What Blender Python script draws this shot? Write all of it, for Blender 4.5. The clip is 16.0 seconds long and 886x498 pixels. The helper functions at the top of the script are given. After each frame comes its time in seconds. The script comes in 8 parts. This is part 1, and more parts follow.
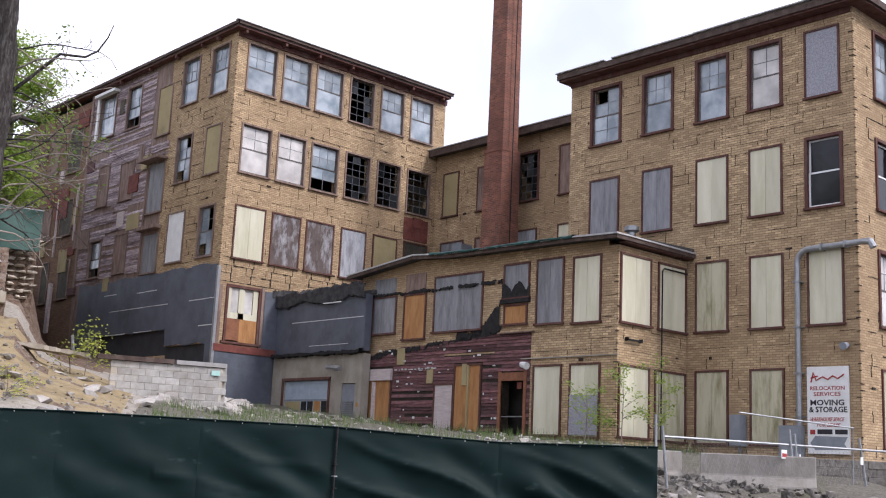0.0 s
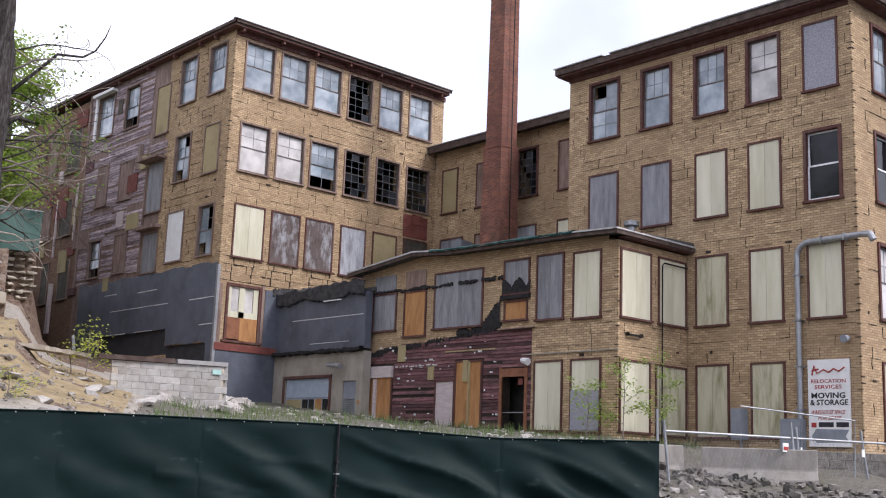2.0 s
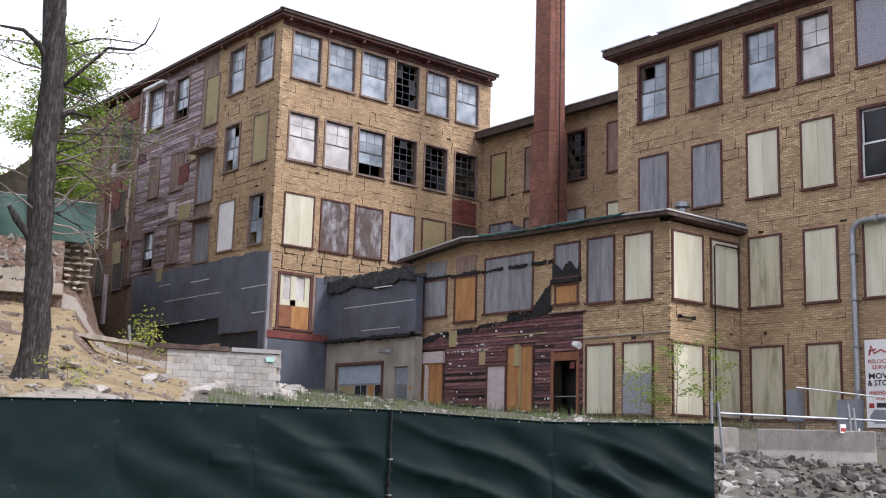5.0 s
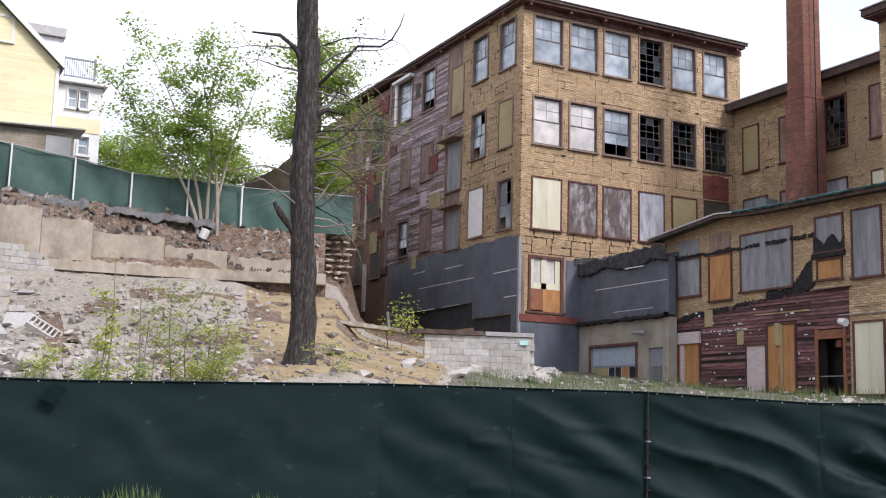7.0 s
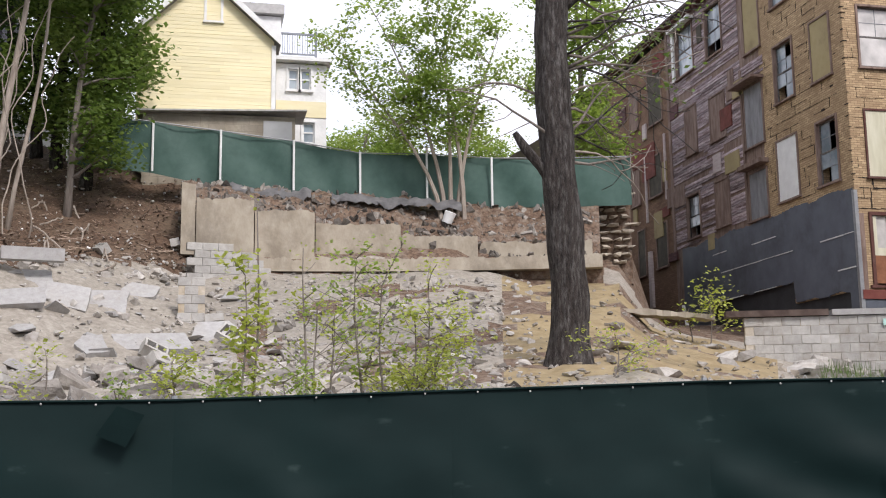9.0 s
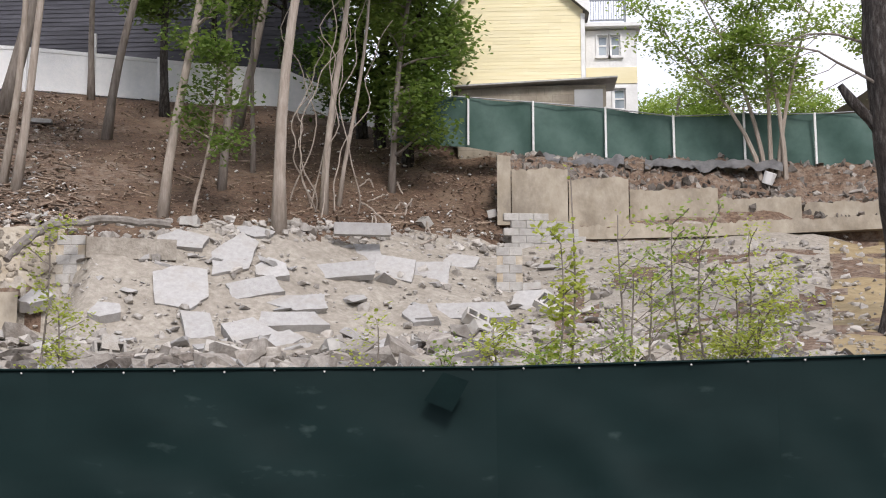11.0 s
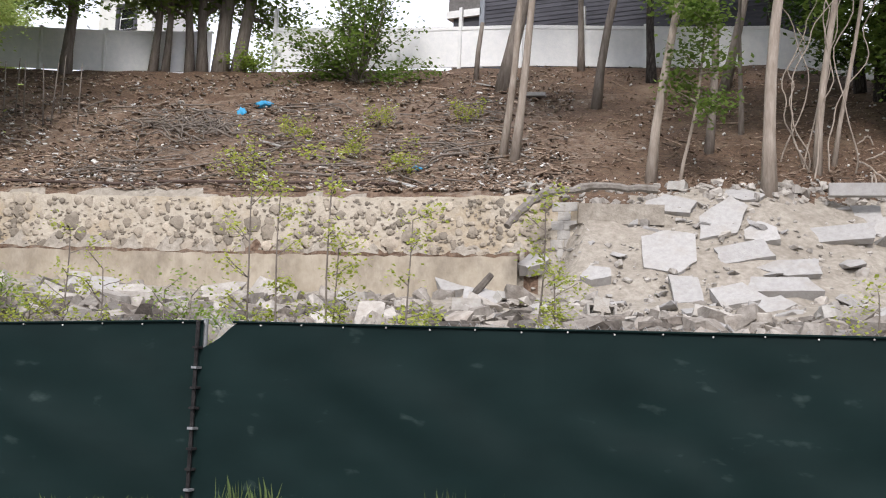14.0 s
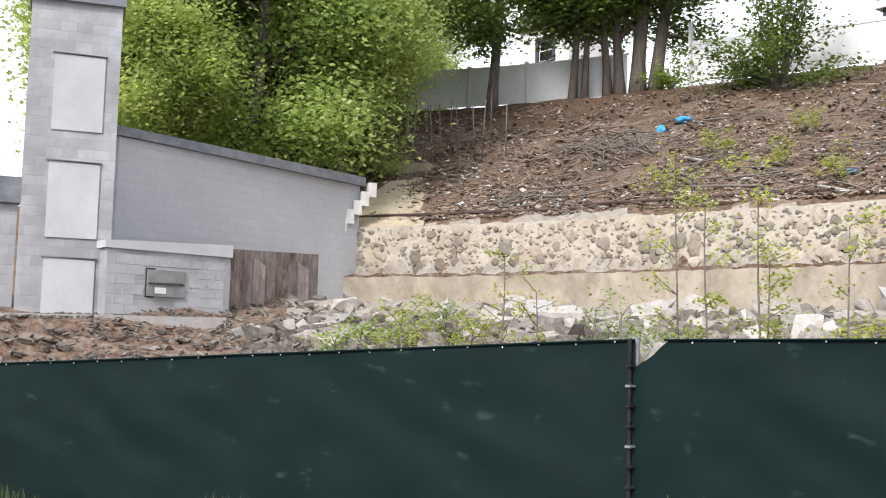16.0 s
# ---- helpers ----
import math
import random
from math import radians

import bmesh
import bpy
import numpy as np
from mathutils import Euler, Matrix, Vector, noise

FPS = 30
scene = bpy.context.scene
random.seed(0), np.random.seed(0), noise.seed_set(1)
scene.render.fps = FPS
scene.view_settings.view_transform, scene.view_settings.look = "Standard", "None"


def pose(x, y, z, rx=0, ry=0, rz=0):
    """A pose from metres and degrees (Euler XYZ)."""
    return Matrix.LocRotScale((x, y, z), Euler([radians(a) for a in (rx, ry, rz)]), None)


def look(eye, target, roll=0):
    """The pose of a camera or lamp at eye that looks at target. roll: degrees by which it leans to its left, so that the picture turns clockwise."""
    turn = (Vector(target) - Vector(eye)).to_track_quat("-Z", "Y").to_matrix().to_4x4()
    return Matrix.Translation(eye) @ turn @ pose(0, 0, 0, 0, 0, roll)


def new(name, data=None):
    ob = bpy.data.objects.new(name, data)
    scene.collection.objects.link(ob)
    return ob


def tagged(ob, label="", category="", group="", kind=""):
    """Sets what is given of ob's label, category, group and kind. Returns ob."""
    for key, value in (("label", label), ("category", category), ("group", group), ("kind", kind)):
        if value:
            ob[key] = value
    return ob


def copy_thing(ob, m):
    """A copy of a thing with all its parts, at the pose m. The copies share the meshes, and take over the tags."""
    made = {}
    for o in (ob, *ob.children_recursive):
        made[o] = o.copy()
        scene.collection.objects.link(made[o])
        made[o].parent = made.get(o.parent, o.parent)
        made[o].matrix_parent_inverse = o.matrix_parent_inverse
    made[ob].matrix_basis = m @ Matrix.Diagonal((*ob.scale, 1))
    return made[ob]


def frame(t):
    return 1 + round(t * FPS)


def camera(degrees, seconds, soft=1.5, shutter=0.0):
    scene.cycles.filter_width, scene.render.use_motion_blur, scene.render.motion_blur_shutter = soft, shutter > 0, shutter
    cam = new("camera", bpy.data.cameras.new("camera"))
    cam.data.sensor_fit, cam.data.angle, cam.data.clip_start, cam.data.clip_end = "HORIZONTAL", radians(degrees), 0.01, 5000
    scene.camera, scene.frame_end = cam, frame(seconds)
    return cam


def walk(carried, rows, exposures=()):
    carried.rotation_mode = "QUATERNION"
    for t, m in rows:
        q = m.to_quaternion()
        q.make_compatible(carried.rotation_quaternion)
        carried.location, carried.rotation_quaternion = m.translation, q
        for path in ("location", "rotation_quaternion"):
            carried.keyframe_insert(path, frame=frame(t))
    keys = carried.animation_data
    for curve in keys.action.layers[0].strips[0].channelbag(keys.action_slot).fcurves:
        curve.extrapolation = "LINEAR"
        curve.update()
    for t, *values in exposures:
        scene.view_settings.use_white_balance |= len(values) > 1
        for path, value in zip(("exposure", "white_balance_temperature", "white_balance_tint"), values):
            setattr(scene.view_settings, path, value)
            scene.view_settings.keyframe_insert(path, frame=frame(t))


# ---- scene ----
cam = camera(43.2, 16.0, soft=1.12)


def aim(x, y, z, heading, tilt, lean):
    return pose(x, y, z, 90 + tilt, 0, -heading) @ pose(0, 0, 0, 0, 0, lean)


# seconds, place, heading clockwise from +y, tilt up, lean
PATH = [
    (0.0, 0.00, 0.00, 1.60, 42.33, 10.94, 2.74),
    (0.5, 0.00, 0.00, 1.60, 42.47, 10.86, 2.37),
    (1.0, 0.00, 0.00, 1.60, 42.56, 10.80, 2.35),
    (1.5, 0.00, 0.00, 1.60, 42.54, 10.72, 2.10),
    (2.0, 0.00, 0.00, 1.60, 42.35, 10.77, 2.18),
    (2.5, 0.00, 0.00, 1.60, 42.28, 10.66, 2.27),
    (3.0, 0.00, 0.00, 1.60, 42.25, 10.73, 2.32),
    (3.2, 0.00, 0.00, 1.60, 42.27, 10.79, 2.23),
    (5.3, 0.00, 0.00, 1.60, 38.47, 9.37, 1.44),
    (5.5, 0.00, 0.00, 1.60, 37.17, 8.94, 1.41),
    (6.0, 0.00, 0.00, 1.60, 33.39, 8.60, 1.29),
    (6.5, 0.00, 0.00, 1.60, 30.34, 8.59, 1.44),
    (7.0, 0.00, 0.00, 1.60, 26.96, 8.68, 1.59),
    (7.5, 0.00, 0.00, 1.60, 23.75, 9.23, 1.21),
    (8.0, 2.17, 5.37, 1.68, 19.07, 9.24, 0.73),
    (8.2, 3.18, 7.88, 1.72, 17.82, 10.06, -0.16),
    (10.3, 3.18, 7.88, 1.72, 1.73, 7.98, 0.20),
    (10.5, 3.18, 7.88, 1.72, -0.03, 7.91, -0.18),
    (11.0, 3.18, 7.88, 1.72, -3.72, 7.87, 0.02),
    (11.5, 3.18, 7.88, 1.72, -6.88, 7.98, 0.26),
    (12.0, 3.18, 7.88, 1.72, -10.75, 7.89, -0.01),
    (12.5, 3.18, 7.88, 1.72, -15.61, 7.55, 0.16),
    (13.0, 3.18, 7.88, 1.72, -20.30, 7.34, 0.78),
    (13.5, 3.18, 7.88, 1.72, -24.32, 6.63, 1.34),
    (14.0, 3.18, 7.88, 1.72, -28.44, 5.52, 2.44),
    (14.5, 3.18, 7.88, 1.72, -34.47, 4.97, 1.77),
    (15.0, 3.18, 7.88, 1.72, -39.51, 5.50, 1.81),
    (15.5, 3.18, 7.88, 1.72, -45.10, 6.05, 1.23),
    (16.0, 3.18, 7.88, 1.72, -50.14, 5.72, 1.37),
]
# the picture starts a little cooler and ends a little brighter
walk(cam, [(r[0], aim(*r[1:])) for r in PATH],
     [(0.0, 0.0, 6150, 18), (7.5, 0.06, 6250, 17), (8.2, -0.05, 6400, 15), (10.3, -0.11, 6450, 15), (13.2, -0.12, 6450, 14), (14.5, 0.12, 6450, 14), (16.0, 0.30, 6450, 13)])

# ---- light ----
SUN_DIR = Vector((0.26, -0.69, 0.68)).normalized()      # towards the sun
world = bpy.data.worlds.new("world")
scene.world = world
world.use_nodes = True
wn, wl = world.node_tree.nodes, world.node_tree.links
wn.clear()
w_out = wn.new("ShaderNodeOutputWorld")
w_bg = wn.new("ShaderNodeBackground")
w_sky = wn.new("ShaderNodeTexSky")
w_sky.sky_type = 'NISHITA'
w_sky.sun_disc = False
w_sky.sun_elevation = math.asin(SUN_DIR.z)
w_sky.sun_rotation = math.atan2(SUN_DIR.x, SUN_DIR.y)
w_tc = wn.new("ShaderNodeTexCoord")
w_no = wn.new("ShaderNodeTexNoise")
w_no.inputs["Scale"].default_value = 2.2
w_no.inputs["Detail"].default_value = 5
w_ra = wn.new("ShaderNodeValToRGB")
w_ra.color_ramp.elements[0].position, w_ra.color_ramp.elements[0].color = 0.30, (0.55, 0.55, 0.55, 1)
w_ra.color_ramp.elements[1].position, w_ra.color_ramp.elements[1].color = 0.52, (1, 1, 1, 1)
w_mix = wn.new("ShaderNodeMixRGB")
w_mix.inputs["Color2"].default_value = (8.9, 9.15, 9.9, 1)
wl.new(w_tc.outputs["Generated"], w_no.inputs["Vector"])
wl.new(w_no.outputs["Fac"], w_ra.inputs["Fac"])
wl.new(w_ra.outputs["Color"], w_mix.inputs["Fac"])
wl.new(w_sky.outputs["Color"], w_mix.inputs["Color1"])
wl.new(w_mix.outputs["Color"], w_bg.inputs["Color"])
w_bg.inputs["Strength"].default_value = 0.15
wl.new(w_bg.outputs["Background"], w_out.inputs["Surface"])
sun_data = bpy.data.lights.new("sun", 'SUN')
sun_data.energy, sun_data.angle, sun_data.color = 3.05, radians(14), (1.0, 0.965, 0.91)
sun = new("sun", sun_data)
sun.matrix_world = look((0, -20, 40), Vector((0, -20, 40)) - SUN_DIR)


# ---- materials ----
def nodes_of(name):
    m = bpy.data.materials.new(name)
    m.use_nodes = True
    nt = m.node_tree
    nt.nodes.clear()
    out = nt.nodes.new("ShaderNodeOutputMaterial")
    bs = nt.nodes.new("ShaderNodeBsdfPrincipled")
    nt.links.new(bs.outputs[0], out.inputs[0])
    return m, nt, bs


def rgb(c):
    return (c[0], c[1], c[2], 1.0)


def mat(name, base, second=None, scale=3.0, rough=0.85, metal=0.0, spots=None, spot_scale=0.6, spot_amount=0.5,
        bump=0.3, bump_scale=None, stretch=(1, 1, 1), island=0.0, obj=0.0, detail=8, spec=0.3):
    """Two-scale noise between two colours, larger blotches of a third, fine bump; piece-to-piece variation."""
    m, nt, bs = nodes_of(name)
    N, L = nt.nodes, nt.links
    tc = N.new("ShaderNodeTexCoord")
    mp = N.new("ShaderNodeMapping")
    mp.inputs["Scale"].default_value = stretch
    geo = N.new("ShaderNodeNewGeometry")
    L.new(geo.outputs["Position"], mp.inputs["Vector"])
    n1 = N.new("ShaderNodeTexNoise")
    n1.inputs["Scale"].default_value, n1.inputs["Detail"].default_value, n1.inputs["Roughness"].default_value = scale, detail, 0.65
    L.new(mp.outputs[0], n1.inputs["Vector"])
    r1 = N.new("ShaderNodeValToRGB")
    r1.color_ramp.elements[0].position, r1.color_ramp.elements[1].position = 0.35, 0.65
    r1.color_ramp.elements[0].color = rgb(base)
    r1.color_ramp.elements[1].color = rgb(second or [min(1, c * 1.25) for c in base])
    L.new(n1.outputs["Fac"], r1.inputs["Fac"])
    col = r1.outputs["Color"]
    if spots:
        n2 = N.new("ShaderNodeTexNoise")
        n2.inputs["Scale"].default_value, n2.inputs["Detail"].default_value = spot_scale, 6
        n2.inputs["Roughness"].default_value = 0.7
        L.new(mp.outputs[0], n2.inputs["Vector"])
        r2 = N.new("ShaderNodeValToRGB")
        r2.color_ramp.elements[0].position, r2.color_ramp.elements[1].position = 0.48, 0.68
        r2.color_ramp.elements[0].color, r2.color_ramp.elements[1].color = (0, 0, 0, 1), (spot_amount,) * 3 + (1,)
        L.new(n2.outputs["Fac"], r2.inputs["Fac"])
        mx = N.new("ShaderNodeMixRGB")
        L.new(r2.outputs["Color"], mx.inputs["Fac"])
        L.new(col, mx.inputs["Color1"])
        mx.inputs["Color2"].default_value = rgb(spots)
        col = mx.outputs["Color"]
    for amount, source in ((island, geo.outputs["Random Per Island"]), (obj, None)):
        if amount:
            if source is None:
                source = N.new("ShaderNodeObjectInfo").outputs["Random"]
            mr = N.new("ShaderNodeMapRange")
            mr.inputs["To Min"].default_value, mr.inputs["To Max"].default_value = 1 - amount, 1 + amount
            L.new(source, mr.inputs["Value"])
            mu = N.new("ShaderNodeVectorMath")
            mu.operation = 'SCALE'
            L.new(col, mu.inputs[0])
            L.new(mr.outputs[0], mu.inputs["Scale"])
            col = mu.outputs[0]
    L.new(col, bs.inputs["Base Color"])
    bs.inputs["Roughness"].default_value, bs.inputs["Metallic"].default_value = rough, metal
    bs.inputs["Specular IOR Level"].default_value = spec
    if bump:
        n3 = N.new("ShaderNodeTexNoise")
        n3.inputs["Scale"].default_value, n3.inputs["Detail"].default_value = bump_scale or scale * 4, 6
        L.new(mp.outputs[0], n3.inputs["Vector"])
        bp = N.new("ShaderNodeBump")
        bp.inputs["Strength"].default_value, bp.inputs["Distance"].default_value = bump, 0.03
        L.new(n3.outputs["Fac"], bp.inputs["Height"])
        L.new(bp.outputs[0], bs.inputs["Normal"])
    return m


M_DIRT = mat("brown_earth", (0.050, 0.030, 0.020), (0.165, 0.105, 0.070), 10, spots=(0.20, 0.15, 0.105), spot_scale=1.0, spot_amount=0.5, bump=1.0, bump_scale=14)
M_ROAD = mat("asphalt", (0.045, 0.045, 0.046), (0.065, 0.064, 0.062), 5)


# ---- building helpers ----
def part(name, bm, material, parent=None, label="", smooth=False):
    me = bpy.data.meshes.new(name)
    bm.to_mesh(me)
    bm.free()
    for m in (material if isinstance(material, (list, tuple)) else [material]):
        me.materials.append(m)
    if smooth:
        for p in me.polygons:
            p.use_smooth = True
    ob = new(name, me)
    if parent is not None:
        ob.parent = parent
    if label:
        tagged(ob, label)
    return ob


def thing(name, label, category, group="", kind="", at=None):
    ob = new(name)
    if at is not None:
        ob.matrix_world = Matrix.Translation(at)
    ob.empty_display_size = 0.2
    return tagged(ob, label, category, group, kind)


def box(bm, x0, x1, y0, y1, z0, z1, m=None, mi=0):
    vs = [bm.verts.new((x, y, z)) for z in (z0, z1) for y in (y0, y1) for x in (x0, x1)]
    if m is not None:
        for v in vs:
            v.co = m @ v.co
    for f in ((0, 2, 3, 1), (4, 5, 7, 6), (0, 1, 5, 4), (2, 6, 7, 3), (0, 4, 6, 2), (1, 3, 7, 5)):
        bm.faces.new([vs[i] for i in f]).material_index = mi
    return vs


def boxes(*args):
    bm = bmesh.new()
    for a in args:
        box(bm, *a)
    return bm


# ---- the ground: street, rubble yard and hillside round the turning place ----
O = Vector((3.18, 7.88, 1.72))
AZ = [-75, -66, -56, -47, -35, -24, -12, 0, 13, 21.6, 23.2, 33, 48, 61, 76]
R_FENCE = [18.2, 16.4, 14.3, 12.9, 11.8, 11.0, 10.4, 10.3, 10.6, 11.0, 11.05, 11.5, 12.5, 14.0, 16.5]
Z_FENCE = [-0.5, -0.35, -0.17, 0.02, 0.17, 0.2, 0.2, 0.2, 0.1, 0.0, 0.0, -0.1, -0.2, -0.2, -0.2]
R_FOOT = [20, 22, 27, 27, 24, 20.6, 20.8, 22.5, 21, 23, 24, 29, 26, 23, 22]
Z_FOOT = [2.2, 2.35, 3.1, 3.1, 2.95, 2.85, 2.85, 3.2, 3.3, 3.7, 3.6, 3.2, 2.6, 2.3, 1.6]
R_BROW = [22, 24, 30.6, 28.4, 25.8, 24, 25, 29.5, 30, 33, 33, 36, 30, 28, 27]
Z_BROW = [2.3, 2.5, 5.25, 5.27, 5.28, 5.25, 5.6, 5.85, 6.2, 6.4, 4.7, 3.6, 2.8, 2.5, 1.9]
R_CREST = [46, 46, 46, 44, 42, 42, 42, 34, 33, 36, 40, 50, 50, 50, 50]
Z_CREST = [6.0, 9.0, 11.8, 12.0, 12.4, 12.9, 12.9, 9.2, 8.7, 8.8, 5.4, 6.0, 4.0, 3.0, 2.5]


def rs_share(r1, r2):
    return (r2 - 0.5 - r1) / max(0.6, r2 - r1)


def ground(x, y):
    """Height of the ground."""
    dx, dy = x - O.x, y - O.y
    a, r = math.degrees(math.atan2(dx, dy)), math.hypot(dx, dy)
    side = max(0.0, abs(a) - 76)
    a = max(-75, min(76, a))
    rf, zf, r1, z1, r2, z2, r3, z3 = (float(np.interp(a, AZ, k)) for k in (R_FENCE, Z_FENCE, R_FOOT, Z_FOOT, R_BROW, Z_BROW, R_CREST, Z_CREST))
    w = max(0.0, min(1.0, (-21.5 - a) / 1.5)) if a > -58 else 0.0      # the stone wall holds a step
    rs, zs = r2 - 0.5, z1 + (z2 - z1) * (rs_share(r1, r2) * (1 - w))
    z = float(np.interp(r, [0, rf - 3, rf + 0.4, rf + 2.5, min(r1, rs - 0.1), rs, r2, r3, 90, 3000], [0, zf - 0.1, zf, zf + (z1 - zf) * 0.55, z1, zs, z2, z3, z3 + 1.5, z3 + 2]))
    if side:
        z *= max(0.0, 1 - side / 25)
    return z


def brick_mat(name, c1, c2, mortar, width=0.22, height=0.075, dirt=(0.10, 0.07, 0.05), dirt_amount=0.5, speck=0.5):
    m, nt, bs = nodes_of(name)
    N, L = nt.nodes, nt.links
    geo = N.new("ShaderNodeNewGeometry")
    sep = N.new("ShaderNodeSeparateXYZ")
    L.new(geo.outputs["Position"], sep.inputs[0])
    ad = N.new("ShaderNodeMath")
    L.new(sep.outputs["X"], ad.inputs[0])
    L.new(sep.outputs["Y"], ad.inputs[1])
    cb = N.new("ShaderNodeCombineXYZ")
    L.new(ad.outputs[0], cb.inputs["X"])
    L.new(sep.outputs["Z"], cb.inputs["Y"])
    br = N.new("ShaderNodeTexBrick")
    br.inputs["Color1"].default_value, br.inputs["Color2"].default_value, br.inputs["Mortar"].default_value = rgb(c1), rgb(c2), rgb(mortar)
    br.inputs["Scale"].default_value, br.inputs["Brick Width"].default_value, br.inputs["Row Height"].default_value = 1.0, width, height
    br.inputs["Mortar Size"].default_value, br.inputs["Mortar Smooth"].default_value, br.inputs["Bias"].default_value = 0.009, 0.3, 0.0
    L.new(cb.outputs[0], br.inputs["Vector"])
    col = br.outputs["Color"]
    for sc, lo, hi, c, am in ((1.1, 0.42, 0.72, dirt, dirt_amount), (9.0, 0.45, 0.7, [v * 0.55 for v in c1], speck), (0.25, 0.4, 0.7, [v * 0.8 for v in c2], 0.6)):
        n2 = N.new("ShaderNodeTexNoise")
        n2.inputs["Scale"].default_value, n2.inputs["Detail"].default_value = sc, 7
        L.new(geo.outputs["Position"], n2.inputs["Vector"])
        r2 = N.new("ShaderNodeValToRGB")
        r2.color_ramp.elements[0].position, r2.color_ramp.elements[1].position = lo, hi
        r2.color_ramp.elements[0].color, r2.color_ramp.elements[1].color = (0, 0, 0, 1), (am, am, am, 1)
        L.new(n2.outputs["Fac"], r2.inputs["Fac"])
        mx = N.new("ShaderNodeMixRGB")
        L.new(r2.outputs["Color"], mx.inputs["Fac"])
        L.new(col, mx.inputs["Color1"])
        mx.inputs["Color2"].default_value = rgb(c)
        col = mx.outputs["Color"]
    L.new(col, bs.inputs["Base Color"])
    bs.inputs["Roughness"].default_value = 0.92
    bs.inputs["Specular IOR Level"].default_value = 0.15
    bp = N.new("ShaderNodeBump")
    bp.inputs["Strength"].default_value, bp.inputs["Distance"].default_value = 0.5, 0.01
    L.new(br.outputs["Fac"], bp.inputs["Height"])
    bp.invert = True
    L.new(bp.outputs[0], bs.inputs["Normal"])
    return m


def glass_mat(name, tint, rough, film, spec=0.8, vary=0.22):
    """Old window glass: dark, glossy, with dirt and sky reflection tinted into patches."""
    m, nt, bs = nodes_of(name)
    N, L = nt.nodes, nt.links
    geo = N.new("ShaderNodeNewGeometry")
    n = N.new("ShaderNodeTexNoise")
    n.inputs["Scale"].default_value, n.inputs["Detail"].default_value = 1.6, 5
    L.new(geo.outputs["Position"], n.inputs["Vector"])
    r = N.new("ShaderNodeValToRGB")
    r.color_ramp.elements[0].position, r.color_ramp.elements[1].position = 0.35, 0.65
    r.color_ramp.elements[0].color, r.color_ramp.elements[1].color = rgb(tint), rgb(film)
    L.new(n.outputs["Fac"], r.inputs["Fac"])
    hs = N.new("ShaderNodeHueSaturation")
    mr = N.new("ShaderNodeMapRange")
    mr.inputs["To Min"].default_value, mr.inputs["To Max"].default_value = 1 - vary, 1 + vary
    L.new(N.new("ShaderNodeObjectInfo").outputs["Random"], mr.inputs["Value"])
    L.new(mr.outputs[0], hs.inputs["Value"])
    L.new(r.outputs["Color"], hs.inputs["Color"])
    L.new(hs.outputs["Color"], bs.inputs["Base Color"])
    bs.inputs["Roughness"].default_value = rough
    bs.inputs["Specular IOR Level"].default_value = spec
    n2 = N.new("ShaderNodeTexNoise")
    n2.inputs["Scale"].default_value = 3.0
    L.new(geo.outputs["Position"], n2.inputs["Vector"])
    bp = N.new("ShaderNodeBump")
    bp.inputs["Strength"].default_value, bp.inputs["Distance"].default_value = 0.15, 0.02
    L.new(n2.outputs["Fac"], bp.inputs["Height"])
    L.new(bp.outputs[0], bs.inputs["Normal"])
    return m


M_BRICK = brick_mat("brick_felt", (0.66, 0.49, 0.295), (0.36, 0.25, 0.15), (0.21, 0.145, 0.092), width=0.21, height=0.072, dirt=(0.20, 0.135, 0.08), dirt_amount=0.5)
M_RED = brick_mat("red_brick", (0.37, 0.145, 0.09), (0.15, 0.066, 0.052), (0.25, 0.19, 0.16), dirt=(0.10, 0.068, 0.056), dirt_amount=0.75)
M_OLD = brick_mat("old_brick", (0.32, 0.20, 0.135), (0.19, 0.115, 0.08), (0.14, 0.105, 0.08))
M_TORN = mat("torn_felt", (0.018, 0.014, 0.012), (0.05, 0.036, 0.026), 8)
M_TRIM = mat("brown_trim", (0.085, 0.032, 0.026), (0.125, 0.058, 0.048), 5, spots=(0.17, 0.14, 0.12), spot_scale=3, spot_amount=0.4, stretch=(1, 1, 0.4))
M_FASCIA = mat("dark_fascia", (0.055, 0.036, 0.030), (0.10, 0.07, 0.058), 4, spots=(0.16, 0.13, 0.11), spot_scale=2, spot_amount=0.3)
M_ROOFEDGE = mat("roof_edge", (0.38, 0.37, 0.36), (0.52, 0.51, 0.5), 5)
M_ROOF = mat("roof_felt", (0.06, 0.06, 0.06), (0.10, 0.10, 0.095), 3)
M_SASH = mat("sash_wood", (0.085, 0.075, 0.07), (0.19, 0.175, 0.165), 9)
M_BAR = mat("glazing_bar", (0.16, 0.17, 0.185), (0.25, 0.26, 0.275), 9)
M_BARDARK = mat("dark_glazing_bar", (0.07, 0.078, 0.09), (0.13, 0.14, 0.155), 9)
M_BLACKSASH = mat("dark_sash", (0.035, 0.032, 0.03), (0.08, 0.075, 0.07), 9)
M_VINYL = mat("white_vinyl", (0.72, 0.73, 0.74), (0.8, 0.8, 0.8), 5, rough=0.4)
# pale blue-grey patches put sky reflection and dirt into the base colour
M_GLASS = glass_mat("dirty_glass", (0.17, 0.215, 0.25), 0.12, (0.36, 0.405, 0.44), vary=0.38)
M_PALEGLASS = glass_mat("papered_glass", (0.42, 0.40, 0.38), 0.25, (0.66, 0.63, 0.60), vary=0.06)
M_DARKGLASS = glass_mat("dark_glass", (0.010, 0.011, 0.013), 0.1, (0.02, 0.022, 0.025), 0.35)
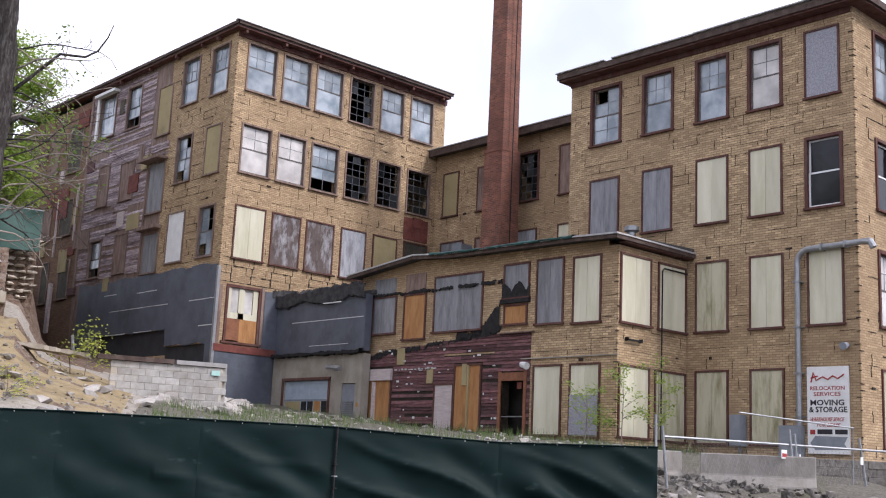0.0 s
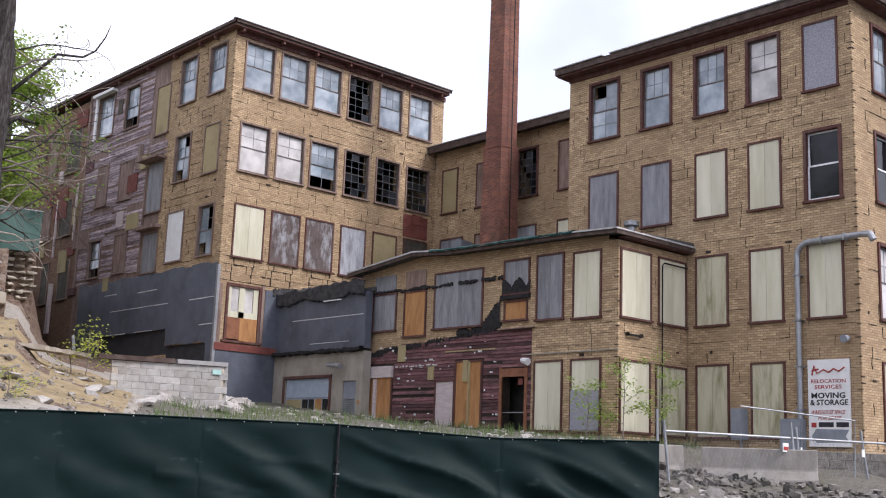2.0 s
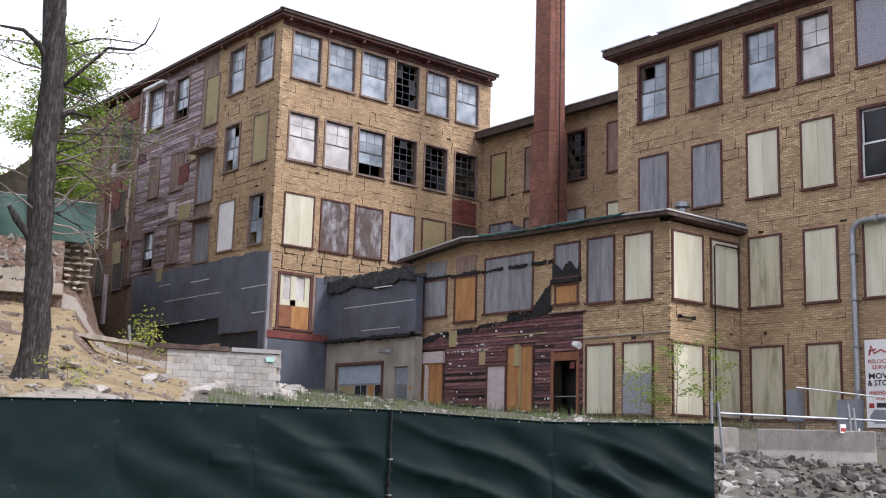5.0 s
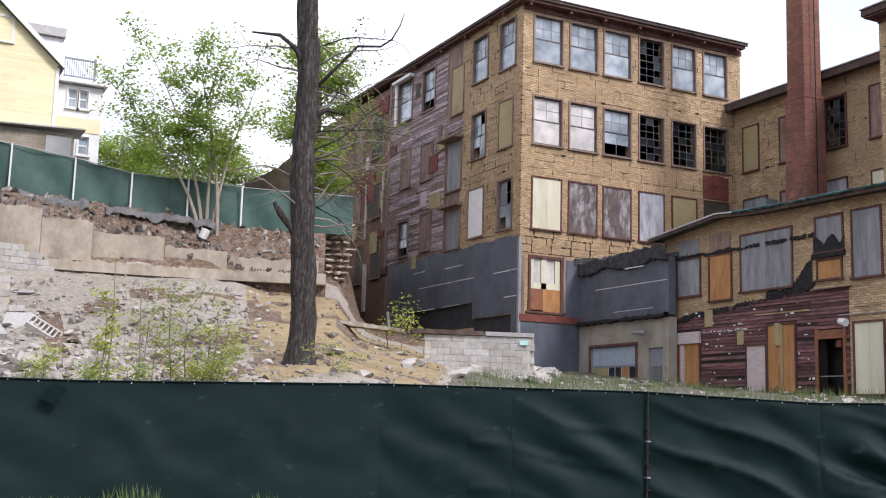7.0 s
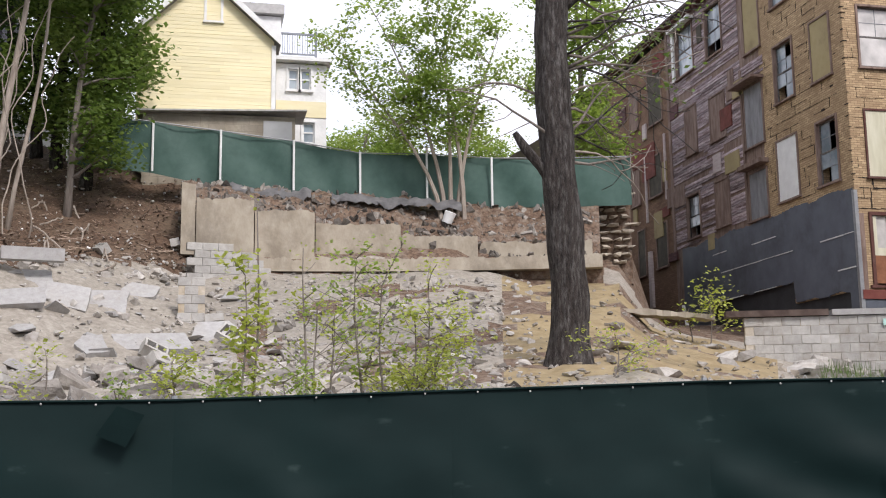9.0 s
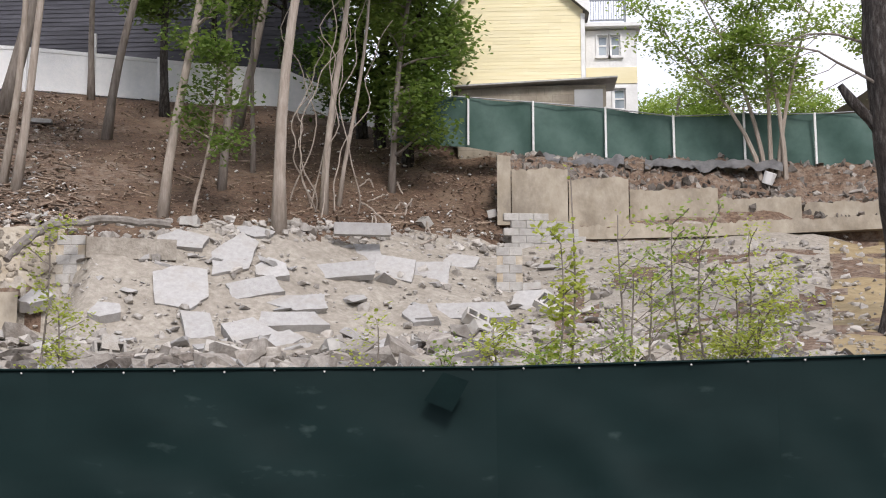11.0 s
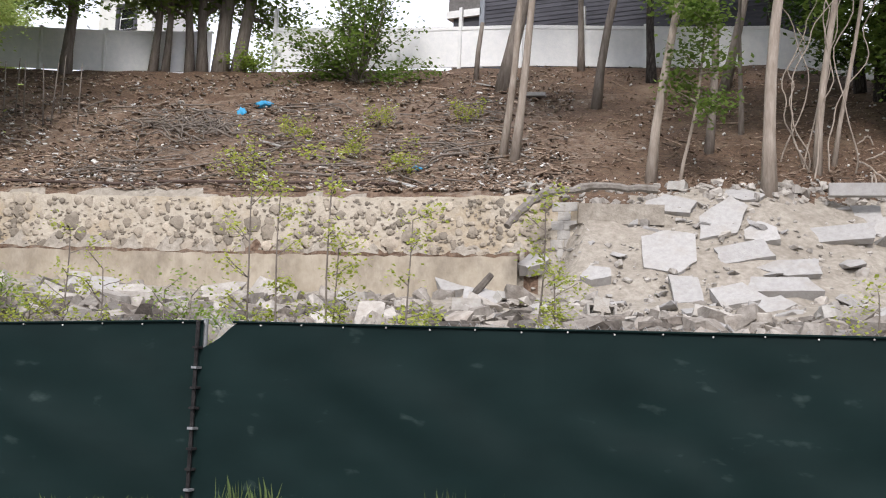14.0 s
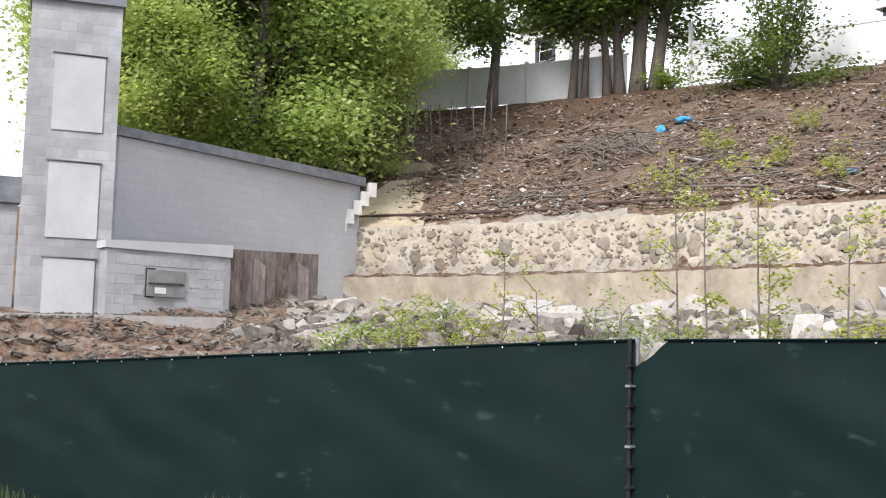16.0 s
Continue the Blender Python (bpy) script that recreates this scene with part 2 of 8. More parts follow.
M_CREAM = mat("cream_board", (0.60, 0.575, 0.43), (0.68, 0.655, 0.515), 2.0, spots=(0.42, 0.39, 0.25), spot_scale=1.1, spot_amount=0.5, stretch=(1.6, 1.6, 0.25), bump=0.1, obj=0.10)
M_MOULD = mat("mouldy_cream_board", (0.50, 0.47, 0.33), (0.57, 0.54, 0.40), 2.0, spots=(0.16, 0.14, 0.05), spot_scale=1.2, spot_amount=0.75, stretch=(2.2, 2.2, 0.35), bump=0.1)
M_GREYBOARD = mat("grey_board", (0.20, 0.205, 0.22), (0.30, 0.30, 0.315), 3, spots=(0.10, 0.095, 0.10), spot_scale=1.6, spot_amount=0.6, stretch=(2, 2, 0.4), obj=0.15)
M_PEEL = mat("peeling_board", (0.10, 0.075, 0.068), (0.17, 0.135, 0.125), 3, spots=(0.46, 0.46, 0.48), spot_scale=2.2, spot_amount=0.9, stretch=(1.5, 1.5, 0.6), obj=0.2)
M_GREYPEEL = mat("grey_peeling_board", (0.30, 0.31, 0.34), (0.46, 0.47, 0.49), 3, spots=(0.13, 0.12, 0.13), spot_scale=2.0, spot_amount=0.7, stretch=(2, 2, 0.4))
M_TANBOARD = mat("tan_board", (0.33, 0.27, 0.14), (0.40, 0.33, 0.18), 2, spots=(0.16, 0.12, 0.06), spot_scale=1.0, spot_amount=0.6)
# charcoal tone standing for the shade inside the crawl openings
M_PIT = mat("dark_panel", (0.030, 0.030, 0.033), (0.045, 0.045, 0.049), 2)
M_OLIVE = mat("dark_board", (0.055, 0.05, 0.038), (0.10, 0.09, 0.07), 3)
M_PLY = mat("orange_plywood", (0.36, 0.17, 0.065), (0.47, 0.25, 0.10), 3, spots=(0.20, 0.09, 0.035), spot_scale=2, spot_amount=0.6, stretch=(2, 2, 0.4))
M_OSB = mat("grey_strand_board", (0.22, 0.22, 0.25), (0.40, 0.40, 0.44), 22, bump=0.2, bump_scale=40)
M_TAR = mat("tar_sheet", (0.085, 0.093, 0.115), (0.115, 0.126, 0.153), 1.2, rough=0.6, spots=(0.045, 0.048, 0.056), spot_scale=0.8, spot_amount=0.6, bump=0.15, bump_scale=2.5)
M_BLACK = mat("charred", (0.010, 0.010, 0.011), (0.03, 0.028, 0.028), 6, bump=0.8)
M_TAPE = mat("white_line", (0.55, 0.55, 0.54), (0.7, 0.7, 0.7), 4)
M_CLAP = mat("purple_grey_clapboard", (0.22, 0.155, 0.16), (0.50, 0.43, 0.45), 5, spots=(0.11, 0.06, 0.055), spot_scale=1.1, spot_amount=0.9, stretch=(0.6, 0.6, 4), island=0.4)
M_MAROON = mat("maroon_clapboard", (0.085, 0.034, 0.036), (0.20, 0.105, 0.105), 6, spots=(0.045, 0.034, 0.034), spot_scale=1.0, spot_amount=0.8, stretch=(0.6, 0.6, 4), island=0.5)
M_BROWNPLY = mat("brown_plywood", (0.20, 0.085, 0.045), (0.29, 0.13, 0.07), 3, spots=(0.12, 0.05, 0.03), spot_scale=2, spot_amount=0.5)
M_SAGFELT = mat("sagging_felt", (0.022, 0.022, 0.024), (0.065, 0.064, 0.066), 4, bump=0.7)
M_REDPANEL = mat("red_panel", (0.14, 0.038, 0.030), (0.21, 0.075, 0.06), 4, spots=(0.10, 0.04, 0.03), spot_scale=1.5, spot_amount=0.7)
M_OLDWOOD = mat("weathered_wood", (0.18, 0.12, 0.095), (0.29, 0.215, 0.18), 4, stretch=(2, 2, 0.4), spots=(0.09, 0.055, 0.045), spot_scale=1.5, spot_amount=0.6)
M_PINKWOOD = mat("pale_clapboard", (0.46, 0.38, 0.37), (0.58, 0.52, 0.50), 5, stretch=(0.5, 0.5, 3))
M_STUCCO = mat("stained_stucco", (0.28, 0.255, 0.21), (0.36, 0.33, 0.28), 2, spots=(0.16, 0.13, 0.10), spot_scale=1.2, spot_amount=0.6, stretch=(1, 1, 0.6))
M_GDOOR = mat("blue_grey_door", (0.30, 0.36, 0.43), (0.38, 0.44, 0.50), 3)
M_METAL = mat("galvanised_metal", (0.27, 0.28, 0.295), (0.37, 0.38, 0.395), 4, rough=0.45, metal=0.7)
M_GREYPAINT = mat("grey_paint", (0.20, 0.22, 0.25), (0.26, 0.28, 0.31), 3, rough=0.6)
M_TARP = mat("green_tarp", (0.016, 0.055, 0.052), (0.035, 0.105, 0.095), 3, rough=0.6)
M_WHITE = mat("white_paint", (0.70, 0.70, 0.69), (0.80, 0.80, 0.79), 3, rough=0.6)
# near-black, so the shade of unlit rooms sits in the colour
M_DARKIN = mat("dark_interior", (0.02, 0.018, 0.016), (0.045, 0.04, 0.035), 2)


PANES = {}


def pane_mesh(axis, material):
    """One thin sheet of glass, shared by all panes of a kind."""
    if (axis, material.name) not in PANES:
        bm = bmesh.new()
        t = 0.002
        box(bm, *((-1, 1, -t, t) if axis == 'y' else (-t, t, -1, 1)), -1, 1)
        bmesh.ops.recalc_face_normals(bm, faces=bm.faces[:])
        me = bpy.data.meshes.new("pane")
        bm.to_mesh(me)
        bm.free()
        me.materials.append(material)
        PANES[axis, material.name] = me
    return PANES[axis, material.name]


# ---- facades: u runs along the wall, d outwards, z up ----
class Facade:
    def __init__(self, axis, at, parent):
        self.axis, self.at, self.parent = axis, at, parent

    def p(self, u, d, z):
        return (u, self.at - d, z) if self.axis == 'y' else (self.at - d, u, z)

    def box(self, bm, u0, u1, d0, d1, z0, z1, mi=0):
        vs = [bm.verts.new(self.p(u, d, z)) for z in (z0, z1) for d in (d0, d1) for u in (u0, u1)]
        fs = [bm.faces.new([vs[i] for i in f]) for f in ((0, 2, 3, 1), (4, 5, 7, 6), (0, 1, 5, 4), (2, 6, 7, 3), (0, 4, 6, 2), (1, 3, 7, 5))]
        for f in fs:
            f.material_index = mi
        return vs

    def boxes(self, *args):
        bm = bmesh.new()
        for a in args:
            self.box(bm, *a)
        bmesh.ops.recalc_face_normals(bm, faces=bm.faces[:])
        return bm

    def wall(self, u0, u1, z0, z1, holes, material, thick=0.35, name="wall", label=""):
        """A wall with openings right through it."""
        us = sorted({u0, u1} | {h[k] for h in holes for k in (0, 1) if u0 < h[k] < u1})
        zs = sorted({z0, z1} | {h[k] for h in holes for k in (2, 3) if z0 < h[k] < z1})
        full = {}
        for i in range(len(us) - 1):
            for j in range(len(zs) - 1):
                cu, cz = (us[i] + us[i + 1]) / 2, (zs[j] + zs[j + 1]) / 2
                full[i, j] = not any(h[0] < cu < h[1] and h[2] < cz < h[3] for h in holes)
        bm = bmesh.new()
        vv = {}

        def v(i, j, d):
            if (i, j, d) not in vv:
                vv[i, j, d] = bm.verts.new(self.p(us[i], d, zs[j]))
            return vv[i, j, d]
        for (i, j), solid in full.items():
            if not solid:
                continue
            for d in (0, -thick):
                bm.faces.new((v(i, j, d), v(i + 1, j, d), v(i + 1, j + 1, d), v(i, j + 1, d)))
            for di, dj, a, b in ((-1, 0, (i, j), (i, j + 1)), (1, 0, (i + 1, j), (i + 1, j + 1)), (0, -1, (i, j), (i + 1, j)), (0, 1, (i, j + 1), (i + 1, j + 1))):
                if not full.get((i + di, j + dj), False):
                    bm.faces.new((v(*a, 0), v(*b, 0), v(*b, -thick), v(*a, -thick)))
        bmesh.ops.recalc_face_normals(bm, faces=bm.faces[:])
        return part(name, bm, material, self.parent, label)

    def seams(self, u0, u1, z0, z1, holes, share=0.42, pitch=(0.92, 0.31), seed=1, wide=1.0):
        """Torn laps between the felt sheets."""
        rng = random.Random(seed)
        bm = bmesh.new()

        def clear(u, z):
            return u0 + 0.05 < u < u1 - 0.05 and not any(h[0] - 0.12 < u < h[1] + 0.12 and h[2] - 0.1 < z < h[3] + 0.12 for h in holes)
        nz = int((z1 - z0) / pitch[1])
        for j in range(nz):
            z = z0 + pitch[1] * (j + 0.5)
            off = rng.random() * pitch[0]
            zone = rng.random()
            u = u0 - off
            while u < u1:
                if rng.random() < share * (0.5 + zone):
                    n = 6
                    for k in range(n):
                        a, b = u + pitch[0] * k / n, u + pitch[0] * (k + 1) / n
                        if clear((a + b) / 2, z) and rng.random() < 0.85:
                            w = (0.005 + 0.014 * rng.random() ** 3) * wide
                            dz = rng.uniform(-0.008, 0.008)
                            self.box(bm, a, b, 0.0, 0.006 + 0.012 * rng.random(), z + dz - w, z + dz + w)
                if rng.random() < share * 1.2:
                    for k in range(3):
                        za, zb = z + pitch[1] * k / 3, z + pitch[1] * (k + 1) / 3
                        if clear(u, (za + zb) / 2) and zb < z1:
                            w = (0.005 + 0.016 * rng.random() ** 3) * wide
                            du = rng.uniform(-0.012, 0.012)
                            self.box(bm, u + du - w, u + du + w, 0.0, 0.006 + 0.012 * rng.random(), za, zb)
                if rng.random() < 0.05 and clear(u + 0.4, z):
                    self.box(bm, u + 0.3, u + 0.3 + rng.uniform(0.05, 0.22), 0, 0.02, z - 0.03, z + rng.uniform(0.01, 0.06))
                u += pitch[0]
        ob = part("torn_seam", bm, M_TORN, self.parent)
        return tagged(ob, "dark torn laps between felt sheets", kind="stuff")

    def window(self, u0, u1, z0, z1, style, trim=M_TRIM, case=0.075, seed=0):
        """Casing as the part; sashes, panes, bars and boards under it."""
        rng = random.Random(seed * 7919 + int(u0 * 100) + int(z0 * 10))
        c = min(case, 0.04) if style in BOARDS else case
        w = part("window", self.boxes((u0 - c, u0 + 0.02, -0.12, 0.05, z0 - 0.02, z1 + c), (u1 - 0.02, u1 + c, -0.12, 0.05, z0 - 0.02, z1 + c),
                                      (u0 + 0.02, u1 - 0.02, -0.12, 0.055, z1 - 0.02, z1 + c)), trim, self.parent)
        part("sill", self.boxes((u0 - c - 0.03, u1 + c + 0.03, -0.12, 0.10, z0 - 0.085, z0 - 0.02)), trim, w)
        um, zm = (u0 + u1) / 2, (z0 + z1) / 2
        if style in BOARDS:
            material, label = BOARDS[style]
            t = rng.uniform(-0.01, 0.01)
            if u1 - u0 > 1.0 and style in ('cream', 'mould', 'grey'):
                part("board", self.boxes((u0 + 0.022, um - 0.004, -0.03, 0.02, z0 - 0.018, z1 - 0.022)), material, w, label)
                part("board", self.boxes((um + 0.004, u1 - 0.022, -0.03, 0.02 + t * 0.3, z0 - 0.018, z1 - 0.022)), material, w, label)
            else:
                part("board", self.boxes((u0 + 0.022, u1 - 0.022, -0.03, 0.02, z0 - 0.018, z1 - 0.022)), material, w, label)
            return w
        smat = M_VINYL if style == 'vinyl' else M_BLACKSASH if style in ('dark', 'broken') else M_SASH
        if style == 'pair':
            smat = M_WHITE
        s = 0.05
        panes = {'glass': M_GLASS, 'paper': M_PALEGLASS, 'vinyl': M_DARKGLASS, 'dark': M_DARKGLASS, 'broken': M_GLASS, 'half': M_GLASS, 'pair': M_GLASS}[style]
        for low in (0, 1):
            a, b = (z0, zm + 0.025) if low else (zm - 0.025, z1 - 0.02)
            cols, rws = {'vinyl': (1, 1), 'pair': (1, 1), 'paper': (1, 1) if low else (2, 2), 'glass': (1, 1) if low else (3, 2), 'half': (2, 2), 'broken': (2, 2) if low else (3, 2)}.get(style, (3, 3))
            d = -0.07 if low else -0.105
            part("sash", self.boxes((u0 + 0.02, u0 + 0.02 + s, d - 0.02, d + 0.02, a, b), (u1 - 0.02 - s, u1 - 0.02, d - 0.02, d + 0.02, a, b),
                                    (u0 + 0.02 + s, u1 - 0.02 - s, d - 0.02, d + 0.02, a, a + s), (u0 + 0.02 + s, u1 - 0.02 - s, d - 0.02, d + 0.02, b - s, b)), smat, w)
            ua, ub, za, zb = u0 + 0.02 + s, u1 - 0.02 - s, a + s, b - s
            if cols > 1:
                bars = [(ua + (ub - ua) * k / cols - 0.010, ua + (ub - ua) * k / cols + 0.010, d - 0.012, d + 0.012, za, zb) for k in range(1, cols)]
                bars += [(ua, ub, d - 0.011, d + 0.011, za + (zb - za) * k / rws - 0.011, za + (zb - za) * k / rws + 0.011) for k in range(1, rws)]
                part("glazing_bar", self.boxes(*bars), M_BARDARK if style == 'dark' else M_BAR, w)
            for i in range(cols):
                for j in range(rws):
                    if style == 'dark' and rng.random() < 0.7:
                        continue
                    if (style == 'broken' and low and j == 0 and rng.random() < 0.8) or (style == 'half' and rng.random() < 0.3):
                        continue
                    pa, pb = ua + (ub - ua) * i / cols, ua + (ub - ua) * (i + 1) / cols
                    qa, qb = za + (zb - za) * j / rws, za + (zb - za) * (j + 1) / rws
                    tilt = rng.uniform(-0.004, 0.004)
                    pane = new("pane", pane_mesh(self.axis, panes))
                    pane.parent = w
                    ex, ez = (pb - pa - 0.002) / 2, (qb - qa - 0.002) / 2
                    pane.matrix_world = Matrix.Translation(self.p((pa + pb) / 2, d + tilt, (qa + qb) / 2)) @ Euler((rng.uniform(-0.012, 0.012), rng.uniform(-0.012, 0.012), rng.uniform(-0.012, 0.012))).to_matrix().to_4x4() @ Matrix.Diagonal((ex, 1, ez, 1) if self.axis == 'y' else (1, ex, ez, 1))
        return w

    def clapboards(self, u0, u1, z0, z1, material, holes=(), step=0.115, seed=0, ragged=0.0, name="clapboard", top=None, lip=1.0):
        """Overlapping boards, each a wedge, interrupted at the openings."""
        rng = random.Random(seed)
        bm = bmesh.new()
        n = int((z1 - z0) / step)
        for j in range(n):
            z = z0 + j * step
            cuts = [(u0, u1)]
            for h in holes:
                if h[2] - 0.08 < z + step / 2 < h[3] + 0.08:
                    cuts = [q for a, b in cuts for q in ((a, min(b, h[0] - 0.08)), (max(a, h[1] + 0.08), b)) if q[1] - q[0] > 0.05]
            for a, b in cuts:
                u = a
                while u < b - 0.01:
                    e = min(b, u + rng.uniform(1.2, 3.5))
                    if b - e < 0.4:
                        e = b
                    if top is not None and z > top((u + e) / 2):
                        u = e
                        continue
                    if rng.random() > ragged:
                        dr = rng.uniform(-0.012, 0.012)
                        k = rng.uniform(0.02, 0.035) * lip
                        vs = [bm.verts.new(self.p(*q)) for q in ((u, 0.002, z + dr), (e, 0.002, z + rng.uniform(-0.012, 0.012)), (e, k, z), (u, k, z), (u, 0.002, z + step), (e, 0.002, z + step))]
                        for f in ((0, 1, 2, 3), (3, 2, 5, 4), (0, 3, 4), (1, 5, 2)):
                            bm.faces.new([vs[i] for i in f])
                    u = e
        bmesh.ops.recalc_face_normals(bm, faces=bm.faces[:])
        ob = part(name, bm, material, self.parent)
        return tagged(ob, kind="stuff")


BOARDS = {
    'cream': (M_CREAM, "cream painted plywood board"), 'mould': (M_MOULD, "cream plywood board with green mould"),
    'grey': (M_GREYBOARD, "weathered grey board"), 'peel': (M_PEEL, "brown board with peeling white paint"),
    'greypeel': (M_GREYPEEL, "peeling pale grey board"), 'tan': (M_TANBOARD, "stained tan board"), 'olive': (M_OLIVE, "blackened board"),
    'ply': (M_PLY, "raw orange plywood"), 'osb': (M_OSB, "grey strand board"), 'wood': (M_OLDWOOD, "weathered brown boards"),
    'pink': (M_PINKWOOD, "pale pink boards"), 'tarboard': (M_TAR, "tar sheet"), 'white': (M_WHITE, "white board"),
}


def torn_strip(fac, u0, u1, low, high, material, name, parent, d=0.03, n=24, seed=0, rough=0.06, label="", ragged=0.0):
    """A ragged sheet between two height functions; ragged: the share that has fallen away."""
    rng = random.Random(seed)
    bm = bmesh.new()
    prev = None
    n *= 3

    def tear(u, k):
        return rough * (1.5 * noise.noise((u * 1.3, seed, k)) + 0.8 * noise.noise((u * 3.7, seed, k + 3)) + rng.uniform(-0.55, 0.55))
    for k in range(n + 1):
        u = u0 + (u1 - u0) * k / n
        a, b = low(u) + tear(u, 0), high(u) + tear(u, 9)
        if ragged and noise.noise((u * 2.6, seed, 20)) < ragged - 0.62:
            prev = None
            continue
        b = max(b, a + 0.03)
        dd = d + 0.012 * (noise.noise((u * 2.2, seed, 5)) + 0.5)
        cur = [bm.verts.new(fac.p(u, 0.0, a)), bm.verts.new(fac.p(u, dd, a + 0.01)), bm.verts.new(fac.p(u, dd, b - 0.01)), bm.verts.new(fac.p(u, 0.0, b))]
        if prev:
            for i in range(3):
                bm.faces.new((prev[i], cur[i], cur[i + 1], prev[i + 1]))
        prev = cur
    return part(name, bm, material, parent, label)


def tube(bm, pts, radius, sides=8):
    """A round bar along points; radius may be a list."""
    rings = []
    rs = radius if isinstance(radius, (list, tuple)) else [radius] * len(pts)
    pts = [Vector(p) for p in pts]
    for i, p in enumerate(pts):
        t = (pts[min(i + 1, len(pts) - 1)] - pts[max(i - 1, 0)]).normalized()
        side = t.orthogonal().normalized() if i == 0 else (side - t * side.dot(t)).normalized()
        up = t.cross(side)
        rings.append([bm.verts.new(p + rs[i] * (math.cos(6.28319 * k / sides) * side + math.sin(6.28319 * k / sides) * up)) for k in range(sides)])
    for a, b in zip(rings, rings[1:]):
        for k in range(sides):
            bm.faces.new((a[k], a[(k + 1) % sides], b[(k + 1) % sides], b[k]))
    bm.faces.new(rings[0][::-1])
    bm.faces.new(rings[-1])


def rect(u, z):
    return (u[0], u[1], z[0], z[1])


def slab(name, x0, x1, y0, y1, z0, z1, material, parent, label=""):
    bm = boxes((x0, x1, y0, y1, z0, z1))
    bmesh.ops.recalc_face_normals(bm, faces=bm.faces[:])
    return part(name, bm, material, parent, label)


def corner_ticks(x, y, z0, z1, parent, seed):
    rng = random.Random(seed)
    bm = bmesh.new()
    z = z0
    while z < z1:
        w = rng.uniform(0.03, 0.16)
        h = rng.uniform(0.012, 0.03)
        box(bm, x - 0.025, x + (0.02 if rng.random() < 0.5 else w), y - 0.025, y + (w if rng.random() < 0.6 else 0.02), z, z + h)
        z += rng.choice((0.18, 0.36, 0.36))
    return tagged(part("torn_corner", bm, M_TORN, parent), kind="stuff")


# ---- right wing of the mill ----
ROWS_R = [(12.68, 14.68), (9.37, 11.39), (6.0, 8.1), (2.65, 4.75)]
COLS_R = [(23.02, 24.22), (20.88, 22.0), (18.8, 19.9), (16.95, 18.0), (15.08, 16.12)]
mill_right = thing("mill_wing", "four-storey mill wing in brick-patterned felt, windows boarded", "building", at=(28.8, 14.45, 1.0))
mill_right.matrix_world = Matrix()
fr = Facade('x', 28.8, mill_right)
kinds = {(0, 0): 'half', (0, 1): 'glass', (0, 2): 'glass', (0, 3): 'paper', (0, 4): 'osb', (1, 0): 'grey', (1, 1): 'grey', (1, 2): 'cream', (1, 3): 'cream', (1, 4): 'vinyl',
         (2, 2): 'mould', (2, 3): 'cream', (2, 4): 'cream', (3, 2): 'mould', (3, 3): 'mould'}
holes = [rect(COLS_R[c], ROWS_R[r]) for r, c in kinds]
fr.wall(14.63, 25.2, 0.3, 15.15, holes, M_BRICK)
for (r, c), k in kinds.items():
    fr.window(*COLS_R[c], *ROWS_R[r], k, seed=1)
fr.seams(14.7, 25.1, 2.2, 15.0, holes + [(20.2, 32, 0, 8.4)], share=0.42, seed=3, wide=0.42)
fs = Facade('y', 14.63, mill_right)
side_cols = [(30.0, 31.0), (32.4, 33.5), (34.9, 36.0)]
side_holes = [rect(c, r) for c in side_cols for r in ROWS_R]
fs.wall(29.15, 40, 0.3, 15.15, side_holes, M_BRICK)
for c in side_cols:
    for i, r in enumerate(ROWS_R):
        fs.window(*c, *r, ('glass', 'vinyl', 'paper', 'mould')[i], seed=2)
fs.seams(29.2, 36, 2.2, 15.0, side_holes, share=0.25, seed=5)
corner_ticks(28.8, 14.63, 2.3, 14.9, mill_right, 4)
slab("wall", 39.65, 40, 14.98, 36.9, 0.3, 15.15, M_BRICK, mill_right)
slab("wall", 33.4, 39.6, 36.5, 36.85, 0.3, 15.4, M_BRICK, mill_right)
Facade('y', 25.2, mill_right).wall(29.15, 39.65, 0.3, 15.15, [], M_BRICK, thick=-0.0 + 0.3)
# floors in the room-shade colour darken what the windows show
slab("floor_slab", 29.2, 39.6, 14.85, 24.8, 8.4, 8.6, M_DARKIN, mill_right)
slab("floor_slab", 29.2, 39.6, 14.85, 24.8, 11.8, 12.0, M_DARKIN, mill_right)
rf = slab("roof", 28.35, 40.2, 14.2, 25.42, 15.2, 15.42, M_ROOF, mill_right)
part("fascia", boxes((28.28, 28.345, 14.15, 25.47, 15.2, 15.40), (28.35, 40, 14.13, 14.195, 15.2, 15.40), (28.35, 40, 25.425, 25.47, 15.2, 15.40)), M_FASCIA, rf)
part("soffit", boxes((28.35, 28.8, 14.2, 25.42, 15.14, 15.195), (28.8, 40, 14.2, 14.63, 15.14, 15.195), (28.8, 32, 25.2, 25.42, 15.14, 15.195)), M_TRIM, rf)
part("frieze", fr.boxes((14.7, 25.2, 0.0, 0.06, 14.98, 15.135)), M_TRIM, mill_right)
for y0, y1, lift in ((14.1, 19.7, 0.02), (19.7, 23.0, 0.0), (23.3, 25.5, 0.0)):
    part("drip_edge", boxes((28.22, 28.4, y0, y1, 15.424 + lift, 15.455 + lift)), M_ROOFEDGE, rf)

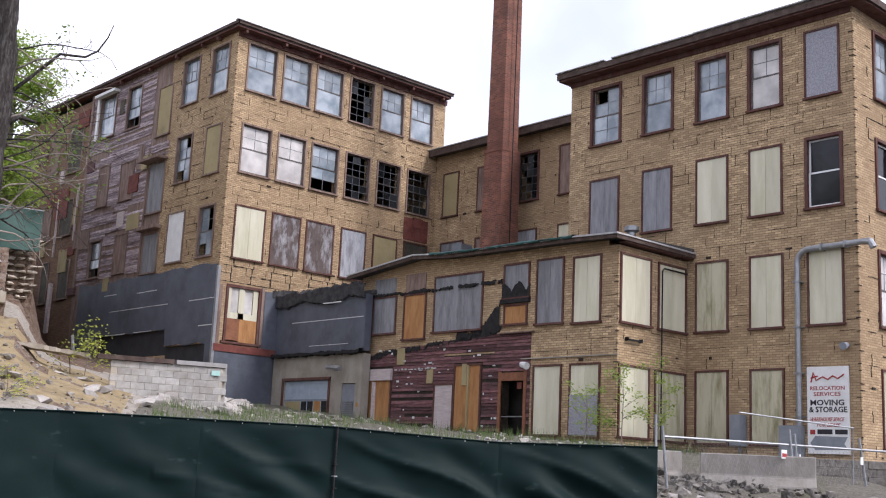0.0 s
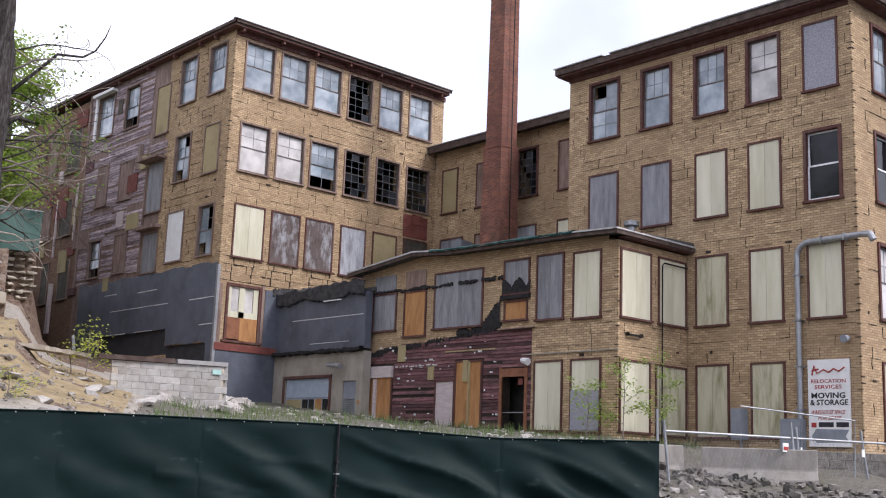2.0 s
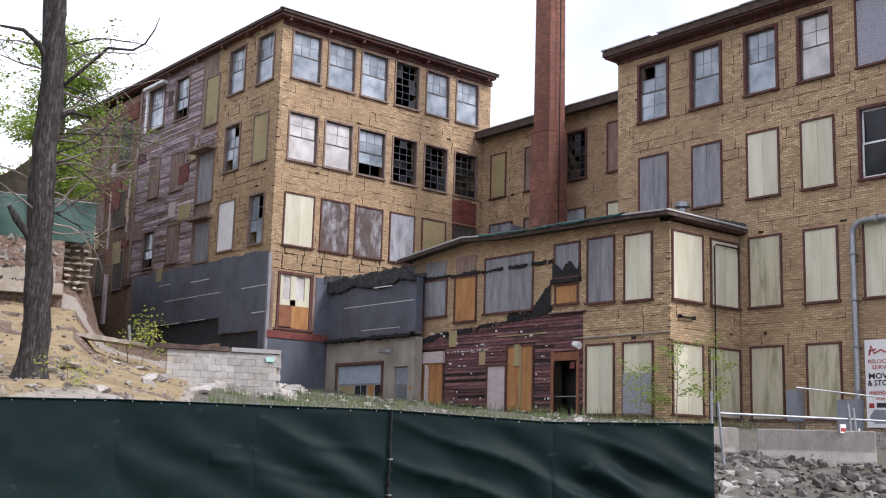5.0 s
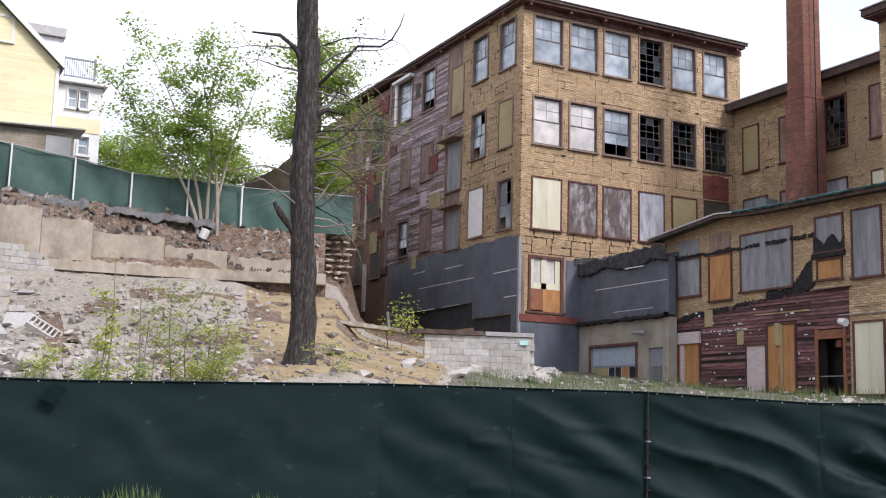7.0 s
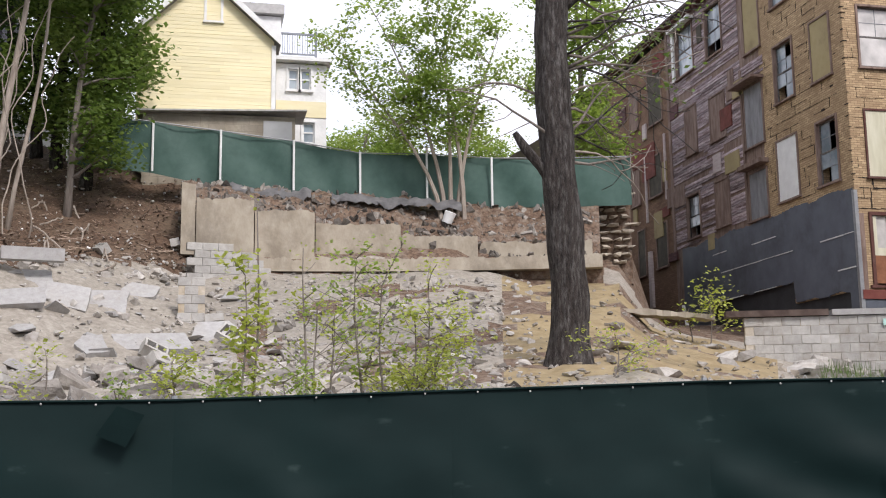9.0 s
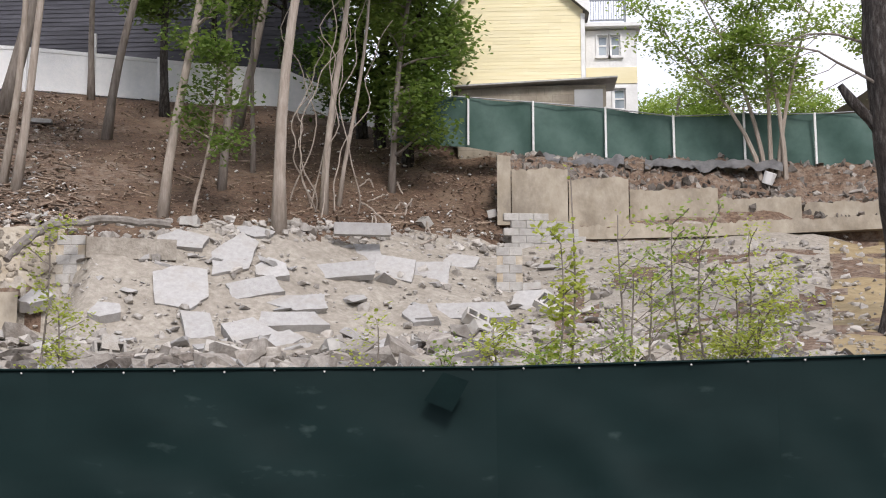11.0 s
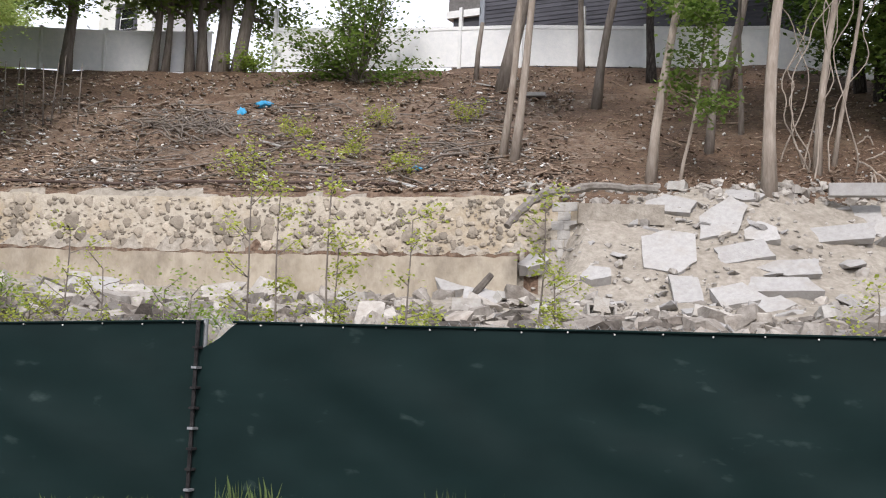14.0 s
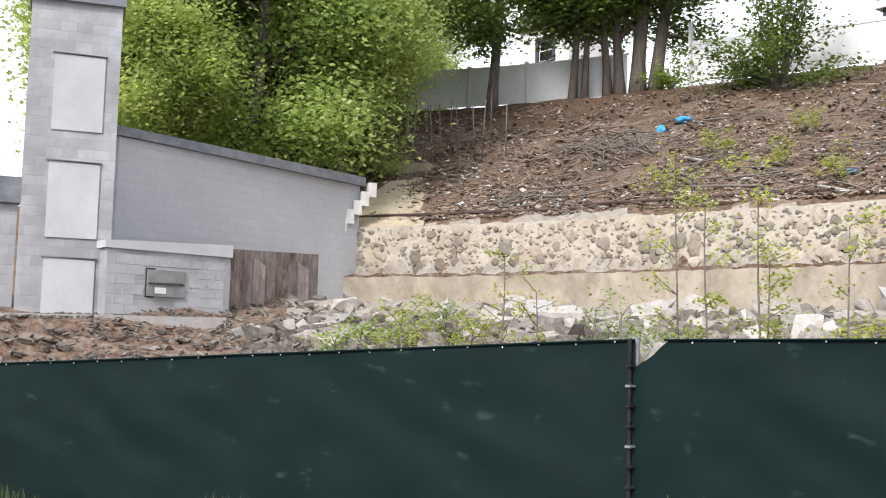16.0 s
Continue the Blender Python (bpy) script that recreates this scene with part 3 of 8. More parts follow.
# ---- link wing behind the chimney ----
mill_link = thing("mill_wing", "lower mill wing in brick-patterned felt behind the chimney", "building")
fl = Facade('x', 33.0, mill_link)
link_w = {(35.4, 36.35, 12.55, 14.5): 'tan', (33.6, 34.15, 12.55, 14.45): 'wood', (30.6, 31.7, 12.6, 14.6): 'dark', (28.3, 29.4, 12.6, 14.6): 'wood',
          (34.95, 36.35, 9.4, 11.3): 'grey', (30.6, 31.8, 9.4, 11.3): 'greypeel', (28.4, 29.4, 9.4, 11.3): 'cream', (33.6, 34.15, 9.4, 11.3): 'wood'}
fl.wall(25.5, 36.9, 0.5, 15.4, list(link_w), M_BRICK)
for h, k in link_w.items():
    fl.window(*h, k, seed=3)
fl.seams(25.6, 36.8, 8, 15.3, list(link_w), share=0.25, seed=8, wide=0.5)
rf = slab("roof", 32.55, 39.6, 25.7, 36.9, 15.42, 15.6, M_ROOF, mill_link)
part("fascia", boxes((32.46, 32.545, 25.7, 37.3, 15.3, 15.6)), M_FASCIA, rf)
part("drip_edge", boxes((32.42, 32.6, 25.7, 37.3, 15.604, 15.64)), M_ROOFEDGE, rf)
fl.box(bm := bmesh.new(), 32.35, 32.45, 0.02, 0.12, 8, 15.3)
part("downpipe", bm, M_GREYPAINT, mill_link)

# ---- chimney stack ----
chimney = thing("chimney", "tall square red brick chimney stack, sooty and stained", "chimney")
for z0, z1, g in ((0.8, 14.35, 0.16), (14.45, 22.4, 0.0), (22.4, 22.55, 0.05), (22.6, 34.0, -0.02)):
    g2 = g - (0.10 if z0 < 2 else 0.03)
    bm = bmesh.new()
    vs = []
    for z, k in ((z0, g), (z1, g2)):
        for sx, sy in ((31.2 - k, 30.95 - k), (32.1 + k, 30.95 - k), (32.1 + k, 31.85 + k), (31.2 - k, 31.85 + k)):
            vs.append(bm.verts.new((sx, sy, z)))
    for f in ((3, 2, 1, 0), (4, 5, 6, 7), (0, 1, 5, 4), (1, 2, 6, 5), (2, 3, 7, 6), (3, 0, 4, 7)):
        bm.faces.new([vs[i] for i in f])
    part("shaft", bm, M_RED, chimney)
part("band", boxes((31.12, 32.18, 30.87, 31.93, 14.3, 14.45)), M_RED, chimney)
part("band", boxes((31.16, 32.14, 30.91, 31.89, 22.3, 22.45)), M_BLACK, chimney)
part("lightning_cable", boxes((31.6, 31.63, 30.76, 30.79, 8, 33)), M_BLACK, chimney)

# ---- left wing of the mill ----
ROWS_L = [(15.92, 17.85), (12.55, 14.48), (9.14, 11.18), (5.92, 7.94)]
COLS_L = [(22.62, 23.97), (24.34, 25.68), (26.02, 27.38), (27.81, 29.09), (29.54, 30.82), (31.27, 32.58)]
mill_left = thing("mill_wing", "derelict four-storey mill wing in yellow brick-patterned felt", "building")
ff = Facade('y', 36.9, mill_left)
kinds = {}
for r, names in enumerate((['glass', 'glass', 'glass', 'dark', 'glass', 'glass'], ['paper', 'paper', 'broken', 'dark', 'dark', 'dark'], ['cream', 'peel', 'peel', 'greypeel', 'tan', 'olive'], ['tan'])):
    for c, k in enumerate(names):
        kinds[r, c] = k
holes = [rect(COLS_L[c], ROWS_L[r]) for r, c in kinds]
ff.wall(22.1, 33.35, 0.8, 18.2, holes, M_BRICK)
for (r, c), k in kinds.items():
    if (r, c) != (3, 0):
        ff.window(*COLS_L[c], *ROWS_L[r], k, trim=M_OLDWOOD if r < 2 else M_TRIM, case=0.045, seed=4)
ff.seams(22.15, 33.3, 8.0, 18.1, holes, share=0.5, seed=11, wide=0.5)
ff.seams(22.15, 30, 8.0, 9.3, holes, share=0.8, seed=12, wide=1.7)
# half boarded window under the felt
w = part("window", ff.boxes((22.5, 22.6, -0.1, 0.06, 5.8, 8.05), (23.98, 24.08, -0.1, 0.06, 5.8, 8.05), (22.6, 23.98, -0.1, 0.06, 7.95, 8.05), (22.4, 24.2, -0.1, 0.1, 5.78, 5.86)), M_TRIM, mill_left)
part("board", ff.boxes((22.6, 23.2, -0.04, 0.0, 5.86, 6.75)), M_BROWNPLY, w, "red-brown stained plywood")
part("board", ff.boxes((23.2, 23.98, -0.04, 0.005, 5.86, 6.75)), M_PLY, w, "raw orange plywood")
part("board", ff.boxes((22.6, 22.75, -0.04, 0.0, 6.75, 7.95), (23.1, 23.35, -0.04, 0.0, 6.75, 7.95), (23.75, 23.98, -0.04, 0.0, 6.75, 7.95), (22.75, 23.75, -0.04, 0.0, 6.75, 6.98)), M_CREAM, w, "cream boards")
part("pane", ff.boxes((22.75, 23.75, -0.08, -0.05, 6.9, 7.95)), M_PALEGLASS, w)
part("post", ff.boxes((24.1, 24.22, 0.0, 0.06, 5.5, 8.1)), M_OLDWOOD, mill_left)
part("post", ff.boxes((22.14, 22.32, 0.0, 0.05, 5.6, 8.0)), M_OLDWOOD, mill_left)
part("beam", ff.boxes((22.1, 24.9, 0.0, 0.08, 5.45, 5.72)), M_REDPANEL, mill_left)
part("red_patch", ff.boxes((31.2, 32.6, 0.0, 0.03, 11.3, 12.3), (31.7, 32.3, 0.0, 0.05, 11.9, 12.35)), M_REDPANEL, mill_left)
torn_strip(ff, 22.12, 24.88, lambda u: 2.4, lambda u: 5.46, M_TAR, "tar_sheet", mill_left, seed=2, rough=0.02, label="dark grey tar sheet")
torn_strip(ff, 24.26, 24.95, lambda u: 5.6, lambda u: 8.0, M_TAR, "tar_sheet", mill_left, n=4, seed=3, rough=0.03)
torn_strip(ff, 24.6, 30.4, lambda u: 7.75 + 0.07 * (u - 24), lambda u: 8.08 + 0.12 * (u - 24.6), M_SAGFELT, "charred_strip", mill_left, seed=4, rough=0.07, d=0.06, n=50)
# eaves with rafter brackets
rf = slab("roof", 21.8, 33.3, 36.48, 57.0, 18.28, 18.43, M_ROOF, mill_left)
part("fascia", boxes((21.73, 33.38, 36.40, 36.475, 18.31, 18.43), (21.72, 21.795, 36.40, 57.0, 18.31, 18.43)), M_FASCIA, rf)
part("soffit", boxes((21.8, 33.3, 36.48, 36.9, 18.2, 18.275), (21.8, 22.1, 36.9, 57, 18.2, 18.275)), M_TRIM, rf)
part("frieze", boxes((22.1, 33.4, 36.84, 36.897, 17.98, 18.2)), M_TRIM, mill_left)
part("drip_edge", boxes((21.68, 33.4, 36.35, 36.55, 18.434, 18.462)), M_ROOFEDGE, rf)
for x in (22.25, 24.15, 25.85, 27.6, 29.3, 31.05, 32.9):
    part("bracket", boxes((x - 0.05, x + 0.05, 36.52, 36.83, 18.06, 18.2)), M_TRIM, mill_left)
for y in (38.1, 39.3, 41.4, 43.7, 46.4):
    part("bracket", boxes((21.82, 22.03, y - 0.05, y + 0.05, 18.05, 18.2)), M_TRIM, mill_left)

# its long side: felt, clapboards and an older end
fd = Facade('x', 22.1, mill_left)
side = {(37.45, 38.7, 15.85, 17.85): 'glass', (39.72, 41.0, 15.9, 17.85): 'glass', (37.58, 38.68, 12.55, 14.5): 'tan', (39.8, 41.0, 12.55, 14.5): 'half',
        (37.55, 38.68, 9.2, 11.2): 'half', (39.85, 41.15, 9.2, 11.25): 'white', (41.85, 42.95, 14.95, 17.1): 'tan', (41.9, 43.2, 11.55, 13.7): 'grey',
        (41.9, 43.15, 8.95, 10.6): 'grey', (44.65, 45.95, 15.8, 17.75): 'broken', (47.1, 48.65, 15.85, 17.85): 'glass', (44.7, 45.9, 12.5, 14.2): 'wood',
        (47.1, 48.1, 12.52, 14.4): 'wood', (47.15, 48.3, 9.2, 10.88): 'broken', (44.7, 45.8, 9.2, 10.9): 'wood',
        # olive boards here colour in the darkness of open windows
        (50.3, 51.7, 14.7, 17.1): 'olive', (52.9, 53.8, 15.0, 16.9): 'wood', (50.6, 51.9, 11.6, 13.3): 'olive', (53.0, 54.0, 11.6, 13.3): 'wood', (50.3, 51.4, 8.5, 10.3): 'olive', (52.6, 53.4, 8.4, 10.4): 'olive'}
holes = list(side) + [(37.4, 40.6, 4.9, 5.75), (40.6, 46.6, 5.4, 6.45)]
fd.wall(37.25, 42.0, 1.0, 18.2, holes, M_BRICK)
fd.wall(42.0, 49.6, 1.0, 18.2, holes, M_OLDWOOD)
fd.wall(49.6, 57.0, 1.0, 18.0, holes, M_OLD)
for h, k in side.items():
    fd.window(*h, k, trim=M_OLDWOOD, case=0.05, seed=6)
fd.seams(37.3, 41.7, 8.9, 18.1, holes, share=0.5, seed=21, wide=0.6)
fd.clapboards(43.4, 49.55, 8.95, 18.15, M_CLAP, holes, seed=4, ragged=0.16)
fd.clapboards(41.75, 43.4, 14.0, 14.9, M_CLAP, (), seed=5, ragged=0.2)
part("corner_board", fd.boxes((49.45, 49.65, 0.0, 0.06, 8.9, 18.2)), M_OLDWOOD, mill_left)
part("corner_board", fd.boxes((43.3, 43.42, 0.0, 0.06, 8.9, 14.5)), M_OLDWOOD, mill_left)
rngp = random.Random(8)
for u, z, wd, ht, m in ((43.6, 13.9, 0.8, 0.6, M_TANBOARD), (44.3, 11.35, 1.1, 0.7, M_TANBOARD), (44.6, 13.1, 0.9, 0.8, M_REDPANEL), (45.5, 11.6, 0.6, 0.7, M_PINKWOOD), (46.3, 8.75, 0.5, 0.6, M_TANBOARD),
                        (51.9, 13.2, 1.4, 1.5, M_REDPANEL), (50.4, 17.2, 1.2, 0.8, M_REDPANEL), (53.1, 13.6, 1.0, 0.8, M_REDPANEL), (52.2, 14.6, 0.4, 0.7, M_PINKWOOD), (51.1, 10.3, 0.9, 1.1, M_TANBOARD)):
    part("patch_board", fd.boxes((u - wd / 2, u + wd / 2, 0.0, 0.06, z - ht / 2, z + ht / 2)), m, mill_left)
for k in range(34):
    u, z = rngp.uniform(43.6, 56.2), rngp.uniform(7.2, 17.4)
    wd, ht = rngp.uniform(0.3, 1.1), rngp.uniform(0.2, 0.9)
    if any(h[0] - wd / 2 - 0.1 < u < h[1] + wd / 2 + 0.1 and h[2] - ht / 2 - 0.1 < z < h[3] + ht / 2 + 0.1 for h in side) or (u < 49.5 and z < 9.4):
        continue
    part("patch_board", fd.boxes((u - wd / 2, u + wd / 2, 0.0, rngp.uniform(0.04, 0.09), z - ht / 2, z + ht / 2)), rngp.choice((M_REDPANEL, M_OLIVE, M_MAROON, M_OLDWOOD, M_OLDWOOD, M_TANBOARD)), mill_left)
for bt in ((50.1, 50.2, 0.0, 0.08, 11.2, 14.0), (52.2, 52.3, 0.0, 0.08, 10.6, 13.5), (51.9, 52.2, 0.0, 0.12, 6.9, 9.3)):
    part("batten", fd.boxes(bt), M_PINKWOOD, mill_left)
part("door_hood", fd.boxes((41.75, 43.5, 0.0, 0.5, 13.75, 13.85)), M_OLDWOOD, mill_left)
part("door_hood", fd.boxes((41.75, 43.4, 0.0, 0.35, 10.75, 10.9)), M_OLDWOOD, mill_left)
part("awning_rail", fd.boxes((46.9, 48.9, 0.0, 0.3, 17.85, 17.98), (48.75, 48.95, 0, 0.1, 15.8, 17.9)), M_WHITE, mill_left)
torn_strip(fd, 36.92, 48.9, lambda u: 5.75 if u < 40.6 else 6.45, lambda u: 8.85 + 0.05 * math.sin(u * 3), M_TAR, "tar_sheet", mill_left, n=40, seed=7, rough=0.05, label="dark grey tar sheet with white lap lines")
part("tar_sheet", fd.boxes((36.92, 37.4, 0, 0.04, 3.5, 5.8)), M_TAR, mill_left)
part("tar_sheet", fd.boxes((46.6, 48.9, 0, 0.04, 4.8, 6.45)), M_TAR, mill_left)
for z, u0, u1, s in ((7.45, 37.0, 45.6, 0.0), (6.42, 37.0, 46.4, 0.0), (8.1, 41.5, 43.2, 0.0), (8.2, 44.6, 46.2, 0)):
    bm = bmesh.new()
    u = u0
    while u < u1:
        e = u + rngp.uniform(0.4, 1.5)
        if rngp.random() < 0.75:
            fd.box(bm, u, min(e, u1), 0.05, 0.062, z + rngp.uniform(-0.01, 0.01), z + 0.03)
        u = e + 0.05
    tagged(part("lap_line", bm, M_TAPE, mill_left), kind="stuff")
# recessed panels added with the openings' shade put into their colour
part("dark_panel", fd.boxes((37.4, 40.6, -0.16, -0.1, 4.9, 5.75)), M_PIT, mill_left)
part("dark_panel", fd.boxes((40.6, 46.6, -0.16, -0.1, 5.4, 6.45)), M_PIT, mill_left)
# inner floors coloured near black for unlit storeys
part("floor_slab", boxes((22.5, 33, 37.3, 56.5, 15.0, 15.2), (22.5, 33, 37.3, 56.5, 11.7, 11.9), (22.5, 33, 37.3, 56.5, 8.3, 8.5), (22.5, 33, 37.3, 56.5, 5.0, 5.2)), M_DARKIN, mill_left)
slab("wall", 33.0, 33.35, 37.25, 57, 1.0, 18.2, M_BRICK, mill_left)
slab("wall", 22.45, 33.0, 56.7, 57, 1.0, 18.2, M_OLD, mill_left)
corner_ticks(22.1, 36.9, 9.0, 17.9, mill_left, 9)
part("corner_strip", boxes((22.04, 22.16, 36.84, 36.96, 3.5, 8.7)), M_METAL, mill_left)
bm = bmesh.new()
tube(bm, [(21.9, 48.7, 6.6), (21.9, 48.5, 6.0), (21.85, 48.2, 5.3)], 0.07)
part("white_pipe", bm, M_WHITE, mill_left)

# ---- garage link between the wings ----
garage = thing("garage", "stucco garage bay under a tar-sheeted upper storey", "garage")
fg = Facade('x', 24.9, garage)
ghole = [(33.2, 36.05, 2.6, 4.5), (31.65, 32.45, 2.6, 4.35)]
fg.wall(31.3, 36.88, 0.8, 5.4, ghole, M_STUCCO, label="stained stucco wall")
fg.wall(31.3, 36.88, 5.5, 7.55, [], M_TAR, thick=0.3)
torn_strip(fg, 31.3, 36.9, lambda u: 7.42 + 0.08 * math.sin(u * 2.2), lambda u: 7.92 + 0.05 * math.sin(u), M_SAGFELT, "torn_roofing", garage, d=0.12, n=60, seed=5, rough=0.09, label="sagging torn black roofing felt")
torn_strip(fg, 31.3, 36.9, lambda u: 5.40, lambda u: 5.52, M_BLACK, "charred_ledge", garage, d=0.2, n=40, seed=6, rough=0.05)
part("lap_line", fg.boxes((31.4, 35.8, 0.0, 0.012, 6.72, 6.745), (32.2, 34.6, 0, 0.012, 5.78, 5.8), (32.5, 33.6, 0.20, 0.225, 7.3, 7.34)), M_TAPE, garage)
gd = part("door", fg.boxes((33.22, 36.03, -0.12, -0.06, 2.6, 4.48)), M_GDOOR, garage, "blue-grey overhead garage door")
for u0, u1, m in ((35.0, 35.95, M_TANBOARD), (34.6, 34.92, M_BLACK), (34.2, 34.52, M_BLACK), (33.72, 34.12, M_PLY), (33.35, 33.65, M_BLACK)):
    part("door_panel", fg.boxes((u0, u1, -0.06, -0.04, 3.15, 3.72)), m, gd)
part("rail", fg.boxes((33.22, 36.03, -0.06, -0.045, 3.74, 3.80), (33.22, 36.03, -0.06, -0.045, 3.05, 3.11)), M_GREYPAINT, gd)
part("frame", fg.boxes((33.1, 33.2, 0, 0.05, 2.6, 4.6), (36.05, 36.15, 0, 0.05, 2.6, 4.6), (33.1, 36.15, 0.0, 0.06, 4.5, 4.6)), M_TRIM, gd)
lv = part("louvre_door", fg.boxes((31.67, 32.43, -0.1, -0.06, 2.6, 4.33)), M_GREYPAINT, garage, "grey louvred metal door")
part("slat", fg.boxes(*[(31.78, 32.32, -0.06, -0.03, 2.8 + 0.08 * k, 2.84 + 0.08 * k) for k in range(12)]), M_METAL, lv)
bm = bmesh.new()
tube(bm, [fg.p(33.0, 0.0, 4.95), fg.p(33.0, 0.3, 4.95), fg.p(32.9, 0.38, 4.9), fg.p(32.1, 0.42, 4.85)], 0.06)
tube(bm, [fg.p(32.4, 0.42, 4.87), fg.p(32.05, 0.44, 4.83)], 0.10)
part("lamp_arm", bm, M_METAL, garage)
slab("roof", 25.25, 33, 31.3, 36.85, 7.6, 7.75, M_ROOF, garage)
part("orange_mark", fg.boxes((31.42, 31.55, 0, 0.006, 3.5, 3.65)), M_PLY, garage)
slab("wall", 25.2, 25.5, 32.3, 36.85, 2, 2.6, M_STUCCO, garage)
# added unseen backing, coloured as the garage's inner shade
slab("back_wall", 27.5, 27.7, 31.4, 36.8, 0.8, 7.5, M_DARKIN, garage)

# ---- annex in front ----
annex = thing("annex", "two-storey brick-felt annex with charred maroon siding", "building")
fa = Facade('x', 25.4, annex)
aw = {(30.2, 31.45, 6.15, 7.42): 'grey', (28.62, 29.72, 5.88, 7.4): 'ply', (25.85, 28.15, 6.05, 7.9): 'grey', (23.78, 24.85, 6.95, 8.0): 'grey', (23.85, 24.8, 6.12, 6.68): 'ply',
      (22.36, 23.42, 6.05, 8.02): 'grey', (20.9, 21.93, 6.0, 7.95): 'cream', (30.25, 31.55, 2.6, 4.82): 'ply', (27.05, 27.95, 2.4, 4.25): 'pink',
      (25.78, 26.98, 2.3, 4.86): 'ply', (22.36, 23.45, 2.68, 4.72): 'cream', (20.88, 21.98, 2.64, 4.72): 'cream'}
holes = list(aw) + [(23.86, 24.84, 2.2, 4.55)]
fa.wall(20.61, 23.62, 0.6, 8.2, holes, M_BRICK)
fa.wall(23.62, 32.2, 5.2, 8.2, holes, M_BRICK)
fa.wall(23.62, 32.2, 0.6, 5.2, holes, M_TORN, label="dark sheathing under the siding")
for h, k in aw.items():
    fa.window(*h, k, case=0.055, seed=9)
part("board", fa.boxes((30.25, 31.4, 0.0, 0.03, 7.5, 8.1)), M_GREYBOARD, annex)
part("board", fa.boxes((28.65, 29.7, 0.0, 0.03, 7.5, 8.15)), M_OLDWOOD, annex)
part("board", fa.boxes((20.9, 21.96, 0.062, 0.075, 2.66, 3.82)), M_OSB, annex, "grey strand board over the lower half")
part("beam", fa.boxes((23.7, 24.95, 0.0, 0.12, 6.75, 6.88)), M_BLACK, annex)


def sag(u):
    return float(np.interp(u, [20, 23.6, 24.9, 26, 28, 30, 32.2], [5.6, 5.75, 5.9, 5.75, 5.6, 5.35, 5.2]))


fa.clapboards(23.62, 32.18, 2.3, 5.9, M_MAROON, holes, step=0.11, seed=6, ragged=0.13, top=sag)
torn_strip(fa, 24.9, 32.2, lambda u: sag(u) - 0.03, lambda u: sag(u) + 0.09 + 0.10 * max(0, math.sin(u * 1.3)), M_BLACK, "charred_strip", annex, n=60, seed=7, rough=0.08, d=0.03, ragged=0.3, label="charred edge where the felt burnt away")
torn_strip(fa, 25.0, 27.0, lambda u: sag(u) + 0.05, lambda u: sag(u) + 0.2 + 0.9 * max(0, 1 - (u - 24.9) / 0.9), M_BLACK, "charred_patch", annex, n=30, seed=8, rough=0.13, d=0.045)
torn_strip(fa, 24.9, 32.2, lambda u: 7.45, lambda u: 7.54, M_BLACK, "charred_strip", annex, n=60, seed=9, rough=0.06, d=0.072, ragged=0.25)
torn_strip(fa, 23.7, 24.9, lambda u: 6.9, lambda u: 7.1 + 0.3 * abs(math.sin(u * 5)), M_BLACK, "charred_patch", annex, n=10, seed=10, rough=0.05, d=0.072)
part("cornice", fa.boxes((20.2, 24.0, 0.0, 0.05, 4.95, 4.985)), M_STUCCO, annex)
part("shelf", fa.boxes((23.5, 25.0, 0.0, 0.13, 5.79, 5.825)), M_OLDWOOD, annex)
rngp = random.Random(31)
flecks = [(27.9 + 0.17 * k, 4.78) for k in range(13)] + [(rngp.uniform(24.9, 32.0), rngp.uniform(2.8, 5.5)) for k in range(70)]
flecks = [(u, z) for u, z in flecks if not any(h[0] - 0.2 < u < h[1] + 0.1 and h[2] - 0.1 < z < h[3] + 0.1 for h in holes)]
tagged(part("white_fleck", fa.boxes(*[(u, u + rngp.uniform(0.04, 0.16), 0.03, 0.05, z, z + rngp.uniform(0.015, 0.07)) for u, z in flecks]), M_TAPE, annex, "pale torn flecks on the siding"), kind="stuff")
part("patch_board", fa.boxes((29.55, 29.95, 0.02, 0.05, 4.98, 5.55)), M_TANBOARD, annex)
part("patch_board", fa.boxes((28.05, 28.35, 0.02, 0.05, 4.3, 4.8)), M_TANBOARD, annex)
for bt, m in (((31.05, 31.2, 0.0, 0.09, 2.6, 4.4), M_PINKWOOD), ((30.2, 31.5, 0.0, 0.10, 4.45, 4.85), M_PINKWOOD), ((26.3, 26.36, 0.0, 0.075, 2.4, 4.85), M_TANBOARD), ((26.38, 26.6, 0.0, 0.085, 4.2, 4.9), M_TANBOARD)):
    part("batten", fa.boxes(bt), m, annex)
dw = part("doorway", fa.boxes((24.84, 24.95, -0.05, 0.05, 2.2, 4.6), (23.75, 23.86, -0.05, 0.05, 2.2, 4.6), (23.86, 24.84, -0.05, 0.05, 4.3, 4.56)), M_BROWNPLY, annex, "open doorway framed in raw wood")
part("crossbar", fa.boxes((23.86, 24.84, -0.06, -0.03, 3.18, 3.21)), M_METAL, dw)
part("notice", fa.boxes((24.0, 24.2, -0.05, -0.03, 4.05, 4.25)), M_REDPANEL, dw)
bm = bmesh.new()
tube(bm, [fa.p(24.0, 0.0, 4.75), fa.p(23.85, 0.15, 4.78), fa.p(23.6, 0.18, 4.72)], [0.05, 0.09, 0.12])
part("lamp_cover", bm, M_WHITE, annex)
fb = Facade('y', 20.26, annex)
bw = {(25.52, 26.92, 5.97, 7.95): 'cream', (27.33, 28.68, 5.97, 7.93): 'cream', (25.5, 26.87, 2.68, 4.68): 'cream', (27.2, 28.68, 2.66, 4.66): 'mould'}
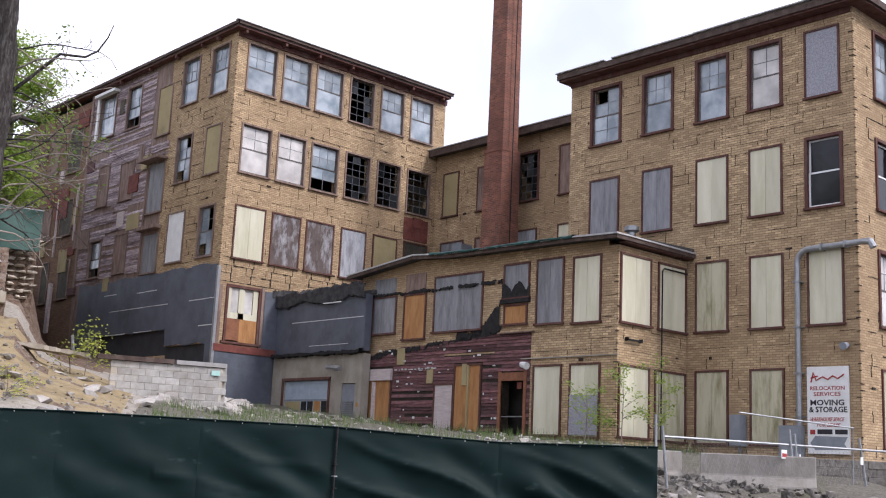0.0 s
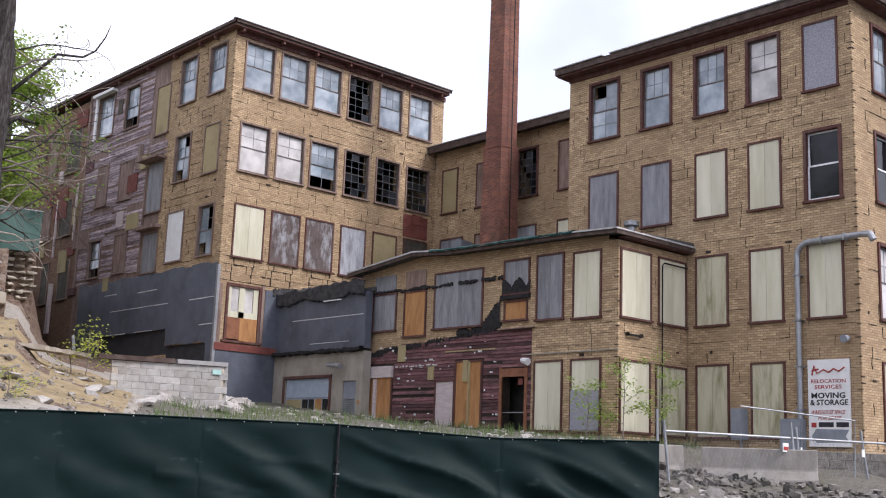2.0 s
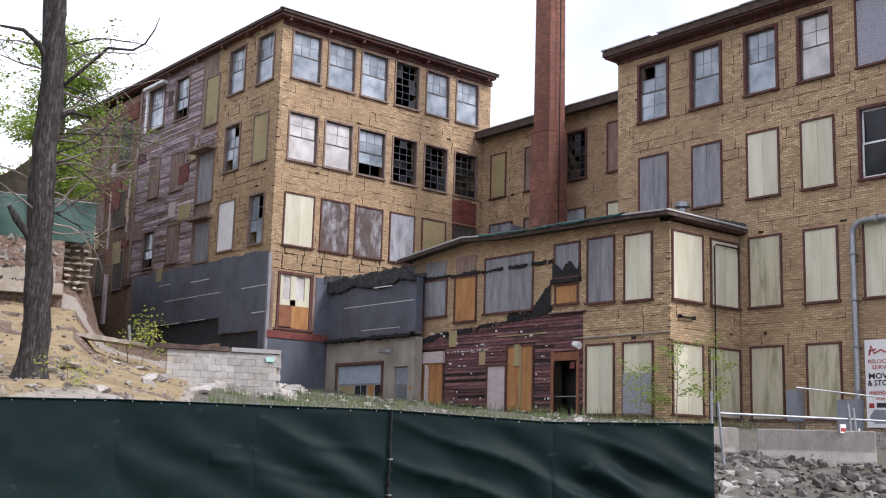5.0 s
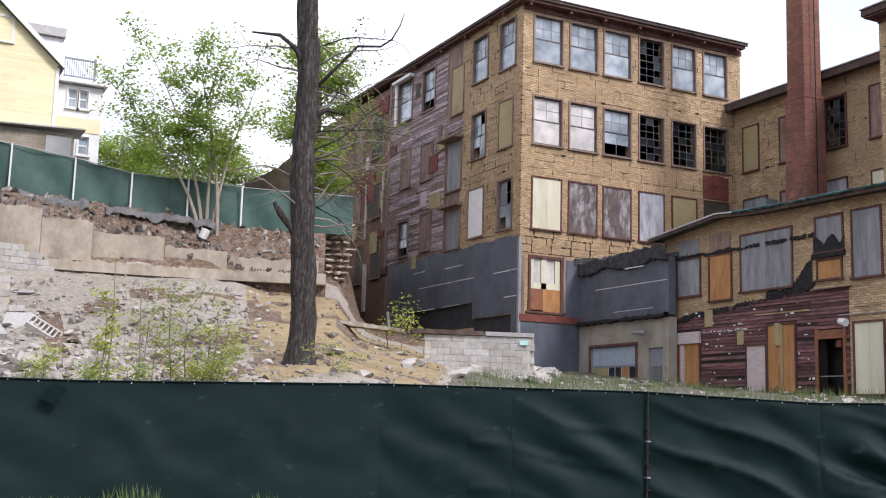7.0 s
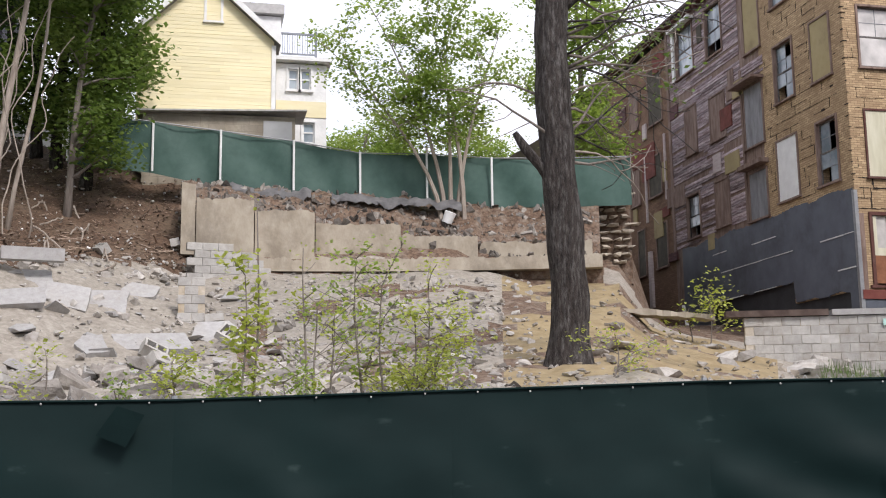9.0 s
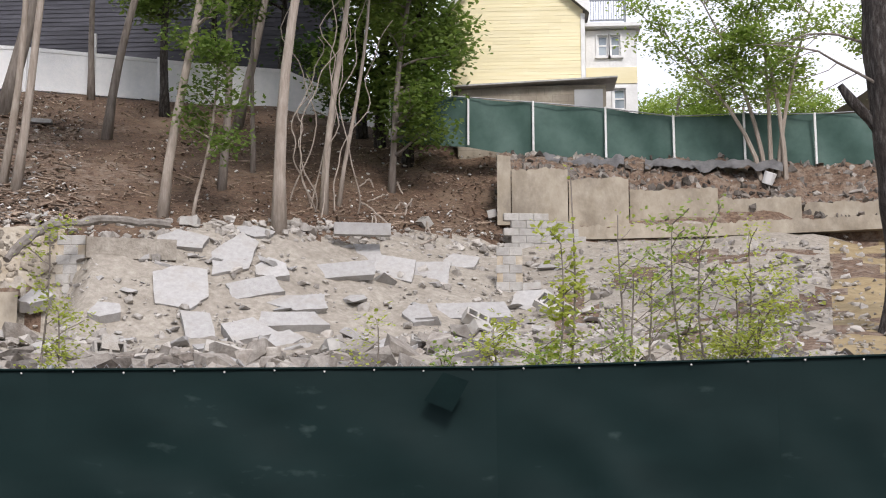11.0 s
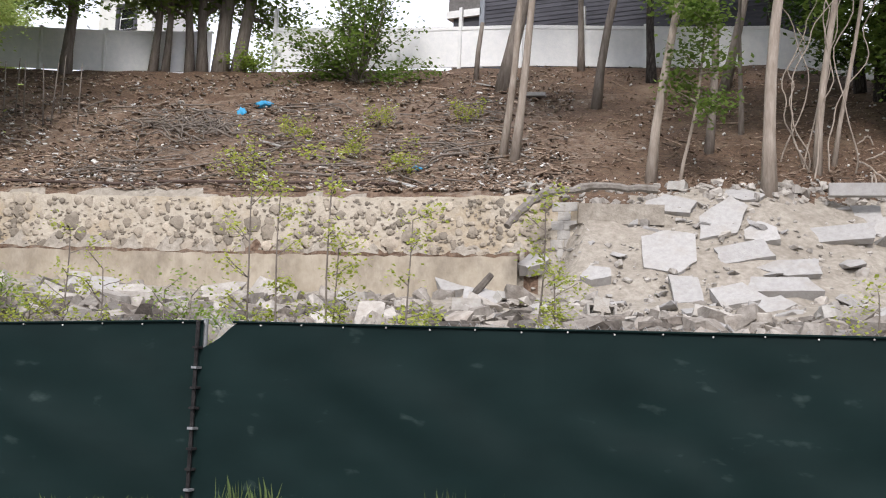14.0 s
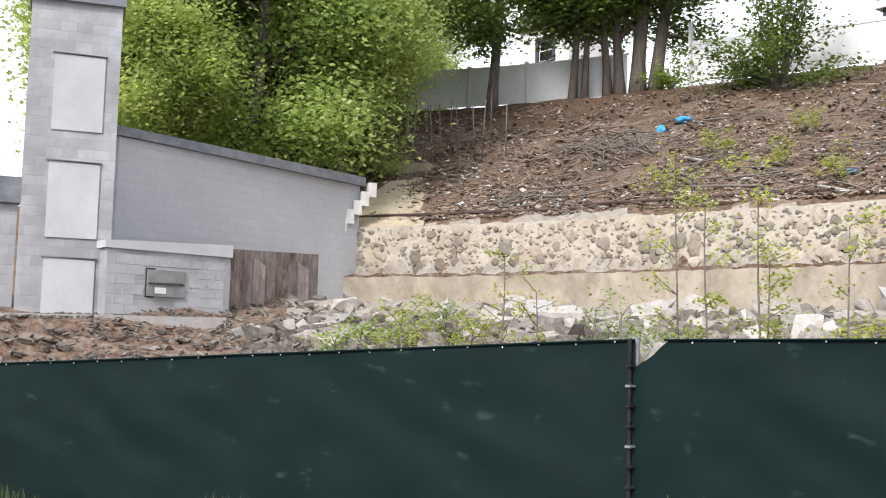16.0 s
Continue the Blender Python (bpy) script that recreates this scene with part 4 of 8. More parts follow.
fb.wall(25.4, 28.78, 0.6, 8.2, list(bw), M_BRICK)
for h, k in bw.items():
    fb.window(*h, k, case=0.055, seed=10)
corner_ticks(25.4, 20.26, 2.4, 8.0, annex, 15)
fa.seams(20.3, 23.6, 4.7, 8.1, holes, share=0.2, seed=31, wide=0.5)
fb.seams(25.5, 28.75, 2.5, 8.1, list(bw), share=0.25, seed=32, wide=0.5)
part("grab_bar", fb.boxes((25.75, 26.45, 0.08, 0.12, 5.40, 5.46), (25.75, 25.8, 0, 0.12, 5.4, 5.5), (26.4, 26.45, 0, 0.12, 5.4, 5.5)), M_BLACK, annex)
bm = bmesh.new()
tube(bm, [fb.p(28.66, 0.1, 7.78), fb.p(27.5, 0.1, 7.78), fb.p(27.4, 0.1, 7.7), fb.p(27.35, 0.12, 1.6)], 0.025, 6)
part("conduit", bm, M_BLACK, annex)
# the low roof: ridge towards the garage end, flat to the corner
bm = bmesh.new()
prof = [(20.0, 8.34), (21.5, 8.40), (27.2, 8.48), (28.9, 8.62), (32.6, 8.22)]
for x0, x1, t0, t1 in ((25.0, 33.0, 0.0, 0.10),):
    prev = None
    for y, z in prof:
        cur = [bm.verts.new((x, y, z + k)) for x, k in ((x0, t0), (x1, t0 + 0.3), (x1, t1 + 0.3), (x0, t1))]
        if prev:
            for i in range(4):
                bm.faces.new((prev[i], cur[i], cur[(i + 1) % 4], prev[(i + 1) % 4]))
        else:
            bm.faces.new(cur)
        prev = cur
    bm.faces.new(prev[::-1])
bmesh.ops.recalc_face_normals(bm, faces=bm.faces[:])
rf = part("roof", bm, M_ROOF, annex)
for a, b in zip(prof, prof[1:]):
    bm = bmesh.new()
    vs = [bm.verts.new(q) for q in ((24.94, a[0], a[1] - 0.05), (24.94, b[0], b[1] - 0.05), (24.94, b[0], b[1] + 0.06), (24.94, a[0], a[1] + 0.06), (24.99, a[0], a[1] - 0.05), (24.99, b[0], b[1] - 0.05), (24.99, b[0], b[1] + 0.06), (24.99, a[0], a[1] + 0.06))]
    for f in ((0, 1, 2, 3), (4, 5, 6, 7), (0, 1, 5, 4), (2, 3, 7, 6)):
        bm.faces.new([vs[i] for i in f])
    part("fascia", bm, M_FASCIA, rf)
    bm = bmesh.new()
    vs = [bm.verts.new(q) for q in ((24.90, a[0], a[1] + 0.064), (24.90, b[0], b[1] + 0.064), (24.90, b[0], b[1] + 0.115), (24.90, a[0], a[1] + 0.115), (25.1, b[0], b[1] + 0.125), (25.1, a[0], a[1] + 0.125))]
    bm.faces.new(vs[:4])
    bm.faces.new((vs[3], vs[2], vs[4], vs[5]))
    part("drip_edge", bm, M_ROOFEDGE, rf)
part("fascia", boxes((24.94, 29.2, 19.95, 20.0, 8.28, 8.40)), M_FASCIA, rf)
part("drip_edge", boxes((24.9, 29.25, 19.92, 20.05, 8.404, 8.45)), M_ROOFEDGE, rf)
part("soffit", boxes((25.4, 28.8, 20.0, 20.26, 8.24, 8.27)), M_TRIM, rf)
bm = bmesh.new()
prev = None
for y in (20.61, 21.5, 27.2, 28.9, 32.2):
    zt = float(np.interp(y, [p[0] for p in prof], [p[1] for p in prof])) - 0.01
    cur = [bm.verts.new(q) for q in ((25.4, y, 8.2), (25.4, y, zt), (25.7, y, zt), (25.7, y, 8.2))]
    if prev:
        for i in range(4):
            bm.faces.new((prev[i], cur[i], cur[(i + 1) % 4], prev[(i + 1) % 4]))
    prev = cur
part("gable_strip", bm, M_BRICK, annex)
# added unseen backing close behind the openings, coloured as room shade
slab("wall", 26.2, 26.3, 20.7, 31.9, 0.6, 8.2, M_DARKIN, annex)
slab("wall", 25.75, 33, 31.9, 32.2, 0.6, 8.2, M_OLD, annex)

# rumpled green tarp along the roof edge
tarp = bmesh.new()
rng = random.Random(5)
prev = None
for k in range(41):
    y = 21.6 + 6.4 * k / 40
    zt = float(np.interp(y, [p[0] for p in prof], [p[1] for p in prof]))
    cur = [tarp.verts.new((24.86 + rng.uniform(-0.03, 0.02) + dx, y, zt + dz + rng.uniform(-0.025, 0.025))) for dx, dz in ((0.02, 0.06), (-0.02, 0.10), (0.05, 0.14), (0.25, 0.17), (0.6, 0.17))]
    if prev:
        for i in range(4):
            tarp.faces.new((prev[i], cur[i], cur[i + 1], prev[i + 1]))
    prev = cur
t = part("tarp", tarp, M_TARP, None, smooth=True)
tagged(t, "rumpled green plastic tarp along the annex roof edge", "tarp")

# roof vents
vent = thing("roof_vent", "small galvanised roof vent with a cap", "vent")
bm = bmesh.new()
tube(bm, [(27.2, 21.2, 8.5), (27.2, 21.2, 9.0)], 0.13, 12)
part("pipe", bm, M_METAL, vent)
bm = bmesh.new()
tube(bm, [(27.2, 21.2, 8.97), (27.2, 21.2, 9.02), (27.2, 21.2, 9.15), (27.2, 21.2, 9.2)], [0.14, 0.24, 0.24, 0.1], 12)
part("cap", bm, M_METAL, vent)
box_unit = thing("air_unit", "dark metal air unit on a wall bracket", "air conditioner")
part("case", boxes((32.3, 32.95, 34.3, 34.9, 10.5, 11.0)), M_GREYPAINT, box_unit)
part("bracket", boxes((32.3, 32.98, 34.35, 34.4, 10.3, 10.48), (32.3, 32.98, 34.8, 34.85, 10.3, 10.48)), M_BLACK, box_unit)

# ---- drain pipe, sign and boxes on the right wing ----
pipe = thing("drain_pipe", "grey galvanised pipe bent across the wall and down", "pipe")
bm = bmesh.new()
bend = [(28.62, 16.0 + 0.38 * math.cos(radians(90 - 15 * k)), 7.74 + 0.38 * math.sin(radians(90 - 15 * k))) for k in range(7)]
tube(bm, [(28.62, 14.2, 8.16), (28.62, 15.0, 8.14)] + bend + [(28.62, 16.38, 5.0), (28.62, 16.38, 2.5)], 0.085, 12)
part("pipe_run", bm, M_METAL, pipe)
bm = bmesh.new()
tube(bm, [(28.62, 14.35, 8.15), (28.58, 14.16, 8.12), (28.6, 14.08, 7.95)], 0.10, 10)
part("elbow", bm, M_METAL, pipe)
for y, z in ((14.9, 8.14), (15.6, 8.13)):
    part("strap", boxes((28.5, 28.8, y - 0.02, y + 0.02, z - 0.1, z + 0.1)), M_METAL, pipe)
for z in (7.2, 5.9, 4.6, 3.4):
    part("strap", boxes((28.52, 28.8, 16.27, 16.49, z - 0.02, z + 0.02)), M_METAL, pipe)

sign = thing("sign", "white painted moving and storage sign with red and black letters", "sign")
fx = Facade('x', 28.8, sign)
part("panel", fx.boxes((14.95, 16.18, 0.03, 0.09, 2.4, 4.78)), M_WHITE, sign)
M_INKRED = mat("red_ink", (0.30, 0.03, 0.03), (0.38, 0.06, 0.05), 6, bump=0)
M_INK = mat("black_ink", (0.025, 0.022, 0.03), (0.05, 0.045, 0.05), 6, bump=0)


def lettering(text, u, z, width, height, material, shear=0.0, name="lettering"):
    """Raised letters facing -x, starting at u and running towards -y."""
    cu = bpy.data.curves.new(name, 'FONT')
    cu.body, cu.size, cu.shear, cu.extrude, cu.resolution_u = text, 1.0, shear, 0.004, 2
    cu.offset = 0.022 if material is M_INK else 0.008
    tmp = bpy.data.objects.new(name, cu)
    scene.collection.objects.link(tmp)
    bpy.context.view_layer.update()
    me = bpy.data.meshes.new_from_object(tmp)
    bpy.data.objects.remove(tmp)
    xs = [v.co.x for v in me.vertices]
    ys = [v.co.y for v in me.vertices]
    sx, sy = width / (max(xs) - min(xs)), height / (max(ys) - min(ys))
    x0, y0 = min(xs), min(ys)
    for v in me.vertices:
        v.co = Vector((28.8 - 0.094 - v.co.z, u - (v.co.x - x0) * sx, z + (v.co.y - y0) * sy))
    me.materials.append(material)
    ob = new(name, me)
    ob.parent = sign
    return ob


# the name at the head is a plain stroke; the number is plain bars
bm = bmesh.new()
tube(bm, [(28.7, 16.05, 4.35), (28.7, 15.98, 4.62), (28.7, 15.9, 4.4), (28.7, 15.7, 4.5), (28.7, 15.55, 4.42), (28.7, 15.4, 4.52), (28.7, 15.25, 4.44), (28.7, 15.08, 4.55)], 0.022, 6)
tube(bm, [(28.7, 16.05, 4.47), (28.7, 15.85, 4.52)], 0.02, 6)
part("script_stroke", bm, M_INKRED, sign)
lettering("RELOCATION", 16.08, 4.13, 1.02, 0.11, M_INKRED)
lettering("SERVICES", 15.98, 3.97, 0.80, 0.11, M_INKRED)
lettering("MOVING", 16.08, 3.71, 1.0, 0.16, M_INK)
lettering("& STORAGE", 16.12, 3.52, 1.12, 0.16, M_INK)
lettering("WAREHOUSE SPACE", 16.08, 3.28, 1.0, 0.11, M_INKRED, 0.4)
lettering("FOR LEASE", 15.9, 3.13, 0.7, 0.10, M_INKRED, 0.4)
part("number_bar", fx.boxes((15.0, 15.36, 0.092, 0.097, 2.93, 3.06), (15.44, 15.88, 0.092, 0.097, 2.93, 3.06)), M_INK, sign)
part("bar", fx.boxes((15.95, 16.1, 0.092, 0.097, 2.92, 3.05)), M_INKRED, sign)
bm = bmesh.new()
for q in (((16.1, 2.68), (15.95, 2.88), (15.0, 2.86), (15.1, 2.68), (15.0, 2.52), (15.95, 2.50)),):
    bm.faces.new([bm.verts.new(fx.p(u, 0.096, z)) for u, z in q])
part("arrow", bm, M_GREYPAINT, sign, "blue-grey arrow")
camw = thing("wall_lamp", "small round grey floodlight on the wall", "lamp")
bm = bmesh.new()
tube(bm, [(28.78, 14.98, 5.35), (28.65, 14.98, 5.33), (28.5, 14.98, 5.3)], [0.06, 0.09, 0.11], 10)
part("head", bm, M_GREYPAINT, camw)
for y0, y1, z0, z1 in ((18.15, 18.55, 2.55, 3.45), (16.3, 16.95, 2.2, 3.15)):
    eb = thing("electric_box", "grey steel electric box fixed to the wall", "box", "electric boxes")
    part("case", boxes((28.5, 28.78, y0, y1, z0, z1)), M_GREYPAINT, eb)
    part("conduit", boxes((28.6, 28.66, y0 + 0.1, y0 + 0.16, 1.5, z0)), M_METAL, eb)
    part("door", boxes((28.47, 28.498, y0 + 0.03, y1 - 0.03, z0 + 0.04, z1 - 0.04)), M_GREYPAINT, eb)


# ---- ground, yard and hillside ----
def at(az, r, dz=0.0):
    """A place on the ground by bearing and distance from the turning place."""
    x, y = O.x + r * math.sin(radians(az)), O.y + r * math.cos(radians(az))
    return Vector((x, y, ground(x, y) + dz))


def up_to(az, r, slope):
    """A place by bearing, distance and rise over the eye."""
    return Vector((O.x + r * math.sin(radians(az)), O.y + r * math.cos(radians(az)), O.z + slope * r))


M_SAND = mat("pale_debris", (0.25, 0.222, 0.185), (0.39, 0.355, 0.305), 7, spots=(0.22, 0.19, 0.155), spot_scale=0.9, spot_amount=0.6, bump=1.0, bump_scale=14)
M_YELLOWSAND = mat("yellow_sand", (0.24, 0.178, 0.095), (0.34, 0.268, 0.155), 3, spots=(0.15, 0.12, 0.07), spot_scale=0.9, spot_amount=0.7, bump=0.7, bump_scale=10)
M_GRAVEL = mat("grey_gravel", (0.09, 0.08, 0.065), (0.17, 0.155, 0.13), 9, spots=(0.075, 0.085, 0.04), spot_scale=1.0, spot_amount=0.6, bump=1.0, bump_scale=22)
M_LITTER = mat("littered_earth", (0.068, 0.040, 0.027), (0.205, 0.14, 0.098), 9, spots=(0.33, 0.285, 0.235), spot_scale=3.4, spot_amount=0.6, bump=1.0, bump_scale=16)
M_CONC = mat("pale_concrete", (0.33, 0.32, 0.31), (0.41, 0.40, 0.39), 9, spots=(0.32, 0.29, 0.25), spot_scale=1.6, spot_amount=0.5, bump=0.4, island=0.12, obj=0.08)
M_OLDCONC = mat("stained_concrete", (0.32, 0.275, 0.21), (0.44, 0.39, 0.315), 2.2, spots=(0.19, 0.16, 0.125), spot_scale=0.9, spot_amount=0.75, stretch=(1, 1, 0.7), bump=0.5)
M_BLOCK = mat("concrete_block", (0.34, 0.325, 0.30), (0.45, 0.435, 0.41), 5, spots=(0.26, 0.225, 0.18), spot_scale=1.1, spot_amount=0.65, obj=0.12, bump=0.5, bump_scale=40)
M_STONE = mat("field_stone", (0.25, 0.215, 0.17), (0.41, 0.36, 0.295), 7, spots=(0.44, 0.39, 0.32), spot_scale=2.5, spot_amount=0.7, obj=0.4, island=0.25, bump=0.6)
M_MORTAR = mat("lime_mortar", (0.42, 0.37, 0.30), (0.54, 0.49, 0.41), 3, spots=(0.36, 0.26, 0.14), spot_scale=0.7, spot_amount=0.6, bump=0.9, bump_scale=12)
M_RUST = mat("rusty_sheet", (0.20, 0.165, 0.15), (0.37, 0.325, 0.30), 4, spots=(0.075, 0.042, 0.036), spot_scale=1.7, stretch=(1.5, 1.5, 0.5), spot_amount=0.9, bump=1.0)

rad = [0, 3, 6, 8, 9, 9.6] + [10 + 0.4 * i for i in range(95)] + [49, 52, 56, 62, 75, 90, 150, 400, 1500, 3000]
azs = [-180 + 4 * k for k in range(26)] + [-76 + 0.75 * k for k in range(205)] + [78 + 4 * k for k in range(26)]
azs = [a for a in azs if a <= 180]
if azs[-1] < 180:
    azs.append(180)


def zone(a, r):
    """Which surface lies here: 0 earth, 1 pale debris, 2 yellow sand, 3 gravel, 4 litter, 5 asphalt."""
    aa = max(-75, min(76, a))
    rf, r1, r2 = (float(np.interp(aa, AZ, k)) for k in (R_FENCE, R_FOOT, R_BROW))
    x, y = O.x + r * math.sin(radians(a)), O.y + r * math.cos(radians(a))
    n = noise.noise((x * 0.35, y * 0.35, 0)) * 2 + noise.noise((x * 1.1, y * 1.1, 3)) * 0.8
    if r < rf - 0.9 or abs(a) > 80:
        return 5
    if a > 30:
        return 3
    # litter strip along the fence, its darker ground also painting the shade there
    if -60 < a < 15.5 and r + 0.5 * n < rf + 0.2 * (r2 - rf):
        return 4
    if a > 15.5 and 16 < r + n < 30 and a < 29:
        return 2 if noise.noise((x * 0.8, y * 0.8, 12)) > -0.22 else 4
    if 2 < a < 15.5 and noise.noise((x * 0.6, y * 0.6, 15)) > 0.2:
        return 4
    if r < r2 + 0.6 * n:
        return 1 if a > -58 else 4
    if a < -22 + 3 * n and r < r2 + 11 + 2 * n:
        return 4
    return 4 if a > -1 else 0


bm = bmesh.new()
grid = []
for r in rad:
    row = []
    for a in azs:
        x, y = O.x + r * math.sin(radians(a)), O.y + r * math.cos(radians(a))
        z = ground(x, y)
        k = zone(a, r)
        if k != 5 and r < 60:
            amp = (0.10, 0.16, 0.14, 0.10, 0.13, 0)[k]
            z += amp * (noise.noise((x * 0.9, y * 0.9, 7)) + 0.6 * noise.noise((x * 2.6, y * 2.6, 9)))
        row.append(bm.verts.new((x, y, z)))
    grid.append(row)
for i in range(len(rad) - 1):
    for k in range(len(azs) - 1):
        if i == 0:
            f = bm.faces.new((grid[0][k], grid[1][k + 1], grid[1][k])) if k else None
            if f is None:
                continue
        else:
            f = bm.faces.new((grid[i][k], grid[i][k + 1], grid[i + 1][k + 1], grid[i + 1][k]))
        f.material_index = zone((azs[k] + azs[k + 1]) / 2, (rad[i] + rad[i + 1]) / 2)
bmesh.ops.recalc_face_normals(bm, faces=bm.faces[:])
g = part("ground", bm, [M_DIRT, M_SAND, M_YELLOWSAND, M_GRAVEL, M_LITTER, M_ROAD], smooth=True)
tagged(g, "bare brown hillside above pale rubble and a street", "ground", kind="structure")

# ---- rocks and rubble ----
ROCKS = []
rng = random.Random(41)
for k in range(14):
    bm = bmesh.new()
    sx, sy, sz = rng.uniform(0.8, 1.2), rng.uniform(0.6, 1.0), rng.uniform(0.35, 0.8)
    pts = []
    for j in range(13):
        v = Vector((rng.uniform(-1, 1), rng.uniform(-1, 1), rng.uniform(-1, 1)))
        m = max(abs(v.x), abs(v.y), abs(v.z))
        v = v / m * rng.uniform(0.75, 1.0)
        pts.append(bm.verts.new((v.x * sx, v.y * sy, v.z * sz)))
    res = bmesh.ops.convex_hull(bm, input=pts)
    bmesh.ops.delete(bm, geom=[e for e in res["geom_interior"] if isinstance(e, bmesh.types.BMVert)], context='VERTS')
    bm.verts.index_update()
    ROCKS.append(([tuple(v.co) for v in bm.verts], [tuple(v.index for v in f.verts) for f in bm.faces]))
    bm.free()


def heap(name, items, material, label, category="rubble", kind="stuff", shapes=None):
    """Many pieces in one mesh: items are (place, scale vector, turn)."""
    vs, fs = [], []
    shapes = shapes or ROCKS
    r = random.Random(len(items))
    for p, s, q in items:
        sv, sf = shapes[r.randrange(len(shapes))]
        b = len(vs)
        m = Matrix.Translation(p) @ Euler(q).to_matrix().to_4x4() @ Matrix.Diagonal((*s, 1))
        vs += [tuple(m @ Vector(v)) for v in sv]
        fs += [tuple(i + b for i in f) for f in sf]
    me = bpy.data.meshes.new(name)
    me.from_pydata(vs, [], fs)
    me.materials.append(material)
    ob = new(name, me)
    return tagged(ob, label, category, kind=kind)


BOXSHAPE = [([(-1, -1, -1), (1, -1, -1), (1, 1, -1), (-1, 1, -1), (-1, -1, 1), (1, -1, 1), (1, 1, 1), (-1, 1, 1)],
             [(3, 2, 1, 0), (4, 5, 6, 7), (0, 1, 5, 4), (1, 2, 6, 5), (2, 3, 7, 6), (3, 0, 4, 7)])]


def scatter(n, a0, a1, f0, f1, size, seed, power=1.0, flat=1.0, sink=0.3, lower=R_FENCE, upper=R_BROW, near=0.9):
    """Pieces over a stretch of bearings, between two break lines."""
    r = random.Random(seed)
    out = []
    for _ in range(n):
        a = r.uniform(a0, a1)
        lo, hi = float(np.interp(a, AZ, lower)) + near, float(np.interp(a, AZ, upper))
        d = lo + (hi - lo) * (f0 + (f1 - f0) * r.random() ** power)
        s = size * (0.35 + 1.3 * r.random() ** 3)
        p = at(a, d)
        p.z += s * (0.5 - sink) * flat
        out.append((p, (s, s * r.uniform(0.7, 1), s * flat), (r.uniform(-0.4, 0.4), r.uniform(-0.4, 0.4), r.uniform(0, 6.3))))
    return out


M_SCRAP = mat("wood_scrap", (0.14, 0.095, 0.070), (0.33, 0.26, 0.20), 8, island=0.65)
M_RUB = mat("broken_concrete", (0.31, 0.285, 0.255), (0.45, 0.425, 0.395), 6, spots=(0.27, 0.235, 0.195), spot_scale=2, spot_amount=0.5, island=0.25, bump=0.6, bump_scale=25)
# broken concrete darkened: shade and earth behind the fence put into its colour
M_RUBMID = mat("dusty_concrete", (0.18, 0.16, 0.14), (0.33, 0.305, 0.275), 6, spots=(0.15, 0.12, 0.095), spot_scale=2, spot_amount=0.5, island=0.5, bump=0.6, bump_scale=25)
M_RUBDARK = mat("dark_rubble", (0.075, 0.064, 0.055), (0.20, 0.175, 0.152), 6, island=0.6, bump=0.6, bump_scale=25)
heap("rubble", scatter(800, -57, -24, 0.05, 0.75, 0.17, 31), M_RUBMID, "tumbled pale concrete lumps below the stone wall")
heap("rubble", scatter(170, -57, -24, 0.1, 0.7, 0.27, 36), M_RUB, "large pale concrete lumps below the stone wall")
heap("debris", scatter(1600, -57, -8, 0.0, 0.5, 0.07, 37, flat=0.25), M_SCRAP, "brown splinters among the fence rubble", "debris")
heap("rubble", scatter(900, -26, 6, 0.12, 0.95, 0.11, 32, 1.7), M_RUB, "broken concrete over the debris slope")
heap("rubble", scatter(240, -26, 4, 0.25, 0.95, 0.22, 44, 1.3, flat=0.45), M_CONC, "flat pale concrete fragments on the debris slope")
heap("rubble", scatter(150, -26, 4, 0.05, 0.5, 0.32, 45, 1.2, flat=0.6), M_RUBMID, "large pale concrete fragments along the slope's foot")
heap("rubble", scatter(620, -26, 0, 0.0, 1.0, 0.10, 46, lower=R_BROW, upper=[r + 0.7 for r in R_BROW], near=-0.6), M_RUB, "broken concrete edging the brow of the bank")
heap("rubble", scatter(1500, -2, 17, 0.1, 0.95, 0.085, 33), M_RUB, "broken concrete below the retaining wall")
heap("rubble", scatter(2100, -57, 2, 0.0, 0.55, 0.10, 1, 1.2), M_RUBMID, "broken pale concrete rubble behind the screen fence")
heap("rubble", scatter(420, -57, 4, 0.0, 0.42, 0.24, 2, 1.3), M_RUBMID, "larger lumps of broken concrete heaped behind the fence")
# dark pieces paint the shaded band behind the fence, besides real earth
heap("rubble", scatter(3400, -62, 16, 0.0, 0.24, 0.11, 39, 1.5, near=0.5), M_RUBDARK, "dark earth clods and stones close behind the fence")
heap("rubble", scatter(2600, -26, 16, 0.2, 1.0, 0.042, 3), M_RUB, "small concrete crumbs on the debris slope")
heap("rubble", scatter(900, -74, -2, 0.0, 0.5, 0.09, 4), M_RUBDARK, "dark stones and earth clods among rubble")
heap("rubble", scatter(1500, -60, -16, 0.12, 0.46, 0.17, 47, 1.2), M_RUBDARK, "grey-brown broken stones heaped behind the fence")
heap("rubble", scatter(900, -1, 22, 0.0, 1.0, 0.15, 5, lower=R_BROW, upper=R_CREST, near=0.8), M_RUBDARK, "loose stones above the old retaining wall")
heap("rubble", scatter(420, 15, 32, 0.1, 0.8, 0.06, 6), M_STONE, "stones in the yellow sand heap")
heap("rubble", scatter(900, 3, 28, 0.0, 0.85, 0.07, 35), M_RUBMID, "dusty stones over the sand slope")
heap("rubble", scatter(60, 3, 30, 0.1, 0.7, 0.26, 38, flat=0.5), M_RUB, "flat pale concrete pieces on the sand slope")
heap("rubble", scatter(500, 30, 36, 0.55, 0.95, 0.22, 7), M_RUB, "pale broken stone heap by the block wall")
